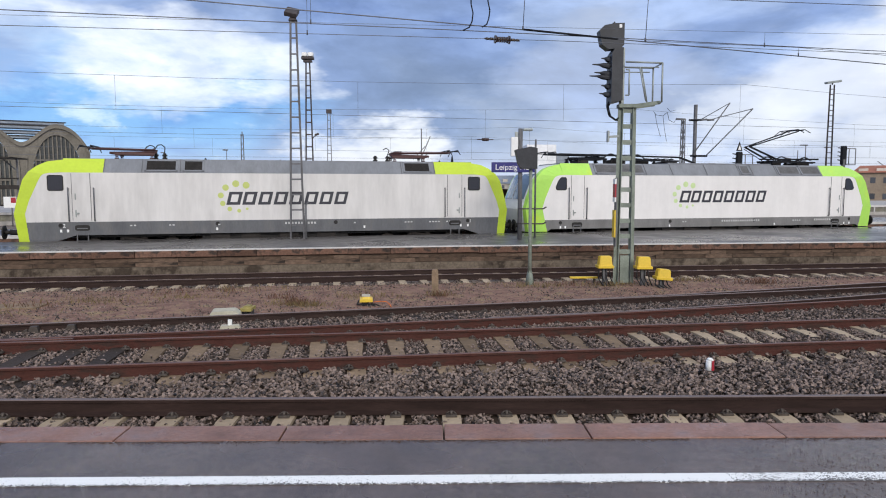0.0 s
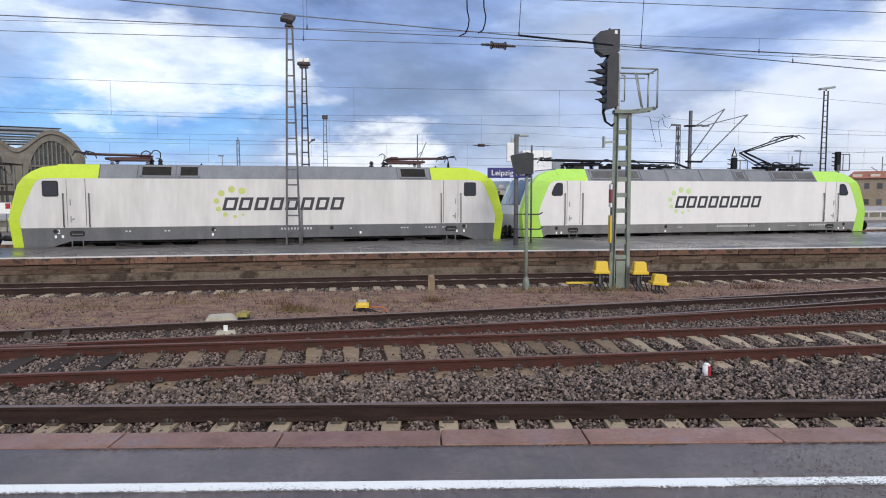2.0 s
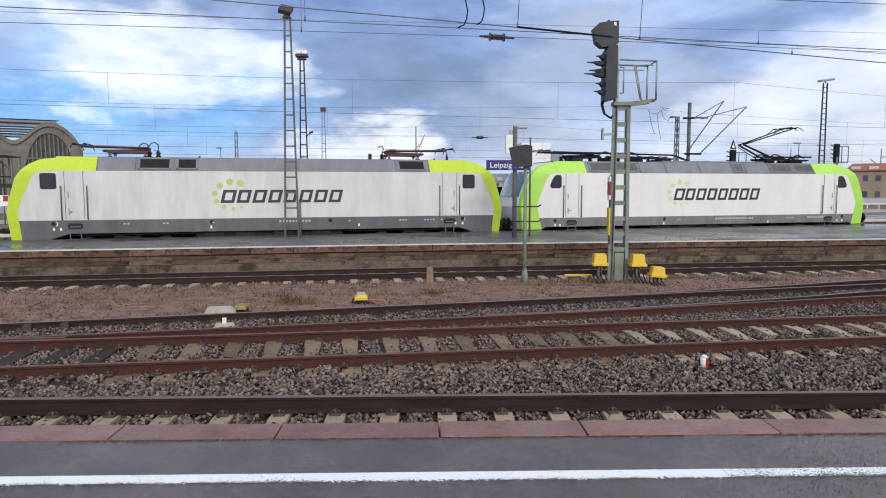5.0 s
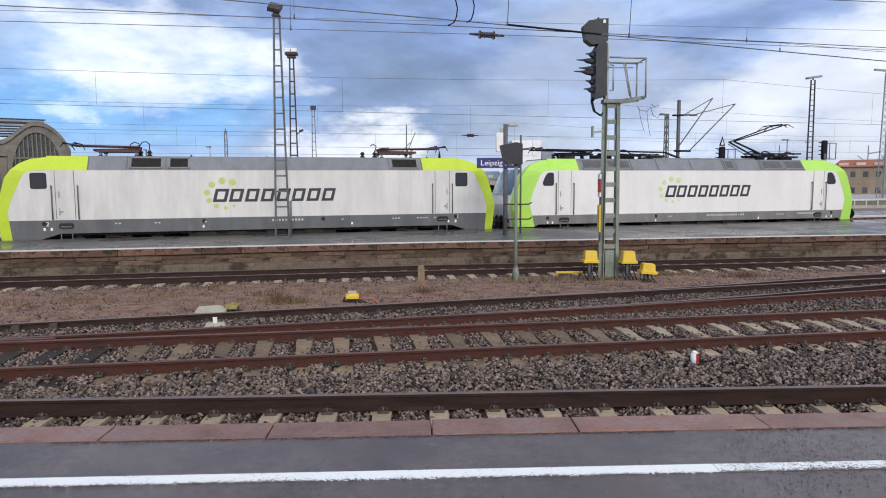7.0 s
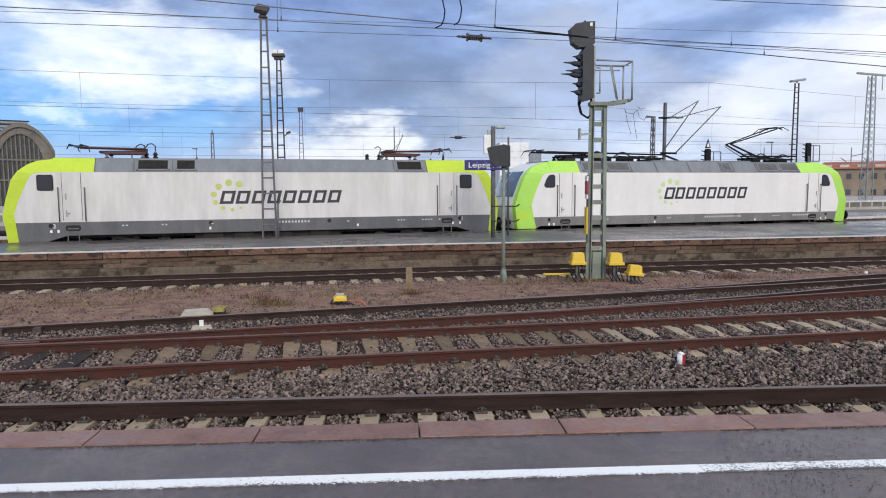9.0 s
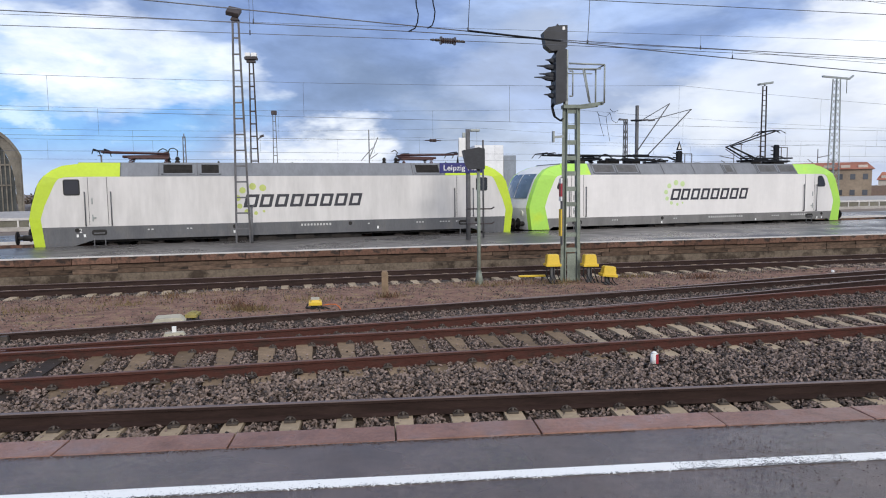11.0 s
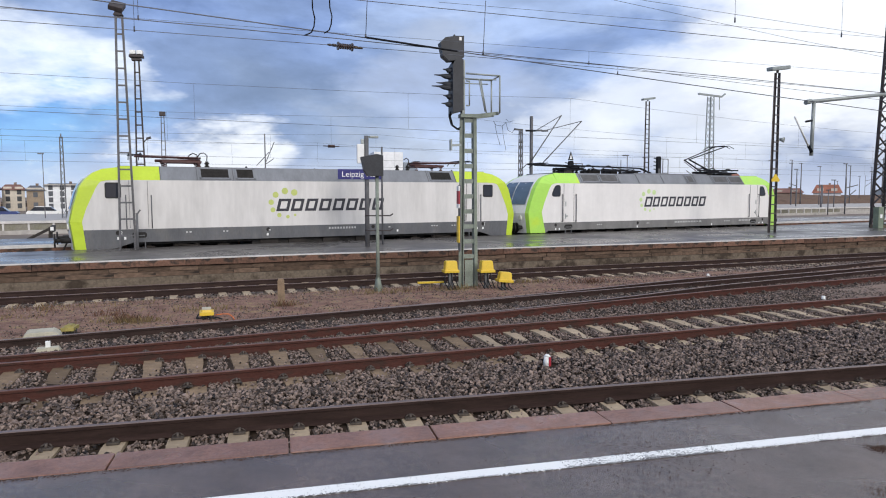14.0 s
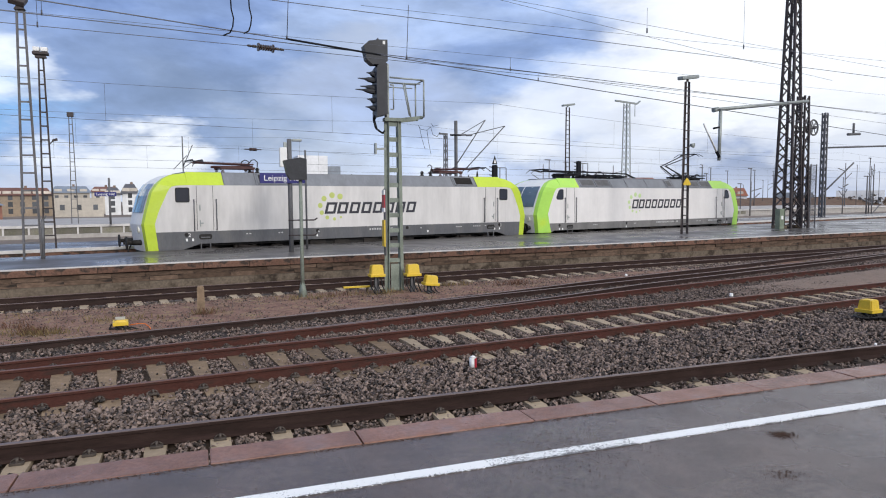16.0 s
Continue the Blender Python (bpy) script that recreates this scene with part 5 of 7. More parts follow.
# ---- masts, signals and lineside things ----
def ladder_mast(parent, h, w0, w1, depth, rung, mat, leg=0.055, first=0.5, plates=False):
    """Two channels leaning together, joined by flat battens."""
    for s in (-1, 1):
        bm = bm_new()
        for y in (-depth / 2, depth / 2):
            add_bar(bm, (s * (w0 / 2 - leg / 2), y, 0), (s * (w1 / 2 - leg / 2), y, h), leg, 0.02)
        add_bar(bm, (s * (w0 / 2 - 0.006), 0, 0), (s * (w1 / 2 - 0.006), 0, h), 0.012, depth)
        part("leg", bm, mat, parent)
    z = first
    while z < h - 0.05:
        w = w0 + (w1 - w0) * z / h
        bm = bm_new()
        hh = 0.12 if plates else 0.055
        add_box(bm, (-w / 2 + leg * 0.6, -depth / 2 - 0.006, z - hh / 2), (w / 2 - leg * 0.6, -depth / 2 + 0.010, z + hh / 2))
        part("rung", bm, mat, parent)
        z += rung


def lattice_mast(parent, h, w0, w1, panels, mat, bar=0.07):
    """Four corner angles with zigzag bracing on each face."""
    corner = lambda i, z: Vector((((-1, 1, 1, -1)[i]) * (w0 + (w1 - w0) * z / h) / 2, ((-1, -1, 1, 1)[i]) * (w0 + (w1 - w0) * z / h) / 2, z))
    for i in range(4):
        bm = bm_new()
        add_bar(bm, corner(i, 0), corner(i, h), bar, bar)
        part("corner_post", bm, mat, parent)
    for i in range(4):
        j = (i + 1) % 4
        for k in range(panels):
            za, zb = h * k / panels, h * (k + 1) / panels
            a, b = (i, j) if k % 2 else (j, i)
            bm = bm_new()
            add_bar(bm, corner(a, za), corner(b, zb), bar * 0.6, bar * 0.45)
            part("brace", bm, mat, parent)


def lamp_mast_double():
    # tall ladder mast on the middle platform, floodlight on top
    m = thing("lamp_mast", "tall grey ladder-type steel lamp mast with a floodlight", "lamp mast", (-4.92, 24.21, FAR_TOP))
    ladder_mast(m, 7.7, 0.50, 0.21, 0.07, 0.55, M["mast_light"], leg=0.045)
    bm = bm_new()
    add_box(bm, (-0.05, -0.06, 7.66), (0.05, 0.06, 7.86))
    add_prism(bm, [(-0.16, 7.70), (0.14, 7.70), (0.06, 7.84), (-0.08, 7.84)], -0.1, 0.1)
    part("bracket", bm, M["dark_steel"], m)
    bm = bm_new()
    vs = add_box(bm, (-0.27, -0.22, -0.08), (0.17, 0.22, 0.08), 0.03)
    o = part("floodlight", bm, M["dark_steel"], m, "dark square floodlight housing")
    o.matrix_basis = pose(0, 0, 7.98, 38, 12, 0)
    bm = bm_new()
    add_tube(bm, (0.32, -0.1, 0), (0.33, -0.1, 1.25), 0.04, seg=8)
    add_tube(bm, (0.33, -0.1, 1.2), (0.44, -0.1, 1.36), 0.025, seg=6)
    part("cable_pipe", bm, M["mast_grey"], m)
    m2 = thing("lamp_mast", "dark ladder-type steel lamp mast with a camera arm", "lamp mast", (-5.36, 29.25, FAR_TOP))
    ladder_mast(m2, 7.2, 0.42, 0.17, 0.06, 0.52, M["dark_steel"], leg=0.04)
    bm = bm_new()
    add_box(bm, (-0.18, -0.1, 7.2), (0.18, 0.1, 7.28), 0.01)
    add_box(bm, (-0.26, -0.16, 7.32), (0.26, 0.16, 7.42), 0.02)
    part("bracket", bm, M["dark_steel"], m2)
    for x in (-0.13, 0.13):
        bm = bm_new()
        add_box(bm, (x - 0.11, -0.14, 7.44), (x + 0.11, 0.14, 7.60), 0.03)
        part("lamp_head", bm, M["white"], m2, "pale lamp head")
    bm = bm_new()
    add_bar(bm, (0.12, 0, 3.95), (0.27, 0, 4.12), 0.035, 0.035)
    add_bar(bm, (0.25, 0, 4.12), (0.42, 0, 4.18), 0.06, 0.09)
    part("camera_arm", bm, M["dark_steel"], m2)
    m3 = thing("lamp_mast", "slim distant ladder-type lamp mast", "lamp mast", (-9.43, 61.4, FAR_TOP))
    ladder_mast(m3, 8.6, 0.50, 0.24, 0.06, 0.75, M["mast_grey"], leg=0.05)
    bm = bm_new()
    add_box(bm, (-0.24, -0.15, 8.6), (0.24, 0.15, 8.98), 0.05)
    part("lamp_head", bm, M["dark_steel"], m3)


lamp_mast_double()


def lamp_post(at, h, w0, w1, head, label, mat):
    m = thing("street_lamp", label, "platform lamp", at, group="platform lamps")
    ladder_mast(m, h, w0, w1, 0.10, 0.42, mat, leg=0.06)
    bm = bm_new()
    add_tube(bm, (0, 0, h), (0, 0, h + 0.12), 0.06, seg=8)
    part("bracket", bm, mat, m)
    bm = bm_new()
    add_box(bm, (-head / 2, -0.16, -0.08), (head / 2, 0.16, 0.10), 0.06)
    o = part("lamp_head", bm, M["galv"], m, "long pale fluorescent lamp head")
    o.matrix_basis = pose(0.06, 0, h + 0.2, 0, -9, 20)
    return m


lamp = lamp_post((22.88, 27.2, FAR_TOP), 7.5, 0.40, 0.26, 1.55, "dark ladder-type platform lamp with a long pale head", M["mast_brown"])
bm = bm_new()
add_prism(bm, [(-0.2, 2.42), (0.22, 2.42), (0.24, 2.5), (0.03, 2.78), (-0.02, 2.78), (-0.22, 2.5)], -0.12, -0.09)
part("yellow_box", bm, M["yellow"], lamp, "small yellow box")
bm = bm_new()
add_tube(bm, (0.15, 0, 4.3), (0.30, 0, 4.4), 0.025, seg=6)
add_tube(bm, (0.28, 0.05, 4.42), (0.40, -0.12, 4.38), 0.06, 0.13, seg=12)
part("loudspeaker", bm, M["galv"], lamp)
lamp_post((31.98, 53.97, FAR_TOP), 10.1, 0.55, 0.36, 1.6, "distant dark ladder-type platform lamp", M["dark_steel"])


def main_signal():
    s = thing("railway_signal", "tall colour-light signal on a grey-green channel mast with cage", "railway signal", (5.19, 18.05, -0.95))
    ladder_mast(s, 4.87, 0.46, 0.38, 0.12, 0.42, M["green_grey"], leg=0.115, first=0.95, plates=True)
    for a, b in ((0.1, 0.62), (0.62, 0.85)):
        bm = bm_new()
        add_box(bm, (-0.12, -0.105, a), (0.12, -0.085, b))
        part("base_plate", bm, M["green_grey"], s)
    bm = bm_new()
    add_box(bm, (-0.25, -0.14, 4.80), (0.22, 0.14, 4.90), 0.01)
    add_bar(bm, (0.1, -0.1, 4.84), (0.85, -0.1, 4.94), 0.05, 0.09)
    add_bar(bm, (0.1, 0.35, 4.84), (0.85, 0.35, 4.94), 0.05, 0.09)
    part("top_plate", bm, M["green_grey"], s)
    # signal screen with hooded lamps facing along the track
    bm = bm_new()
    add_prism(bm, [(-0.50, 4.90), (-0.20, 4.98), (-0.20, 6.34), (-0.32, 6.37), (-0.42, 6.33), (-0.50, 6.20)], -0.26, 0.26)
    head = part("signal_screen", bm, M["signal_grey"], s, "dark grey signal screen with hooded lamps")
    for z, l in ((6.10, 0.22), (5.94, 0.46), (5.73, 0.40), (5.64, 0.53), (5.39, 0.21), (5.18, 0.26)):
        bm = bm_new()
        n = 9
        arc = [math.pi * (1.25 * k / (n - 1) - 0.125) for k in range(n)]
        rings = [[bm.verts.new((x, r * math.cos(a), z - d + r * math.sin(a))) for a in arc] for x, r, d in ((-0.48, 0.115, 0.06), (-0.50 - 0.35 * l, 0.085, 0.04), (-0.50 - 0.6 * l, 0.035, 0.01), (-0.50 - l, 0.016, 0.0))]
        for ra, rb in zip(rings, rings[1:]):
            for k in range(n - 1):
                bm.faces.new((ra[k], ra[k + 1], rb[k + 1], rb[k]))
        bm.faces.new(rings[0])
        bm.faces.new(rings[-1])
        part("lamp_hood", bm, M["signal_grey"], head)
    bm = bm_new()
    add_prism(bm, [(-0.82, 6.80), (-0.68, 6.93), (-0.45, 6.97), (-0.43, 7.02), (-0.40, 6.98), (-0.16, 6.99), (-0.16, 6.42), (-0.26, 6.34), (-0.58, 6.31), (-0.75, 6.44)], -0.16, 0.16)
    part("indicator_box", bm, M["signal_grey"], s, "dark grey speed indicator box with hood")
    bm = bm_new()
    add_box(bm, (-0.30, -0.17, 6.86), (-0.23, -0.16, 6.95))
    part("marking_plate", bm, M["white"], s)
    bm = bm_new()
    add_box(bm, (-0.20, -0.12, 4.9), (-0.12, 0.12, 6.36), 0.02)
    part("back_rail", bm, M["galv"], s)
    # service cage
    bars = [((0.82, -0.3, 5.93), (0.82, -0.3, 4.92), 0.024)]
    for y in (-0.3, 0.45):
        bars += [((-0.15, y, 5.96), (0.82, y, 5.93), 0.024), ((-0.15, y, 5.82), (0.72, y, 5.82), 0.016)]
    bars += [((0.82, 0.45, 5.93), (0.82, 0.45, 4.92), 0.024)]
    bars += [(a, b, 0.02) for a, b in (((0.22, -0.3, 5.83), (0.40, -0.3, 4.95)), ((0.50, 0.45, 5.94), (0.68, 0.45, 4.95)), ((0.82, -0.3, 5.93), (0.82, 0.45, 5.93)), ((0.82, -0.3, 4.93), (0.82, 0.45, 4.93)), ((-0.05, -0.3, 5.76), (-0.05, -0.3, 5.10)), ((-0.14, -0.3, 5.76), (-0.05, -0.3, 5.76)), ((-0.14, -0.3, 5.10), (-0.05, -0.3, 5.10)))]
    cage = None
    for a, b, r in bars:
        bm = bm_new()
        add_tube(bm, a, b, r, seg=6)
        ob = part("cage_bar" if cage else "service_cage", bm, M["galv"], cage or s, "" if cage else "grey tubular service cage")
        cage = cage or ob
    bm = bm_new()
    pts = [(-0.44, 0, 5.05), (-0.55, 0, 4.85), (-0.48, 0, 4.6), (-0.30, 0, 4.48), (-0.22, 0, 4.55)]
    for p, q in zip(pts, pts[1:]):
        add_tube(bm, p, q, 0.022, seg=6)
        add_tube(bm, Vector(p) + Vector((0.06, 0.1, 0)), Vector(q) + Vector((0.06, 0.1, 0)), 0.022, seg=6)
    part("cable_loop", bm, M["black"], s)
    bm = bm_new()
    add_bar(bm, (-0.2, 0, 4.06), (-0.46, 0, 4.04), 0.05, 0.06)
    add_box(bm, (-0.52, -0.08, 3.9), (-0.48, 0.08, 4.2))
    part("side_plate", bm, M["galv"], s)
    # red-white and yellow mast plate on the left flank
    for z0, z1, m in ((2.78, 2.92, "white"), (2.42, 2.78, "red"), (2.30, 2.42, "white"), (1.34, 2.08, "yellow")):
        bm = bm_new()
        add_box(bm, (-0.31, -0.12, z0), (-0.27, 0.10, z1), 0.004)
        part("mast_plate", bm, M[m], s)
    bm = bm_new()
    add_box(bm, (-0.268, -0.10, 1.1), (-0.235, 0.08, 2.95))
    part("plate_back", bm, M["mast_grey"], s)


main_signal()


def shunt_pole():
    s = thing("signal_post", "slim grey-green post with a dark shunting signal box", "signal post", (2.60, 17.87, -0.93))
    bm = bm_new()
    add_tube(bm, (0, 0, 0), (0, 0, 3.3), 0.052, 0.045, seg=10)
    part("post", bm, M["green_grey"], s)
    bm = bm_new()
    add_tube(bm, (0, 0, 0), (0, 0, 0.45), 0.14, 0.055, seg=4)
    add_box(bm, (-0.24, -0.24, -0.05), (0.24, 0.24, 0.03), 0.01)
    part("foot", bm, M["green_grey"], s)
    bm = bm_new()
    add_prism(bm, [(-0.43, 3.66), (-0.02, 3.74), (0.15, 3.70), (0.15, 3.16), (-0.26, 3.16), (-0.35, 3.30)], -0.17, 0.17)
    part("signal_box", bm, M["signal_grey"], s, "dark trapezoid signal box")
    for z in (2.10, 1.70):
        bm = bm_new()
        add_tube(bm, (-0.08, 0, z), (0.34, -0.05, z), 0.018, seg=6)
        add_tube(bm, (0.34, -0.05, z), (0.42, -0.05, z + 0.05), 0.018, seg=6)
        add_tube(bm, (0.0, 0, z), (-0.33, 0.05, z), 0.016, seg=6)
        part("climbing_step", bm, M["dark_steel"], s)


shunt_pole()


def station_sign(at, k, label, rz=0.0):
    s = thing("station_sign", label, "station sign", at, rz)
    bm = bm_new()
    add_tube(bm, (0, 0, 0), (0, 0, 3.92 * k), 0.08, seg=10)
    part("post", bm, M["mast_grey"], s)
    bm = bm_new()
    add_box(bm, (-1.03, -0.14, 2.38 * k), (0.50, -0.09, 2.74 * k), 0.01)
    b = part("name_board", bm, M["sign_blue"], s, "dark blue name board with white letters")
    text_part("lettering", "Leipzig Hbf", 0.27, M["white"], b, pose(-0.26, -0.143, 2.555 * k, 90, 0, 0), 1.28)
    return s


sg = station_sign((3.08, 23.77, FAR_TOP), 1.0, "dark blue station name sign on a grey post")
bm = bm_new()
add_box(bm, (-0.34, -0.12, 2.95), (-0.09, 0.12, 3.62), 0.03)
part("loudspeaker", bm, M["white"], sg, "white box loudspeaker")
bm = bm_new()
add_box(bm, (-0.2, -0.08, 3.62), (-0.09, 0.06, 3.80), 0.02)
part("camera", bm, M["galv"], sg)
bm = bm_new()
add_bar(bm, (0, 0, 3.88), (0.12, 0, 3.88), 0.05, 0.04)
add_box(bm, (0.1, -0.1, 3.84), (0.42, 0.1, 3.92), 0.02)
part("lamp_head", bm, M["galv"], sg)
station_sign((-6.4, 57.6, FAR_TOP), 0.92, "distant blue station name sign")
pole = thing("pole", "thin grey pole on the platform", "pole", (3.75, 24.6, FAR_TOP))
bm = bm_new()
add_tube(bm, (0, 0, 0), (0, 0, 3.6), 0.035, seg=8)
part("post", bm, M["mast_grey"], pole)


def yellow_cabinet(at, w, h, stand, label, rz=0, tilt=0.0, mat="yellow"):
    c = thing("junction_box", label, "junction box", at, rz, group="lineside boxes")
    bm = bm_new()
    a, b = w / 2, w / 2 * 0.86
    vs = [bm.verts.new(p) for p in ((-a, -0.15, stand), (a, -0.15, stand), (a, 0.15, stand), (-a, 0.15, stand), (-b, -0.12, stand + h), (b, -0.12, stand + h), (b, 0.12, stand + h), (-b, 0.12, stand + h))]
    for idx in ((0, 1, 2, 3), (4, 5, 6, 7), (0, 1, 5, 4), (1, 2, 6, 5), (2, 3, 7, 6), (3, 0, 4, 7)):
        bm.faces.new([vs[i] for i in idx])
    bmesh.ops.bevel(bm, geom=list(bm.edges), offset=0.018, segments=2, affect="EDGES")
    add_box(bm, (-a - 0.03, -0.18, stand - 0.02), (a + 0.03, 0.18, stand + 0.05), 0.01)
    o = part("hood", bm, M[mat], c, "yellow plastic hood")
    o.matrix_basis = pose(0, 0, 0, 0, tilt, 0)
    if stand > 0.1:
        bm = bm_new()
        add_box(bm, (-0.06, -0.05, -0.05), (0.06, 0.05, stand), 0.008)
        part("stand", bm, M["mast_grey"], c)
        for k in range(4):
            bm = bm_new()
            pts = [(-0.16 + 0.09 * k, -0.02, stand), (-0.2 + 0.11 * k, -0.12, stand * 0.5), (-0.1 + 0.1 * k, -0.18, 0.08), (0.05 + 0.12 * k, -0.16, -0.02)]
            for p, q in zip(pts, pts[1:]):
                add_tube(bm, p, q, 0.016, seg=6)
            part("cable", bm, M["rubber"], c)
    return c


yellow_cabinet((4.60, 17.75, -0.93), 0.36, 0.30, 0.54, "yellow lineside junction box with black cables")
yellow_cabinet((5.57, 17.55, -0.93), 0.36, 0.30, 0.54, "yellow lineside junction box on a grey stand")
yellow_cabinet((5.95, 17.2, -0.93), 0.36, 0.25, 0.30, "tilted yellow lineside junction box", 0, 5)
yellow_cabinet((12.76, 9.6, -0.82), 0.30, 0.24, 0.20, "yellow lineside box with coiled cables on the ballast", 8)
b = yellow_cabinet((-1.47, 14.45, -0.86), 0.22, 0.09, 0.14, "low yellow trackside box with a pale lid", 6)
bm = bm_new()
add_box(bm, (-0.09, -0.11, 0.23), (0.09, 0.11, 0.26), 0.008)
part("lid", bm, M["cream"], b, "pale lid")
yellow_cabinet((-3.75, 13.4, -0.86), 0.16, 0.08, 0.14, "small dirty yellow box on dark legs", mat="yellow_dull")


def point_machine():
    c = thing("point_machine", "cream metal point-machine box with sloped lid beside the rails", "point machine", (-4.03, 12.80, -0.84), 13)
    bm = bm_new()
    add_prism(bm, [(-0.31, 0), (0.31, 0), (0.29, 0.14), (0.20, 0.22), (-0.22, 0.22), (-0.29, 0.12)], -0.22, 0.22)
    bmesh.ops.bevel(bm, geom=list(bm.edges), offset=0.015, segments=2, affect="EDGES")
    part("housing", bm, M["cream"], c)
    bm = bm_new()
    add_tube(bm, (0.0, -0.22, 0.06), (0.1, -1.2, 0.02), 0.02, seg=6)
    part("rod", bm, M["steel"], c)
    c = thing("switch_gear", "cream slide plate with a white reflector between rails", "switch gear", (-3.62, 11.76, -0.80), 12)
    bm = bm_new()
    add_prism(bm, [(-0.20, 0), (0.20, 0), (0.15, 0.09), (-0.15, 0.09)], -0.08, 0.08)
    part("plate", bm, M["cream"], c)
    bm = bm_new()
    add_box(bm, (-0.035, -0.03, 0.09), (0.035, 0.03, 0.19), 0.008)
    part("reflector", bm, M["white"], c)


point_machine()


def small_things():
    p = thing("concrete_post", "weathered concrete marker post leaning in the verge", "post", (0.04, 15.9, -0.90))
    bm = bm_new()
    add_prism(bm, [(-0.085, -0.05), (0.085, -0.05), (0.075, 0.62), (0.05, 0.68), (-0.06, 0.68), (-0.08, 0.62)], -0.08, 0.08)
    part("shaft", bm, M["concrete_dirty"], p)
    m = thing("fouling_marker", "short red and white fouling point marker in ballast", "track marker", (3.76, 8.86, -0.768), -8)
    bm = bm_new()
    add_tube(bm, (0, 0, -0.03), (0, 0, 0.15), 0.055, 0.05, seg=14)
    add_tube(bm, (0, 0, 0.15), (0, 0, 0.175), 0.05, 0.025, seg=14)
    part("cap", bm, M["white"], m)
    bm = bm_new()
    ring = [(0.061 * math.cos(radians(a)), 0.061 * math.sin(radians(a))) for a in range(-80, 101, 20)]
    lo, hi = [bm.verts.new((x, y, -0.02)) for x, y in ring], [bm.verts.new((x * 0.94, y * 0.94, 0.145)) for x, y in ring]
    for k in range(len(ring) - 1):
        bm.faces.new((lo[k], lo[k + 1], hi[k + 1], hi[k]))
    bm.faces.new(hi)
    bm.faces.new(lo)
    part("red_half", bm, M["red"], m, "red half of the marker")
    for x, y, z in ((12.65, 13.2, -0.86), (13.3, 18.55, -0.95), (9.73, 7.16, -0.60)):
        g = thing("track_peg", "small white track marker peg", "track marker", (x, y, z), group="white pegs")
        r = 0.05 if y > 8 else 0.02
        bm = bm_new()
        add_tube(bm, (0, 0, 0), (0, 0, 0.14 if y > 8 else 0.06), r, r * 0.8, seg=10)
        part("peg", bm, M["white"], g)
    # yellow cable tray and pale pipe before the far track
    c = thing("cable_tray", "long flat yellow cable tray on short feet", "cable tray", (4.2, 18.3, -0.93))
    bm = bm_new()
    add_box(bm, (-0.42, -0.05, 0.16), (0.34, 0.05, 0.21), 0.01)
    part("tray", bm, M["yellow"], c)
    for x in (-0.3, 0.0, 0.25):
        bm = bm_new()
        add_box(bm, (x - 0.02, -0.03, -0.03), (x + 0.02, 0.03, 0.17))
        part("foot", bm, M["steel"], c)
    bm = bm_new()
    for p0, p1 in (((0.3, -0.05, 0.12), (0.75, -0.1, 0.1)), ((0.75, -0.1, 0.1), (0.95, -0.12, 0.0)), ((0.95, -0.12, 0.0), (1.0, -0.12, -0.06))):
        add_tube(bm, p0, p1, 0.03, seg=8)
    part("pipe", bm, M["cream"], c, "pale pipe")
    # orange cable
    c = thing("orange_cable", "thin orange cable lying on the earth", "cable", (-1.3, 14.38, -0.83))
    bm = bm_new()
    pts = [(0.0, 0, 0.08), (0.15, -0.02, 0.10), (0.28, -0.06, 0.10), (0.36, -0.14, 0.05), (0.4, -0.22, 0.0)]
    for p0, p1 in zip(pts, pts[1:]):
        add_tube(bm, p0, p1, 0.010, seg=6)
    part("cable", bm, M["orange"], c)
    # coiled cables by the last yellow box
    c = thing("cable_coil", "black cables coiled on the ballast", "cable", (12.75, 9.35, -0.735))
    for k in range(4):
        bm = bm_new()
        n = 20
        r = 0.42 + 0.07 * k
        ring = [(r * math.cos(2 * math.pi * i / n), 0.45 * r * math.sin(2 * math.pi * i / n), 0.02 + 0.02 * k + 0.01 * math.sin(i)) for i in range(n)]
        for i in range(n):
            add_tube(bm, ring[i], ring[(i + 1) % n], 0.016, seg=5)
        part("loop", bm, M["rubber"], c)
    for x, y in ((-9.1, 14.2),):
        c = thing("concrete_slab", "grey concrete duct cover slab in the verge", "slab", (x, y, rail_z(y) - 0.16), 8)
        bm = bm_new()
        add_box(bm, (-0.7, -0.3, -0.1), (0.7, 0.3, 0.05), 0.02)
        part("slab", bm, M["concrete_dirty"], c)


small_things()


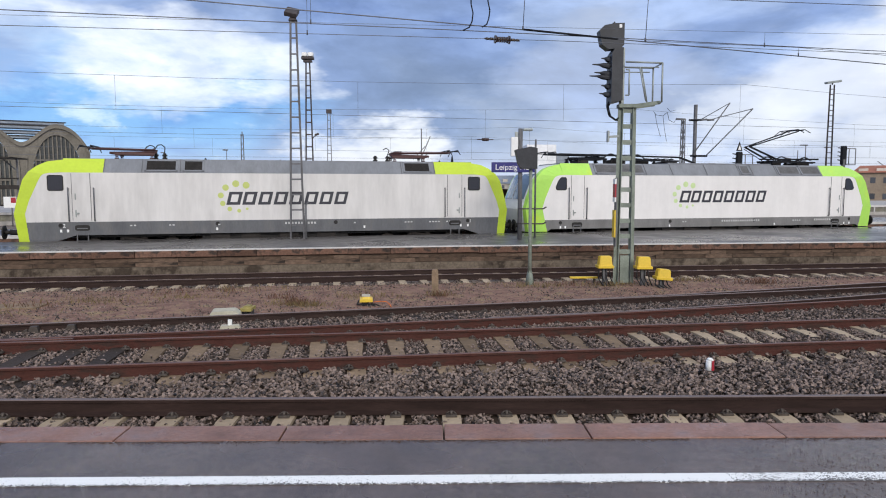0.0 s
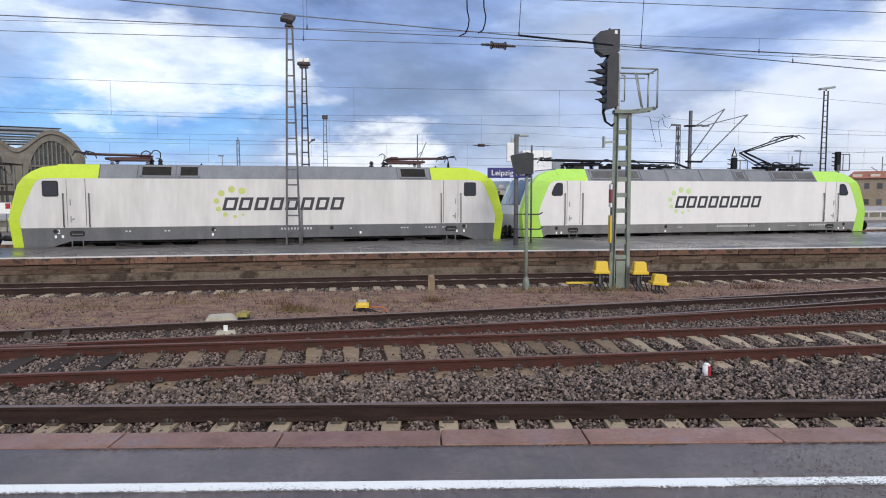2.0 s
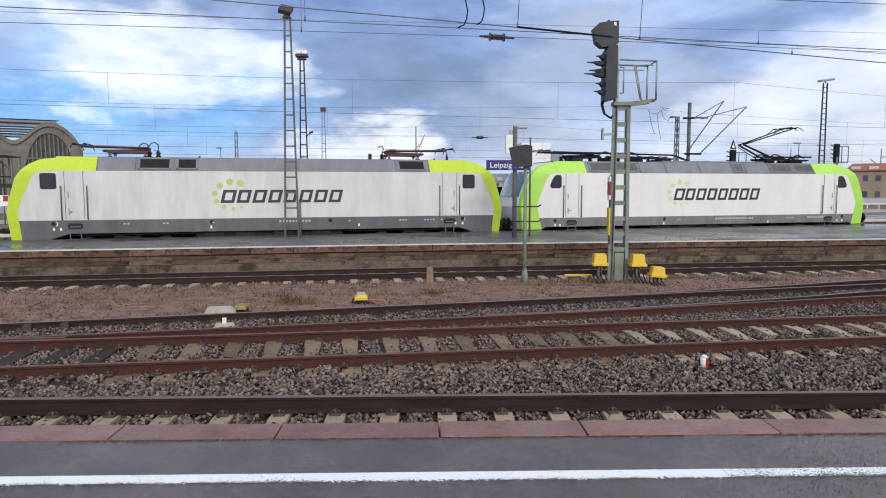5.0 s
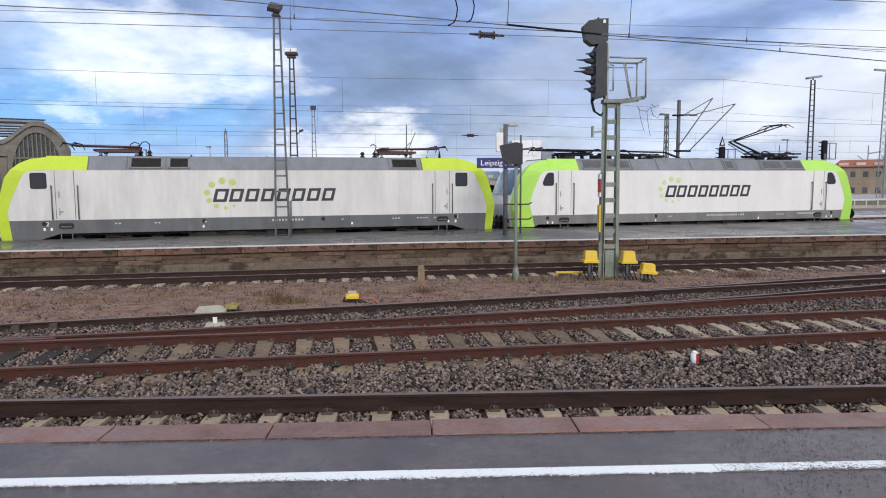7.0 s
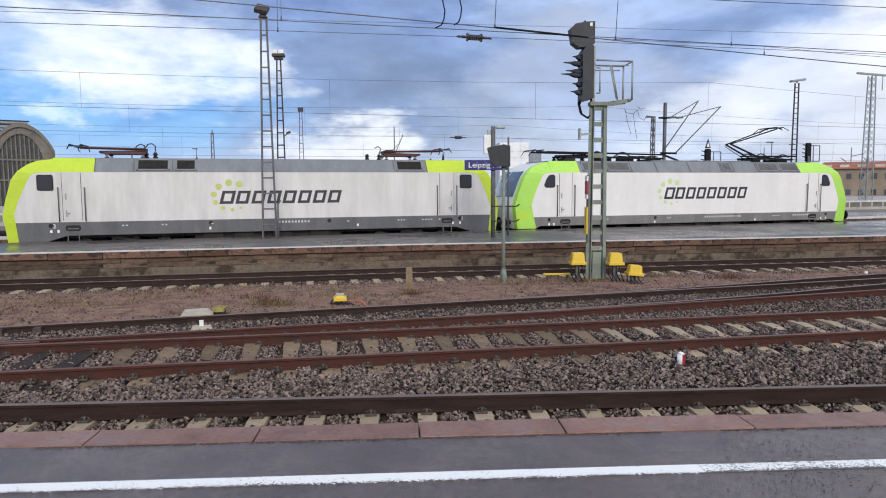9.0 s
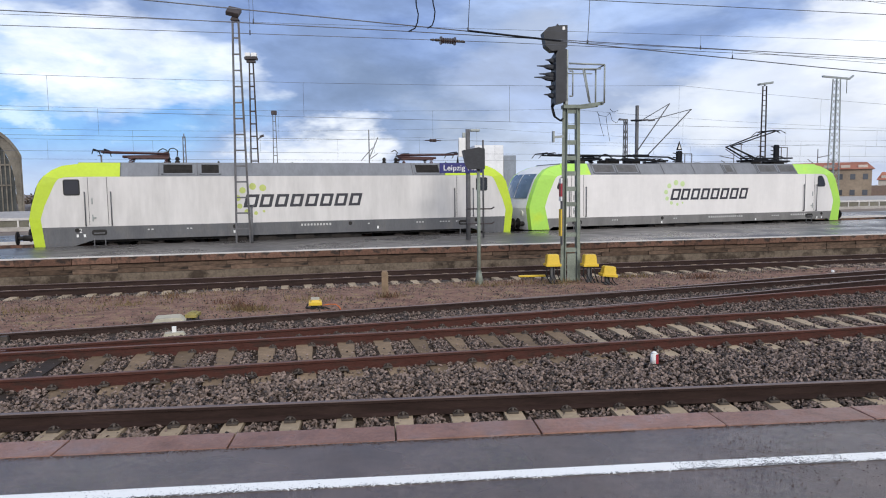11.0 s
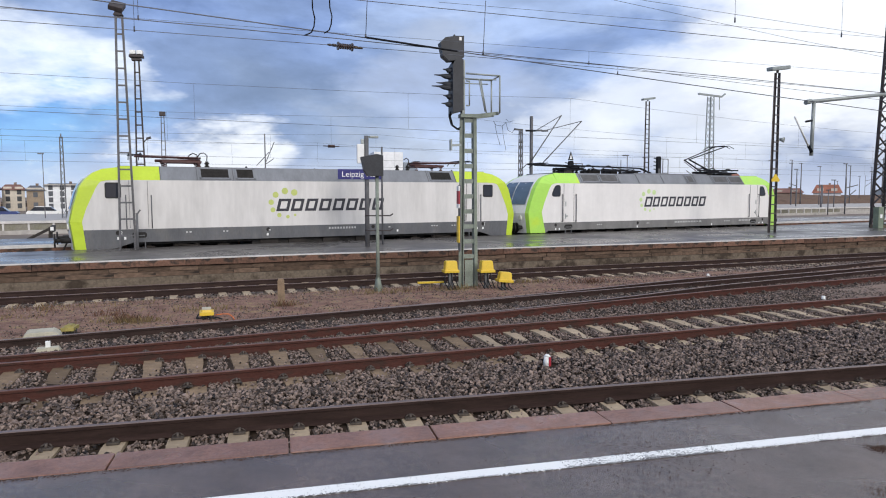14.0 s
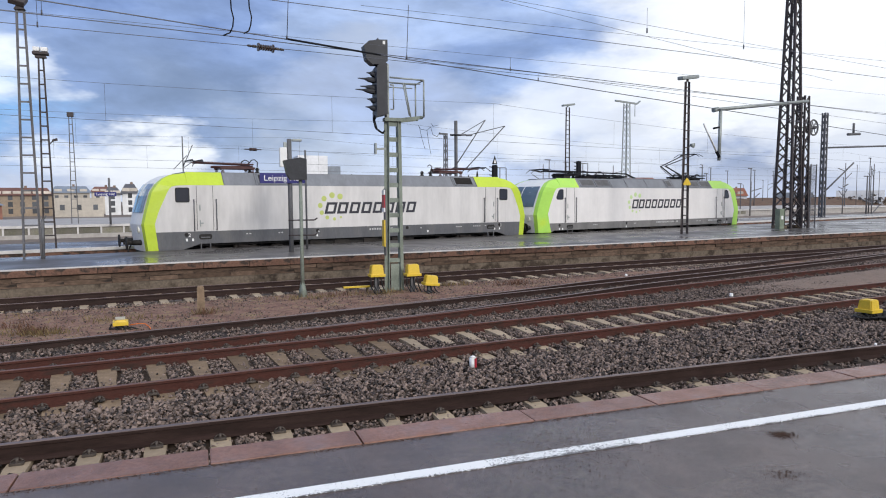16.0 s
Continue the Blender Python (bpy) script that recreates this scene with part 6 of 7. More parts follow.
def weeds():
    """Dry grass and small weeds on the verge, one joined object each."""
    for name, mat, label, spots in (
        ("dry_grass", M["dry_grass"], "tufts of dry yellow-brown grass on the verge", [(-2.7, 14.3, 60, 0.25), (-3.2, 14.6, 50, 0.3), (4.8, 17.6, 90, 0.5), (7.0, 18.6, 70, 0.4), (0.2, 15.8, 40, 0.2), (-4.6, 16.9, 60, 0.8), (-7.5, 14.9, 90, 0.7), (-9.8, 13.6, 90, 0.8), (-1.6, 15.6, 70, 0.5), (2.6, 17.4, 60, 0.5), (-5.8, 15.6, 60, 0.5)]),
        ("dry_stems", M["dry_stem"], "red-brown dry weed stems on the verge", [(-2.95, 14.5, 45, 0.16), (-3.5, 15.4, 22, 0.2), (-8.6, 14.2, 24, 0.3), (8.9, 17.9, 55, 0.3), (0.15, 15.7, 18, 0.2), (-5.2, 16.6, 16, 0.4), (-6.4, 16.2, 14, 0.3), (3.4, 17.6, 24, 0.4)]),
        ("green_grass", M["green_grass"], "thin green-brown grass on the verge", [(-6.5, 14.2, 420, 2.2), (-4.4, 14.3, 160, 1.2), (1.0, 15.6, 60, 0.7), (4.4, 17.3, 70, 0.8), (-1.0, 16.2, 90, 1.4)]),
    ):
        rng = random.Random(len(name))
        verts, faces = [], []

        def blade(x, y, h):
            k = len(verts)
            a = rng.uniform(0, 6.28)
            lx, ly = rng.uniform(-0.5, 0.5) * h, rng.uniform(-0.5, 0.5) * h
            z = rail_z(y) - 0.19
            w = 0.006 + 0.006 * rng.random()
            verts.extend([(x - w * math.cos(a), y - w * math.sin(a), z), (x + w * math.cos(a), y + w * math.sin(a), z), (x + lx * 0.5, y + ly * 0.5, z + h * 0.7), (x + lx, y + ly, z + h)])
            faces.extend([(k, k + 1, k + 2), (k, k + 2, k + 3)])

        for cx, cy, n, r in spots:
            for _ in range(n * 3):
                x, y = rng.gauss(cx, r), rng.gauss(cy, r * 0.35)
                if c2(x) + 0.5 < y < far_edge(x) - 2.6:
                    blade(x, y, rng.uniform(0.04, 0.2) if name == "dry_grass" else rng.uniform(0.06, 0.24) if name == "dry_stems" else rng.uniform(0.02, 0.08))
        for _ in range(900 if name == "dry_stems" else 4200):
            x = rng.uniform(-14, 10)
            lo, hi = c2(x) + 0.6, far_edge(x) - 2.6
            if hi > lo:
                blade(x, rng.uniform(lo, hi), rng.uniform(0.02, 0.07))
        tagged(mesh_from(name, verts, faces, mat), label, "grass", kind="stuff")


weeds()

# ---- overhead line ----
def wire(label, pts, r=0.009, name="contact_wire", dropper=None):
    w = thing(name, label, "overhead wire", group="overhead wires")
    bm = bm_new()
    sweep(bm, [(r * math.cos(1.2566 * k), r * math.sin(1.2566 * k)) for k in range(5)], pts)
    part("strand", bm, M["wire"], w)
    return w


def line_at(slope, y0, x, z):
    return (x, y0 + slope * x, z)


def overhead():
    # pair over the middle turnout tracks
    for zs, r, label in (
        ([(-30, 4.75), (-7.65, 4.86), (0.59, 4.94), (2.56, 4.95), (12, 5.0), (50, 5.1)], 0.0095, "contact wire over the turnout tracks"),
        ([(-30, 4.2), (-7.66, 4.59), (-3.1, 4.70), (2.56, 4.83), (12, 4.95), (50, 5.3)], 0.0065, "thin overhead wire over the turnout tracks"),
        ([(-30, 6.0), (-4.6, 5.22), (1.9, 5.02), (4.63, 4.91), (10.93, 4.69), (40, 3.8)], 0.012, "slack overhead wire leading to a steady arm"),
        ([(4.62, 4.93), (8.48, 4.97), (10.91, 4.90), (40, 4.5)], 0.006, "thin branching overhead contact wire"),
        ([(-20, 4.4), (-1.71, 4.95), (2.56, 5.10), (10.88, 5.38), (40, 6.2)], 0.004, "thin auxiliary overhead wire"),
    ):
        wire(label, [line_at(0.218, 13.9, x, z) for x, z in zs], r)
    for zs, r, label in (([(-40, 4.5), (2.5, 4.59), (9.75, 4.61), (60, 4.65)], 0.006, "contact wire over the rusty track"), ([(2.5, 4.68), (5.8, 4.75), (9.7, 4.85), (60, 6.2)], 0.0032, "thin catenary wire over the rusty track"), ([(-10, 5.5), (5.2, 5.11), (9.7, 4.99), (60, 3.9)], 0.0036, "slanting catenary wire over the rusty track"), ([(5.0, 5.08), (9.56, 4.71), (14, 4.4)], 0.0036, "slanting catenary wire over the rusty track")):
        wire(label, [line_at(0.122, 9.96, x, z) for x, z in zs], r)
    # long spans over the engines' track and the tracks behind
    for off, zc, zm, r in ((1.49, LOCO_RAIL_Z + 5.52, LOCO_RAIL_Z + 6.75, 0.0085), (12.5, LOCO_RAIL_Z + 5.5, LOCO_RAIL_Z + 6.9, 0.009), (28.0, LOCO_RAIL_Z + 5.6, LOCO_RAIL_Z + 7.1, 0.011), (45.0, LOCO_RAIL_Z + 5.8, LOCO_RAIL_Z + 7.6, 0.013)):
        wire("level contact wire over a far track", [by_loco(s, off, zc) for s in (-70, 0, 60, 140)], r)
        pts = [by_loco(s, off, zm + 0.7 * ((((s + 30) % 60) - 30) / 30) ** 2) for s in range(-66, 144, 6)]
        w = wire("sagging carrier wire with droppers over a far track", pts, r * 0.8, "carrier_wire")
        for s in range(-60, 140, 9):
            zt = zm + 0.7 * ((((s + 30) % 60) - 30) / 30) ** 2
            bm = bm_new()
            add_tube(bm, by_loco(s, off, zc), by_loco(s, off, zt), r * 0.6, seg=4, caps=False)
            part("dropper", bm, M["wire"], w)
    # insulator string in the lower front wire
    ins = thing("insulator", "brown ribbed porcelain insulator hanging in the wire", "insulator", line_at(0.218, 13.9, 1.44, 4.80), math.degrees(math.atan(0.218)))
    bm = bm_new()
    add_tube(bm, (-0.38, 0, 0.0), (0.38, 0, -0.01), 0.018, seg=8)
    part("rod", bm, M["steel"], ins)
    for k in range(7):
        bm = bm_new()
        x = -0.15 + 0.05 * k
        add_tube(bm, (x - 0.012, 0, -0.005), (x + 0.012, 0, -0.005), 0.085 if k in (0, 6) else 0.06, seg=14)
        part("rib", bm, M["brown_ins"], ins)
    for s in (-1, 1):
        bm = bm_new()
        add_tube(bm, (s * 0.2, 0, 0), (s * 0.27, 0, 0), 0.03, seg=8)
        add_tube(bm, (s * 0.30, 0, 0), (s * 0.35, 0, 0), 0.025, seg=8)
        part("clamp", bm, M["steel"], ins)
    for x, off, z in ((11, 12.5, LOCO_RAIL_Z + 5.5),):
        i2 = thing("insulator", "small dark insulator in a far wire", "insulator", by_loco(x + 10, off, z), TURN)
        bm = bm_new()
        add_tube(bm, (-0.5, 0, 0), (0.5, 0, 0), 0.03, seg=6)
        add_tube(bm, (-0.2, 0, 0), (0.2, 0, 0), 0.09, seg=8)
        part("rod", bm, M["brown_ins"], i2)
    # thick steady arm and its hangers
    arm = thing("steady_arm", "dark steady arm tube hanging in the overhead line", "steady arm")
    bm = bm_new()
    add_tube(bm, line_at(0.218, 13.87, 1.88, 5.02), line_at(0.218, 13.87, 3.99, 4.93), 0.022, seg=8)
    part("tube", bm, M["black"], arm)
    for x, z0, z1 in ((1.87, 5.02, 6.1), (4.62, 4.92, 6.1)):
        bm = bm_new()
        add_tube(bm, line_at(0.218, 13.8, x, z0), line_at(0.218, 13.8, x + 0.06, z1), 0.008, seg=5)
        add_tube(bm, line_at(0.218, 13.8, x, z0 - 0.03), line_at(0.218, 13.8, x, z0 + 0.05), 0.02, seg=6)
        part("hanger", bm, M["wire"], arm)
    for x, dx in ((0.80, -0.18), (1.15, -0.14)):
        c = thing("jumper_cable", "curved black jumper cable hanging from the wire", "overhead wire", line_at(0.218, 13.85, x, 4.94 if x < 1 else 5.02))
        bm = bm_new()
        pts = [(dx, 0, 0.0), (dx * 0.3, 0, 0.06), (0, 0, 0.18), (0.02, 0, 0.34), (-0.02, 0, 0.52), (-0.03, 0, 0.9)]
        for p, q in zip(pts, pts[1:]):
            add_tube(bm, p, q, 0.013, seg=6)
        part("cable", bm, M["black"], c)
    # thin droppers of the front group
    for y0, slope, x, z0, z1 in ((13.9, 0.218, -2.45, 4.71, 5.6), (13.9, 0.218, -2.38, 4.92, 5.7), (13.9, 0.218, 8.5, 4.78, 4.98), (13.9, 0.218, 7.6, 4.96, 5.28), (9.96, 0.122, 8.3, 4.9, 5.35), (9.96, 0.122, 4.0, 5.0, 6.0), (9.96, 0.122, 11.0, 4.85, 5.9)):
        d = thing("dropper", "thin dropper wire of the overhead line", "overhead wire", group="droppers")
        bm = bm_new()
        add_tube(bm, line_at(slope, y0, x, z0), line_at(slope, y0, x, z1), 0.004, seg=4)
        add_tube(bm, line_at(slope, y0, x, z0 - 0.02), line_at(slope, y0, x, z0 + 0.07), 0.014, seg=6)
        part("strand", bm, M["wire"], d)


overhead()


def tower():
    tw = thing("lattice_tower", "tall dark lattice steel overhead-line tower on the platform", "lattice tower", (32.2, 29.6, FAR_TOP), 12)
    lattice_mast(tw, 15.0, 1.06, 0.38, 24, M["dark_steel"], 0.12)
    bm = bm_new()
    for x in (-0.62, 0.62):
        add_box(bm, (x - 0.3, -0.35, -0.02), (x + 0.35, 0.35, 0.18), 0.03)
    part("footing", bm, M["ledge"], tw, "concrete footings")
    bm = bm_new()
    add_tube(bm, (0.9, -0.5, 7.3), (-7.05, -0.3, 6.33), 0.09, seg=10)
    add_tube(bm, (-7.05, -0.3, 6.35), (-7.4, -0.3, 6.27), 0.12, seg=10)
    part("cross_arm", bm, M["galv"], tw, "grey tubular cross arm")
    bm = bm_new()
    add_tube(bm, (-6.80, -0.3, 6.40), (-6.85, -0.3, 3.72), 0.09, seg=10)
    part("drop_tube", bm, M["galv"], tw)
    bm = bm_new()
    add_tube(bm, (-6.85, -0.3, 3.80), (-7.20, -0.4, 4.15), 0.04, seg=8)
    for k in range(5):
        add_tube(bm, (-6.95 - 0.06 * k, -0.4, 3.90 + 0.06 * k), (-6.98 - 0.06 * k, -0.4, 3.93 + 0.06 * k), 0.075, seg=10)
    part("strut_insulator", bm, M["black"], tw)
    bm = bm_new()
    add_tube(bm, (-7.2, -0.4, 4.15), (-8.55, -0.6, 5.5), 0.045, seg=8)
    part("white_rod", bm, M["white"], tw, "white steady rod")
    bm = bm_new()
    add_tube(bm, (-6.8, -0.3, 5.45), (-7.35, -0.3, 5.35), 0.05, seg=8)
    part("side_insulator", bm, M["black"], tw)
    for dx, r in ((1.15, 0.34), (1.75, 0.44)):
        bm = bm_new()
        n = 20
        for k in range(n):
            a, b = 2 * math.pi * k / n, 2 * math.pi * (k + 1) / n
            add_tube(bm, (dx + r * math.cos(a), -0.4, 5.85 + r * math.sin(a)), (dx + r * math.cos(b), -0.4, 5.85 + r * math.sin(b)), 0.05, seg=5)
        for k in range(6):
            a = 2 * math.pi * k / 6
            add_tube(bm, (dx, -0.4, 5.85), (dx + r * math.cos(a), -0.4, 5.85 + r * math.sin(a)), 0.025, seg=5)
        add_tube(bm, (dx, -0.55, 5.85), (dx, -0.25, 5.85), 0.09, seg=8)
        part("tension_wheel", bm, M["mast_grey"], tw, "grey spoked tension wheel")
    bm = bm_new()
    add_bar(bm, (0.6, -0.4, 4.6), (1.6, -0.4, 5.7), 0.08, 0.08)
    add_bar(bm, (0.6, -0.4, 5.8), (1.6, -0.4, 5.85), 0.08, 0.08)
    part("wheel_bracket", bm, M["mast_grey"], tw)
    for k in range(12):
        bm = bm_new()
        add_tube(bm, (1.55, -0.3, 0.5 + 0.26 * k), (1.55, -0.3, 0.745 + 0.26 * k), 0.15, seg=12)
        part("counterweight", bm, M["mast_light"], tw, "round grey counterweight")
    bm = bm_new()
    add_tube(bm, (1.55, -0.3, 0.4), (1.55, -0.3, 5.5), 0.02, seg=5)
    part("weight_rod", bm, M["mast_grey"], tw)
    # wire guard round the weights
    bm = bm_new()
    for x in (1.25, 1.85):
        for y in (-0.6, 0.0):
            add_bar(bm, (x, y, 0), (x, y, 3.7), 0.05, 0.05)
    for z in (0.1, 1.0, 1.9, 2.8, 3.65):
        for y in (-0.6, 0.0):
            add_bar(bm, (1.25, y, z), (1.85, y, z), 0.04, 0.04)
    for k in range(1, 6):
        add_tube(bm, (1.25 + 0.1 * k, -0.6, 0.1), (1.25 + 0.1 * k, -0.6, 3.65), 0.012, seg=4)
    part("weight_guard", bm, M["mast_light"], tw, "pale wire guard round the counterweights")
    tw2 = thing("lattice_mast", "narrow dark lattice mast beside the tower", "lattice mast", (33.05, 29.5, FAR_TOP), 12)
    lattice_mast(tw2, 7.6, 0.62, 0.42, 14, M["dark_steel"], 0.09)
    cab = thing("cabinet", "small green lineside cabinet at the tower's foot", "cabinet", (30.95, 28.95, FAR_TOP), 12)
    bm = bm_new()
    add_box(bm, (-0.22, -0.15, 0), (0.22, 0.15, 1.15), 0.03)
    part("body", bm, M["green_paint"], cab)
    bm = bm_new()
    add_box(bm, (-0.1, -0.165, 0.55), (0.08, -0.15, 0.75))
    part("plate", bm, M["white"], cab)


tower()


def far_masts():
    # lattice mast with a crosshead
    m = thing("lattice_mast", "pale lattice mast with a flat crosshead", "lattice mast", (53.75, 75.7, -1.0), TURN)
    lattice_mast(m, 15.2, 0.95, 0.55, 20, M["galv"], 0.085)
    bm = bm_new()
    add_bar(bm, (-2.2, 0, 15.4), (2.0, 0, 15.3), 0.25, 0.2)
    add_bar(bm, (2.0, 0, 15.3), (2.6, 0, 15.7), 0.2, 0.15)
    add_tube(bm, (1.6, 0, 15.3), (1.6, 0, 13.6), 0.05, seg=6)
    part("crosshead", bm, M["galv"], m)
    # concrete mast with two cantilevers
    for base, h, flip, label in ((by_loco(33.7, 10.2, FAR_TOP), 6.9, 1, "grey mast with two slanting cantilever struts"),):
        m = thing("catenary_mast", label, "catenary mast", base, TURN, group="catenary masts")
        bm = bm_new()
        add_bar(bm, (0, 0, 0), (0, 0, h), 0.15, 0.16)
        part("post", bm, M["mast_grey"], m)
        for k, (dx, dz) in enumerate(((1.95, 0.2), (3.6, -0.1))):
            bm = bm_new()
            x0 = 0.0 if k == 0 else 1.0
            add_tube(bm, (-0.3 if k == 0 else 0.66, -0.2, h - 3.1), (dx, -0.6, h + dz - 0.1), 0.038, seg=8)
            add_tube(bm, (0.3 + 0.6 * k, -0.1, h - 0.9), (dx, -0.6, h + dz - 0.1), 0.025, seg=6)
            add_tube(bm, (0.2 + 0.5 * k, -0.15, h - 0.92), (0.6 + 0.5 * k, -0.3, h - 0.9), 0.06, seg=8)
            part("cantilever", bm, M["mast_grey"], m)
        bm = bm_new()
        add_tube(bm, (-0.4, -0.2, h - 3.1), (0.75, -0.2, h - 3.1), 0.06, seg=8)
        add_tube(bm, (-0.5, -0.1, h - 0.95), (0.3, -0.1, h - 0.92), 0.06, seg=8)
        part("cross_bar", bm, M["black"], m)
    # plain distant posts and lamps over the yard
    rng = random.Random(4)
    spots = [(-17.9, 63.5, 6.8, 0.22), (-19.3, 63.2, 5.3, 0.12), (-1.0, 57.3, 6.8, 0.2), (19.3, 51.9, 7.0, 0.3), (39, 70, 6.2, 0.2), (56, 95, 7.5, 0.3), (60, 110, 8, 0.3), (75, 90, 7, 0.3), (82, 120, 8.5, 0.35), (66, 60, 6.6, 0.25), (92, 105, 8, 0.35), (104, 95, 8, 0.35), (98, 75, 7.6, 0.3), (118, 110, 9, 0.4), (112, 80, 8, 0.3), (-31.4, 79, 5.9, 0.4)]
    for _ in range(30):
        az, d = radians(rng.uniform(41, 54)), rng.uniform(95, 230)
        spots.append((d * math.sin(az), d * math.cos(az), rng.uniform(0.02, 0.055) * d, rng.uniform(0.22, 0.42)))
    for x, y, h, w in spots:
        m = thing("yard_mast", "thin distant grey mast in the railway yard", "mast", (x, y, -1.0), rng.uniform(0, 30), group="yard masts")
        if (x, y) in ((-17.9, 63.5), (19.3, 51.9)):
            lattice_mast(m, h + 1, 0.34, 0.2, 14, M["mast_grey"], 0.05)
        else:
            bm = bm_new()
            add_tube(bm, (0, 0, 0), (0, 0, h + 1), w * 0.32, w * 0.22, seg=8)
            part("post", bm, M["mast_light"] if y > 60 else M["mast_grey"], m)
        bm = bm_new()
        if (x, y) == (-17.9, 63.5):
            add_tube(bm, (0, 0, h + 0.9), (0, 0, h + 1.25), 0.05, seg=6)
        elif (x, y) == (-1.0, 57.3):
            # bare mast with two crossed arms
            add_bar(bm, (0, 0, h - 1.4), (0.75, 0, h + 0.35), 0.07, 0.07)
            add_bar(bm, (-0.7, 0, h - 1.6), (0.3, 0, h - 0.5), 0.06, 0.06)
            add_bar(bm, (0, 0, h - 1.5), (0.7, 0, h - 1.0), 0.06, 0.06)
        elif x < -15:
            add_box(bm, (-0.35, -0.1, h + 0.98), (0.12, 0.1, h + 1.08), 0.03)
        elif y > 60 and rng.random() < 0.4:
            add_bar(bm, (0, 0, h - 0.6), (2.6 * rng.choice((-1, 1)), 0, h - 0.1), 0.12, 0.12)
            add_bar(bm, (0, 0, h - 2.2), (2.2 * rng.choice((-1, 1)), 0, h - 0.9), 0.1, 0.1)
        else:
            add_box(bm, (-0.6, -0.12, h + 0.98), (0.15, 0.12, h + 1.1), 0.03)
        part("arm", bm, M["mast_grey"], m)
    # mast with long side boom at the yard's edge
    m = thing("catenary_mast", "pale lattice mast with a long horizontal boom", "catenary mast", (53.0, 45.0, -0.2), 5, group="catenary masts")
    lattice_mast(m, 9.4, 0.34, 0.30, 16, M["mast_grey"], 0.1)
    bm = bm_new()
    add_tube(bm, (0, 0, 6.3), (14, -1, 6.9), 0.08, seg=8)
    add_tube(bm, (0.3, 0, 2.4), (3.6, -0.4, 5.0), 0.07, seg=8)
    add_tube(bm, (3.4, -0.4, 8.6), (3.4, -0.4, 7.6), 0.1, seg=8)
    add_tube(bm, (2.6, -0.4, 7.55), (4.3, -0.4, 7.65), 0.12, seg=8)
    part("boom", bm, M["mast_grey"], m)
    # small far signals with striped screens
    for base, h in ((by_loco(39.9, 14, FAR_TOP), 3.35), (by_loco(50.2, 15.5, FAR_TOP), 4.0)):
        s = thing("railway_signal", "dark distant colour-light signal with a cage", "railway signal", base, TURN, group="far signals")
        bm = bm_new()
        add_bar(bm, (0, 0, 0), (0, 0, h), 0.22, 0.2)
        part("post", bm, M["mast_grey"], s)
        bm = bm_new()
        add_prism(bm, [(-0.2, h - 0.4), (0.2, h - 0.4), (0.2, h + 0.9), (0.14, h + 1.0), (-0.14, h + 1.0), (-0.2, h + 0.9)], -0.1, 0.1)
        for k in range(4):
            add_bar(bm, (-0.18, 0, h - 0.1 + 0.3 * k), (-0.5, 0, h - 0.04 + 0.3 * k), 0.12, 0.05)
        part("signal_screen", bm, M["black"], s)
        if h < 3.5:
            bm = bm_new()
            add_prism(bm, [(-0.24, h + 1.05), (0.24, h + 1.05), (0.0, h + 1.7)], -0.02, 0.02)
            tri = part("triangle_plate", bm, M["black"], s, "black-edged white triangle plate")
            bm = bm_new()
            add_prism(bm, [(-0.12, h + 1.13), (0.12, h + 1.13), (0.0, h + 1.48)], -0.03, -0.021)
            part("triangle_face", bm, M["white"], tri)
        cage = None
        for p0, p1 in (((1.1, 0, h + 0.8), (1.1, 0, h - 0.4)), ((0.0, 0, h + 0.8), (1.1, 0, h + 0.8)), ((0.0, 0, h - 0.4), (1.1, 0, h - 0.4)), ((0.5, 0, h + 0.8), (0.5, 0, h - 0.4))):
            bm = bm_new()
            add_tube(bm, p0, p1, 0.035, seg=5)
            ob = part("cage_bar" if cage else "service_cage", bm, M["mast_grey"], cage or s)
            cage = cage or ob


far_masts()


def loose_wires():
    """Bent wire ends that hang over the far track."""
    at = by_loco(33.1, 12.45, LOCO_RAIL_Z + 6.5)
    c = thing("jumper_cable", "tangled thin jumper wires in the overhead line", "overhead wire", at, TURN)
    for pts in (((-0.9, 1.0), (-0.7, 0.75), (-0.2, 0.7), (0.1, 0.95), (0.25, 0.45), (0.6, 0.3), (0.8, 0.6), (1.2, 0.55)), ((-0.8, 0.9), (-0.6, 0.1), (-0.35, -0.6)), ((-0.2, 0.7), (-0.1, 0.0), (0.1, -0.9)), ((0.1, 1.2), (0.3, 1.0), (0.7, 1.1))):
        bm = bm_new()
        for p, q in zip(pts, pts[1:]):
            add_tube(bm, (p[0], 0, p[1]), (q[0], 0, q[1]), 0.014, seg=5)
        part("cable", bm, M["black"], c)


loose_wires()


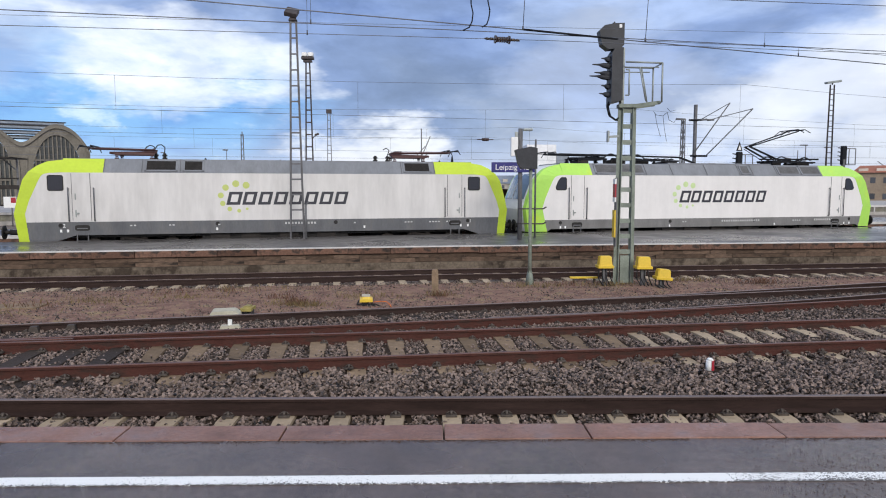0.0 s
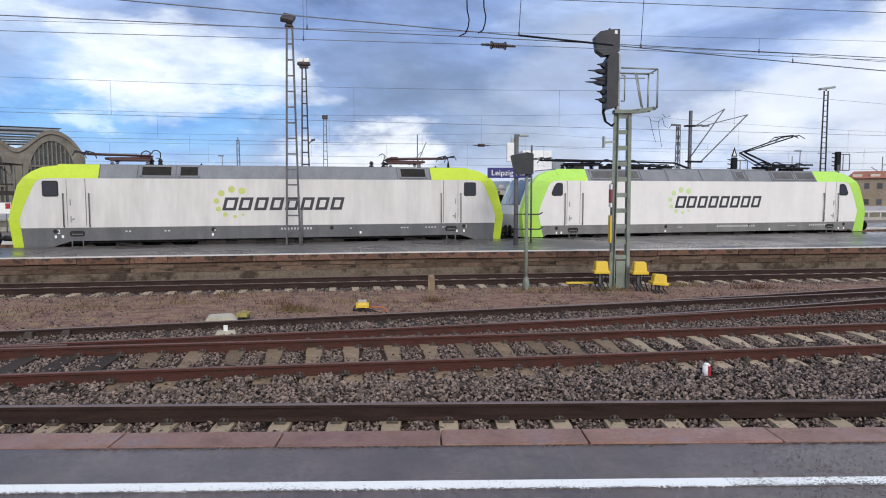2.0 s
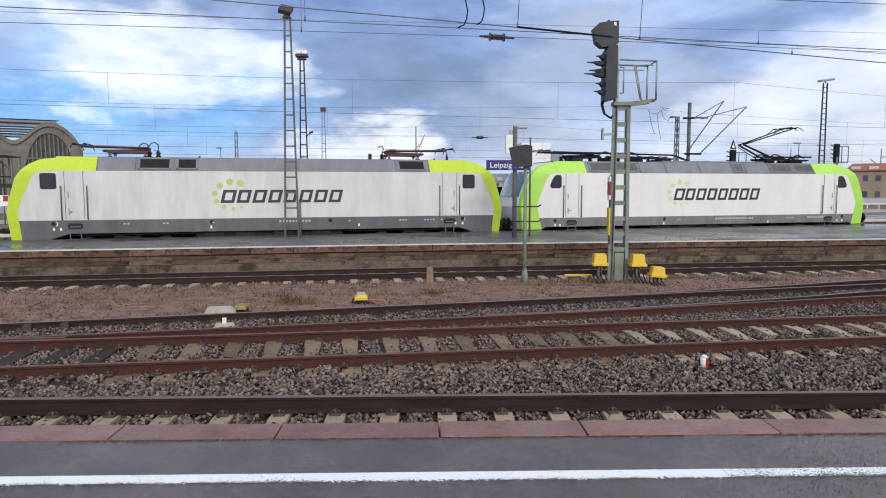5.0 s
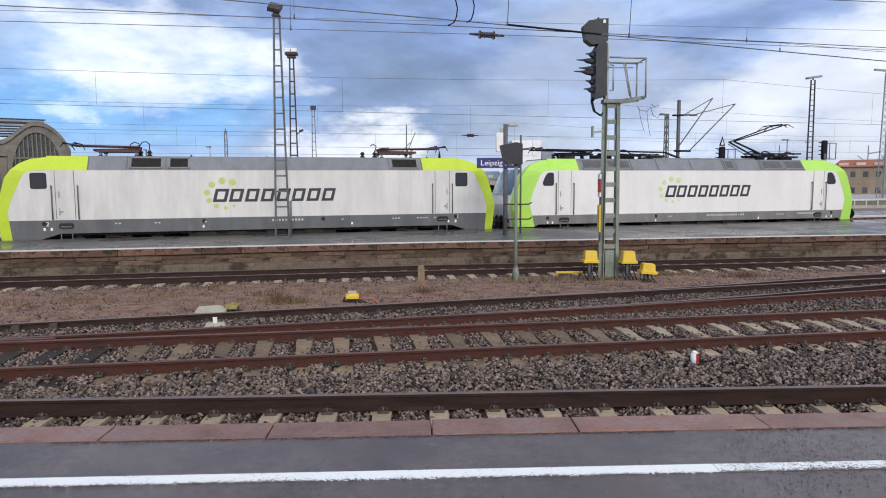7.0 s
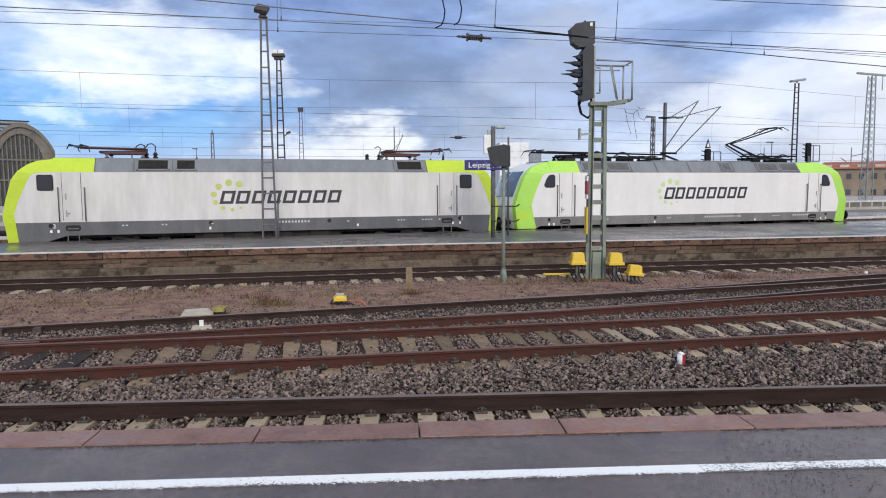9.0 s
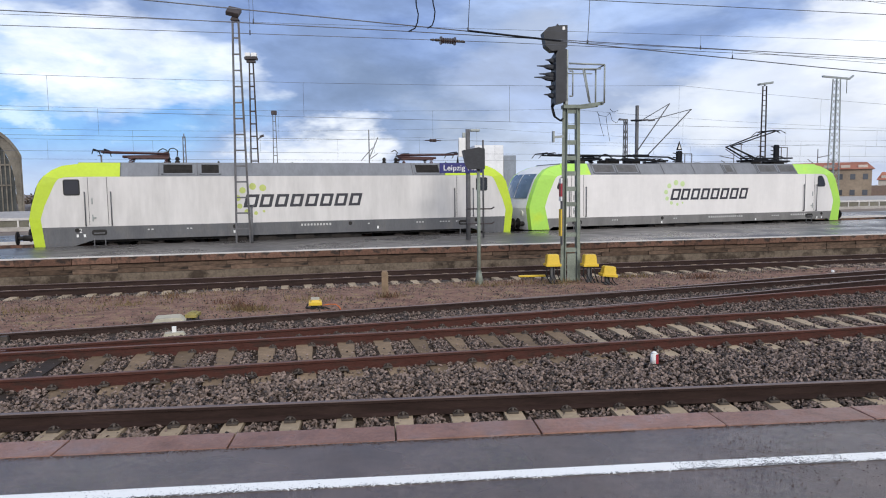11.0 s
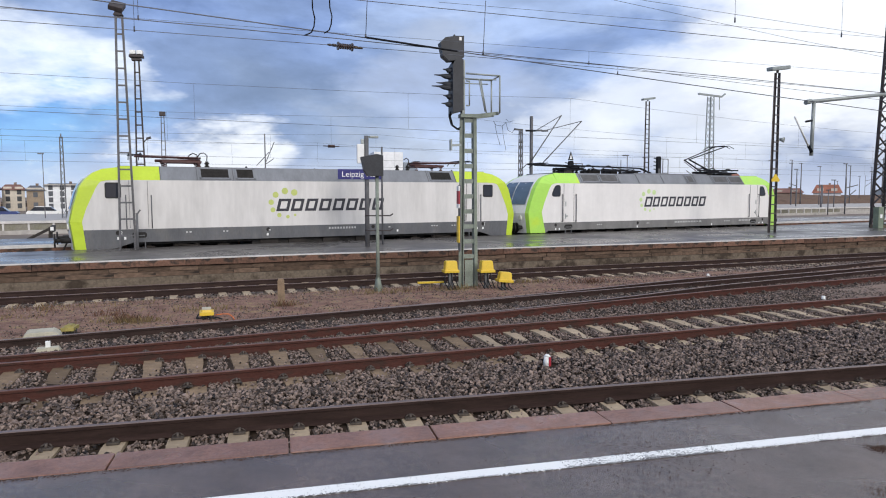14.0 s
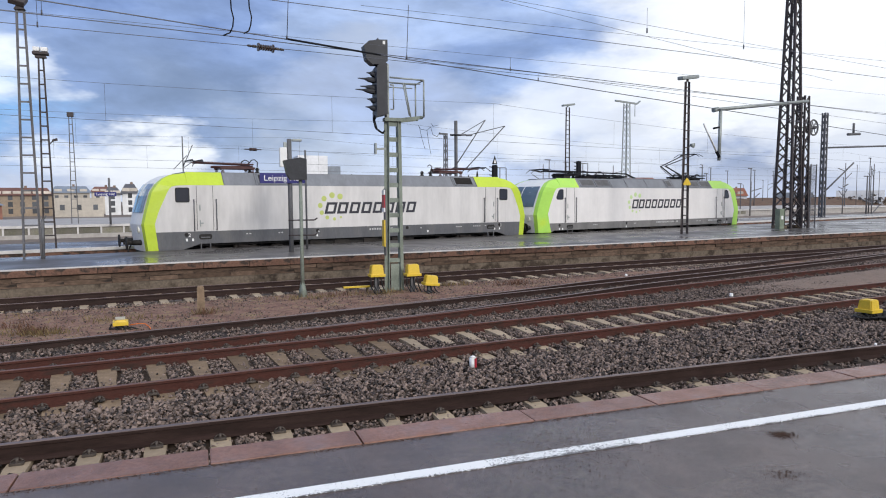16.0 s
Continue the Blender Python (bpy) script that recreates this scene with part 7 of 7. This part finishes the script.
# ---- station hall and town ----
def hall():
    """Wavy gable wall of the train hall: one bay per roof vault, each with a glazed arch."""
    h = thing("station_hall", "old station hall with wavy stone gables and glazed arches", "station hall", (-60.6, 109.5, -1.0), 28.5, kind="structure")
    bay, crest, saddle, sill = 9.7, 12.95, 9.95, -0.5

    def outline(x):
        if x > 0:
            return crest - 0.152 * x * x - 0.002 * x ** 4
        return saddle + (crest - saddle) * (0.5 + 0.5 * math.cos(2 * math.pi * x / bay)) ** 0.85

    def opening(x, c):
        u = abs(x - c) / 3.65
        return 3.6 + 7.75 * max(0.0, 1 - u * u) ** 0.5 if u < 1 else sill

    xs = [-38.5 + 0.275 * k for k in range(int((38.5 + 5.2) / 0.275))]

    def band(name, lo, hi, y0, y1, mat, label="", parent=None):
        bm = bm_new()
        rows = [[bm.verts.new((x, y, z)) for y, z in ((y0, lo(x)), (y0, hi(x)), (y1, hi(x)), (y1, lo(x)))] for x in xs if hi(x) > lo(x) + 0.01]
        for p, q in zip(rows, rows[1:]):
            for i in range(4):
                bm.faces.new((p[i], q[i], q[(i + 1) % 4], p[(i + 1) % 4]))
        bm.faces.new(rows[0])
        bm.faces.new(rows[-1])
        return part(name, bm, mat, parent or h, label)

    centre = lambda x: bay * round(x / bay)
    band("gable_wall", lambda x: opening(x, centre(x)) if opening(x, centre(x)) < outline(x) else sill, outline, 0.0, 0.7, M["hall_stone"])
    band("cornice", lambda x: outline(x) - 0.55, lambda x: outline(x) + 0.12, -0.35, 0.0, M["hall_stone"], "weathered stone cornice")
    band("roof", lambda x: outline(x) - 0.3, lambda x: outline(x) - 0.1, 0.7, 40, M["zinc"], "zinc vaulted roof")
    for k in range(4):
        c = -bay * k
        bm = bm_new()
        pts = [(c + 3.63 * math.cos(math.pi * i / 24), 3.6 + 7.7 * math.sin(math.pi * i / 24)) for i in range(25)]
        add_prism(bm, [(c + 3.63, sill)] + pts + [(c - 3.63, sill)], 0.4, 0.5)
        g = part("glazing", bm, M["hall_glass"], h, "dull glazed arch")
        for j in range(1, 12):
            x = c - 3.63 + 7.26 * j / 12
            bm = bm_new()
            add_box(bm, (x - 0.09, 0.1, sill), (x + 0.09, 0.42, opening(x, c) - 0.02))
            part("mullion", bm, M["hall_stone"], g)
        for z in (4.0, 7.2):
            bm = bm_new()
            add_box(bm, (c - 3.2, 0.06, z), (c + 3.2, 0.4, z + 0.25))
            part("transom", bm, M["hall_stone"], g)
        # ribs that fan out from the springing
        for s in (-1, 1):
            bm = bm_new()
            pts = [(c + s * (4.05 + 0.3 * math.sin(math.pi * i / 10)), -0.5 + 1.05 * i) for i in range(9)]
            for p, q in zip(pts, pts[1:]):
                add_bar(bm, (p[0], -0.12, p[1]), (q[0], -0.12, q[1]), 0.24, 0.24)
            part("rib", bm, M["hall_stone"], h)
    for y, z, tall in ((5, 11.0, 0.35), (9, 12.1, 0.35), (14, 13.35, 0.45), (20, 14.6, 0.4)):
        bm = bm_new()
        add_box(bm, (-30, y, z), (1.2, y + 3.0, z + tall), 0.05)
        part("skylight", bm, M["zinc"], h, "raised zinc skylight strip")
        bm = bm_new()
        add_box(bm, (-30, y - 0.12, z + tall), (1.5, y + 0.3, z + tall + 0.16))
        part("skylight_edge", bm, M["under_brown"], h, "dark skylight edge")


hall()


def window_mesh(w, h, name="window"):
    bm = bm_new()
    add_box(bm, (-w / 2, -0.05, 0), (w / 2, 0.02, h))
    me = bpy.data.meshes.new(name)
    bm.to_mesh(me)
    bm.free()
    me.materials.append(M["far_glass"])
    return me


WINDOW = window_mesh(0.75, 0.95)


def house(at, w, d, h, roof_h, wall, roof, rz, label, rows=2, cols=6, name="house"):
    b = thing(name, label, "building", at, rz, group="town buildings")
    bm = bm_new()
    add_box(bm, (0, 0, -1), (w, d, h))
    part("wall", bm, wall, b)
    if roof_h > 0:
        bm = bm_new()
        vs = [bm.verts.new(p) for p in ((-0.4, -0.4, h), (w + 0.4, -0.4, h), (w + 0.4, d + 0.4, h), (-0.4, d + 0.4, h), (0.6, d / 2, h + roof_h), (w - 0.6, d / 2, h + roof_h))]
        for idx in ((0, 1, 5, 4), (2, 3, 4, 5), (1, 2, 5), (3, 0, 4), (0, 1, 2, 3)):
            bm.faces.new([vs[i] for i in idx])
        r = part("roof", bm, roof, b)
        for k in range(max(1, int(w / 9))):
            bm = bm_new()
            x = w * (k + 0.6) / max(1, int(w / 9)) * 0.9
            add_box(bm, (x, d / 2 - 0.25, h + roof_h * 0.6), (x + 0.5, d / 2 + 0.25, h + roof_h + 0.4))
            part("chimney", bm, M["brick_far"], r)
        for k in range(cols // 2):
            bm = bm_new()
            x = w * (k + 0.5) / (cols // 2)
            add_box(bm, (x - 0.7, d * 0.08, h + roof_h * 0.15), (x + 0.7, d * 0.35, h + roof_h * 0.55), 0.05)
            part("dormer", bm, M["plaster"], r)
    cols = min(cols, int(w / 1.7))
    for i in range(rows):
        for k in range(cols):
            o = new("window", WINDOW)
            o.parent = b
            o.matrix_basis = pose(w * (k + 0.5) / cols, 0, h * (i + 0.35) / rows)
    return b


house((-3, 185, -1), 12, 10, 4.6, 2.6, M["far_white"], M["zinc"], 0, "white house with a steep grey roof", 2, 4)
house((10, 190, -1), 14, 10, 4.2, 2.4, M["plaster"], M["zinc"], 0, "pale town house with a grey roof", 2, 5)
house((26, 190, -1), 10, 10, 4.8, 2.2, M["plaster"], M["tile_roof"], 0, "pale town house with a red roof", 2, 4)
house((24, 172, -1), 7.5, 12, 14.0, 0, M["far_white"], M["zinc"], 0, "tall white office block with a flat roof", 0, 0, "office_block")
house((32.2, 175, -1), 3.2, 8, 11.5, 0, M["zinc"], M["zinc"], 0, "grey side wing of the office block", 0, 0, "office_block")


def town(az0, az1, dist, eave, ridge, wall, roof, rows, cols, label, name="house"):
    """House that fills the bearings az0 to az1, its eaves and ridge at the given angles over the eye."""
    w = 2 * dist * math.tan(radians(az1 - az0) / 2)
    h = 2.7 + dist * math.tan(radians(eave))
    rise = dist * math.tan(radians(ridge)) - dist * math.tan(radians(eave)) if ridge > eave else 0.0
    at = (dist * math.sin(radians(az0)), dist * math.cos(radians(az0)), -1)
    house(at, w, 10, h, rise, wall, roof, -(az0 + az1) / 2, label, rows, cols, name)


town(-25.7, -23.8, 152, 0.70, 1.20, M["tan_brick"], M["zinc"], 2, 5, "tan brick works building with a grey roof")
town(-23.8, -22.7, 154, 1.05, 0, M["pale_green"], M["zinc"], 3, 3, "pale green modern block with a flat roof", "office_block")
town(-25.4, -22.3, 122, 0.05, 0, M["red_brick"], M["zinc"], 0, 0, "low red brick shed with a flat roof", "shed")
town(-22.6, -21.3, 160, 0.75, 1.15, M["plaster"], M["slate"], 3, 4, "cream town house with a dark slate roof")
town(-21.2, -19.7, 150, 0.55, 0.98, M["tan_brick"], M["slate"], 3, 5, "tan three-storey house with a dark mansard roof")
town(-19.6, -18.2, 156, 0.50, 0.92, M["plaster"], M["tile_roof"], 3, 5, "cream town house with a red-brown roof")
town(-18.1, -17.0, 150, 0.45, 0.85, M["tan_brick"], M["slate"], 2, 4, "tan house with a dark slate roof")
town(-16.95, -14.0, 150, 0.80, 1.02, M["far_white"], M["slate"], 4, 14, "long white four-storey block with a grey roof", "office_block")
town(-14.9, -13.3, 120, -0.25, 0, M["red_brick"], M["zinc"], 0, 0, "low red brick shed with a flat roof", "shed")
town(-13.9, -10.2, 150, 0.46, 1.05, M["tan_brick"], M["tile_roof"], 3, 13, "long grey-brown building with a red-brown tiled roof")
town(-10.1, -6.8, 136, 0.28, 0, M["plaster"], M["zinc"], 1, 3, "low cream flat-roofed shed", "shed")
town(-10.2, -7.7, 165, 0.65, 1.18, M["plaster"], M["zinc"], 2, 7, "pale town house with a grey roof")
town(-7.6, -5.9, 168, 0.70, 1.15, M["plaster"], M["tile_roof"], 2, 6, "pale house with a red tiled roof")
town(-6.7, -5.6, 150, 0.50, 1.10, M["far_white"], M["slate"], 3, 4, "white town house with a steep grey roof")
town(-5.5, -4.4, 152, 0.60, 1.38, M["far_white"], M["slate"], 3, 4, "white town house with a steep grey roof")
town(32.3, 37.8, 135, 1.15, 1.72, M["tan_brick"], M["orange_roof"], 2, 10, "long grey-brown building with an orange tiled roof")
town(38.2, 39.7, 195, 0.35, 0.92, M["plaster"], M["orange_roof"], 1, 4, "pale house with an orange tiled roof")
town(39.9, 42.0, 205, 0.15, 0.50, M["brick_far"], M["tile_roof"], 1, 4, "low brick depot with a red roof")
town(42.7, 44.5, 195, 0.12, 0.75, M["far_white"], M["orange_roof"], 1, 4, "white gabled house with a red tiled roof")
town(46.5, 49.0, 230, 0.35, 0.0, M["zinc"], M["zinc"], 1, 6, "distant grey works building", "works_building")
town(50.5, 53.5, 240, 0.45, 0.0, M["far_white"], M["zinc"], 1, 5, "distant white works building", "works_building")


def hedge_line():
    """Low dark scrub and embankment far behind the yard."""
    rng = np.random.default_rng(9)
    verts, faces = [], []
    for i in range(9000):
        u = rng.uniform(0, 1)
        x = -120 + 420 * u
        y = 205 - 0.35 * max(0, x - 20) + rng.uniform(-6, 6)
        h = rng.uniform(0.4, 1.0) * (2.6 + 0.7 * math.sin(x * 0.11) + 0.4 * math.sin(x * 0.37))
        s = rng.uniform(0.2, 0.5)
        z = -1 + h * rng.uniform(0.0, 1.0)
        k = len(verts)
        a = rng.uniform(0, 6.28, 3)
        verts.extend([(x + s * math.cos(a[0]), y, z + s * math.sin(a[0])), (x + s * math.cos(a[0] + 2.1), y + 0.4, z + s * math.sin(a[0] + 2.1)), (x + s * math.cos(a[0] + 4.2), y - 0.4, z + s * math.sin(a[0] + 4.2))])
        faces.append((k, k + 1, k + 2))
    tagged(mesh_from("scrub", verts, faces, M["bush"]), "bare brown scrub along the far edge of the yard", "shrubs", kind="stuff")


hedge_line()


def earth_bank():
    """Bare brown bank behind the yard, with an uneven crest."""
    bm = bm_new()
    rows = []
    for k in range(120):
        u = 46 + 2.4 * k
        top = 2.55 + 0.35 * noise.noise((u * 0.06, 0, 7)) + 0.12 * noise.noise((u * 0.4, 3, 1))
        rows.append([bm.verts.new(by_loco(u, off, z)) for off, z in ((66, -1.2), (72 + noise.noise((u * 0.1, 1, 2)), -1.0 + top * 0.6), (78, -1.0 + top), (84, -1.0 + top), (92, -1.2))])
    for a, b in zip(rows, rows[1:]):
        for k in range(4):
            bm.faces.new((a[k], b[k], b[k + 1], a[k + 1]))
    tagged(finish("earth_bank", bm, M["bank"]), "bare brown earth bank behind the railway yard", "embankment", kind="structure")


earth_bank()


def parked_car(at, rz, paint, label):
    c = thing("parked_car", label, "car", at, rz, group="parked cars")
    bm = bm_new()
    add_prism(bm, [(-2.1, 0.35), (2.1, 0.35), (2.12, 0.75), (1.9, 0.95), (-1.95, 1.0), (-2.1, 0.8)], -0.85, 0.85)
    part("body", bm, paint, c)
    bm = bm_new()
    add_prism(bm, [(-1.7, 1.0), (1.15, 0.97), (0.55, 1.45), (-1.2, 1.48)], -0.72, 0.72)
    part("cabin", bm, M["glass"], c, "dark glazed cabin")
    bm = bm_new()
    add_prism(bm, [(-1.22, 1.48), (0.57, 1.45), (0.5, 1.53), (-1.1, 1.55)], -0.7, 0.7)
    part("roof", bm, paint, c)
    for x in (-1.35, 1.35):
        for y in (-0.8, 0.8):
            bm = bm_new()
            add_tube(bm, (x, y - 0.1, 0.32), (x, y + 0.1, 0.32), 0.32, seg=14)
            part("wheel", bm, M["rubber"], c)


parked_car((-37.8, 88.6, -1.03), 40, M["white"], "white parked car behind the yard")
parked_car((-33.2, 92.0, -1.03), 12, M["car_blue"], "dark blue parked car behind the yard")
parked_car((-28.4, 93.4, -1.03), 12, M["white"], "white parked car behind the yard")


def platform_canopy():
    """Dark old canopy and clutter before the hall."""
    c = thing("platform_canopy", "old dark steel platform canopy before the station hall", "canopy", (-33.4, 50, -1.055), 10)
    bm = bm_new()
    add_prism(bm, [(-6, 5.0), (2.6, 5.0), (2.7, 5.08), (-1, 5.2), (-6, 5.1)], -1.6, 1.6)
    part("roof", bm, M["under_brown"], c)
    for x in (-4.2, -1.6, 1.0, 2.5):
        bm = bm_new()
        add_tube(bm, (x, 0, 0), (x, 0, 5.0), 0.09, 0.07, seg=8)
        part("post", bm, M["mast_light"], c)
        bm = bm_new()
        add_bar(bm, (x - 0.9, 0, 4.95), (x, 0, 4.1), 0.06, 0.08)
        part("brace", bm, M["mast_grey"], c)
    for z, t in ((2.75, 0.3), (3.5, 0.1), (1.5, 0.12)):
        bm = bm_new()
        add_box(bm, (-6, -0.2, z), (2.6, -0.08, z + t))
        part("crossbeam", bm, M["under_brown"], c)
    sign = thing("notice_board", "small red and white notice board on the canopy post", "notice board", (-31.0, 49.6, -1.055), 10)
    bm = bm_new()
    add_tube(bm, (0, 0.06, 0), (0, 0.06, 2.2), 0.04, seg=6)
    part("post", bm, M["mast_grey"], sign)
    bm = bm_new()
    add_box(bm, (-0.5, -0.04, 1.4), (0.35, 0.02, 2.2), 0.01)
    part("board", bm, M["white"], sign)
    bm = bm_new()
    add_box(bm, (0.0, -0.06, 1.75), (0.33, -0.042, 2.15))
    part("red_panel", bm, M["red"], sign)


platform_canopy()


def buffer_stop():
    """Low raking frame that ends a track behind the engines."""
    b = thing("buffer_stop", "dark steel buffer stop on a track in the yard", "buffer stop", (-14.3, 45.7, -1.06), TURN)
    for y in (-0.6, 0.6):
        bm = bm_new()
        add_bar(bm, (-0.95, y, 0.0), (0.55, y, 0.80), 0.12, 0.16)
        add_bar(bm, (0.55, y, 0.0), (0.60, y, 0.92), 0.14, 0.16)
        add_bar(bm, (-0.95, y, 0.06), (0.70, y, 0.06), 0.12, 0.12)
        part("side_frame", bm, M["under_brown"], b)
    bm = bm_new()
    add_box(bm, (0.60, -0.95, 0.62), (0.82, 0.95, 0.98), 0.02)
    part("crossbeam", bm, M["under"], b)
    bm = bm_new()
    add_box(bm, (0.62, -0.98, 0.72), (0.80, -0.955, 0.94), 0.004)
    part("plate", bm, M["white"], b, "small white plate")


buffer_stop()


# ---- what moves ----
def motions():
    travel = [(0.0, 0.0), (2.0, 0.0), (4.0, 0.0), (6.0, 0.01), (6.5, 0.04), (7.0, 0.086), (7.5, 0.192), (8.0, 0.341), (8.5, 0.537), (9.0, 0.788), (11.5, 3.225), (12.0, 3.95), (12.5, 4.79), (13.0, 5.69), (13.5, 6.70), (14.0, 7.785), (14.5, 9.0), (15.0, 10.25), (15.5, 11.58), (16.0, 13.0)]
    lag = {7.5: 0.04, 8.0: 0.06, 8.5: 0.05, 9.0: 0.06, 11.5: 0.03, 12.0: 0.02}
    for loco, at, slack in ((loco_a, LOCO_A_AT, 0), (loco_b, LOCO_B_AT, 1)):
        rows = []
        for t, d in travel:
            p = at + ALONG * (d - slack * lag.get(t, 0.0))
            rows.append((t, pose(p.x, p.y, p.z, 0, 0, TURN)))
        walk(loco, rows)
        for w in loco.children:
            if w.name.startswith("wheelset"):
                rows = []
                far = [(0.0, 0.0), (6.0, 0.01), (8.0, 0.34), (9.0, 0.788), (9.8, 1.40), (10.5, 2.05), (11.0, 2.61), (11.5, 3.225)]
                far += [(11.5 + 0.25 * k, float(np.interp(11.5 + 0.25 * k, [q[0] for q in travel], [q[1] for q in travel]))) for k in range(1, 19)]
                for t, d in far:
                    rows.append((t, pose(w.location.x, w.location.y, w.location.z, 0, math.degrees(d / 0.625), 0)))
                walk(w, rows)


motions()
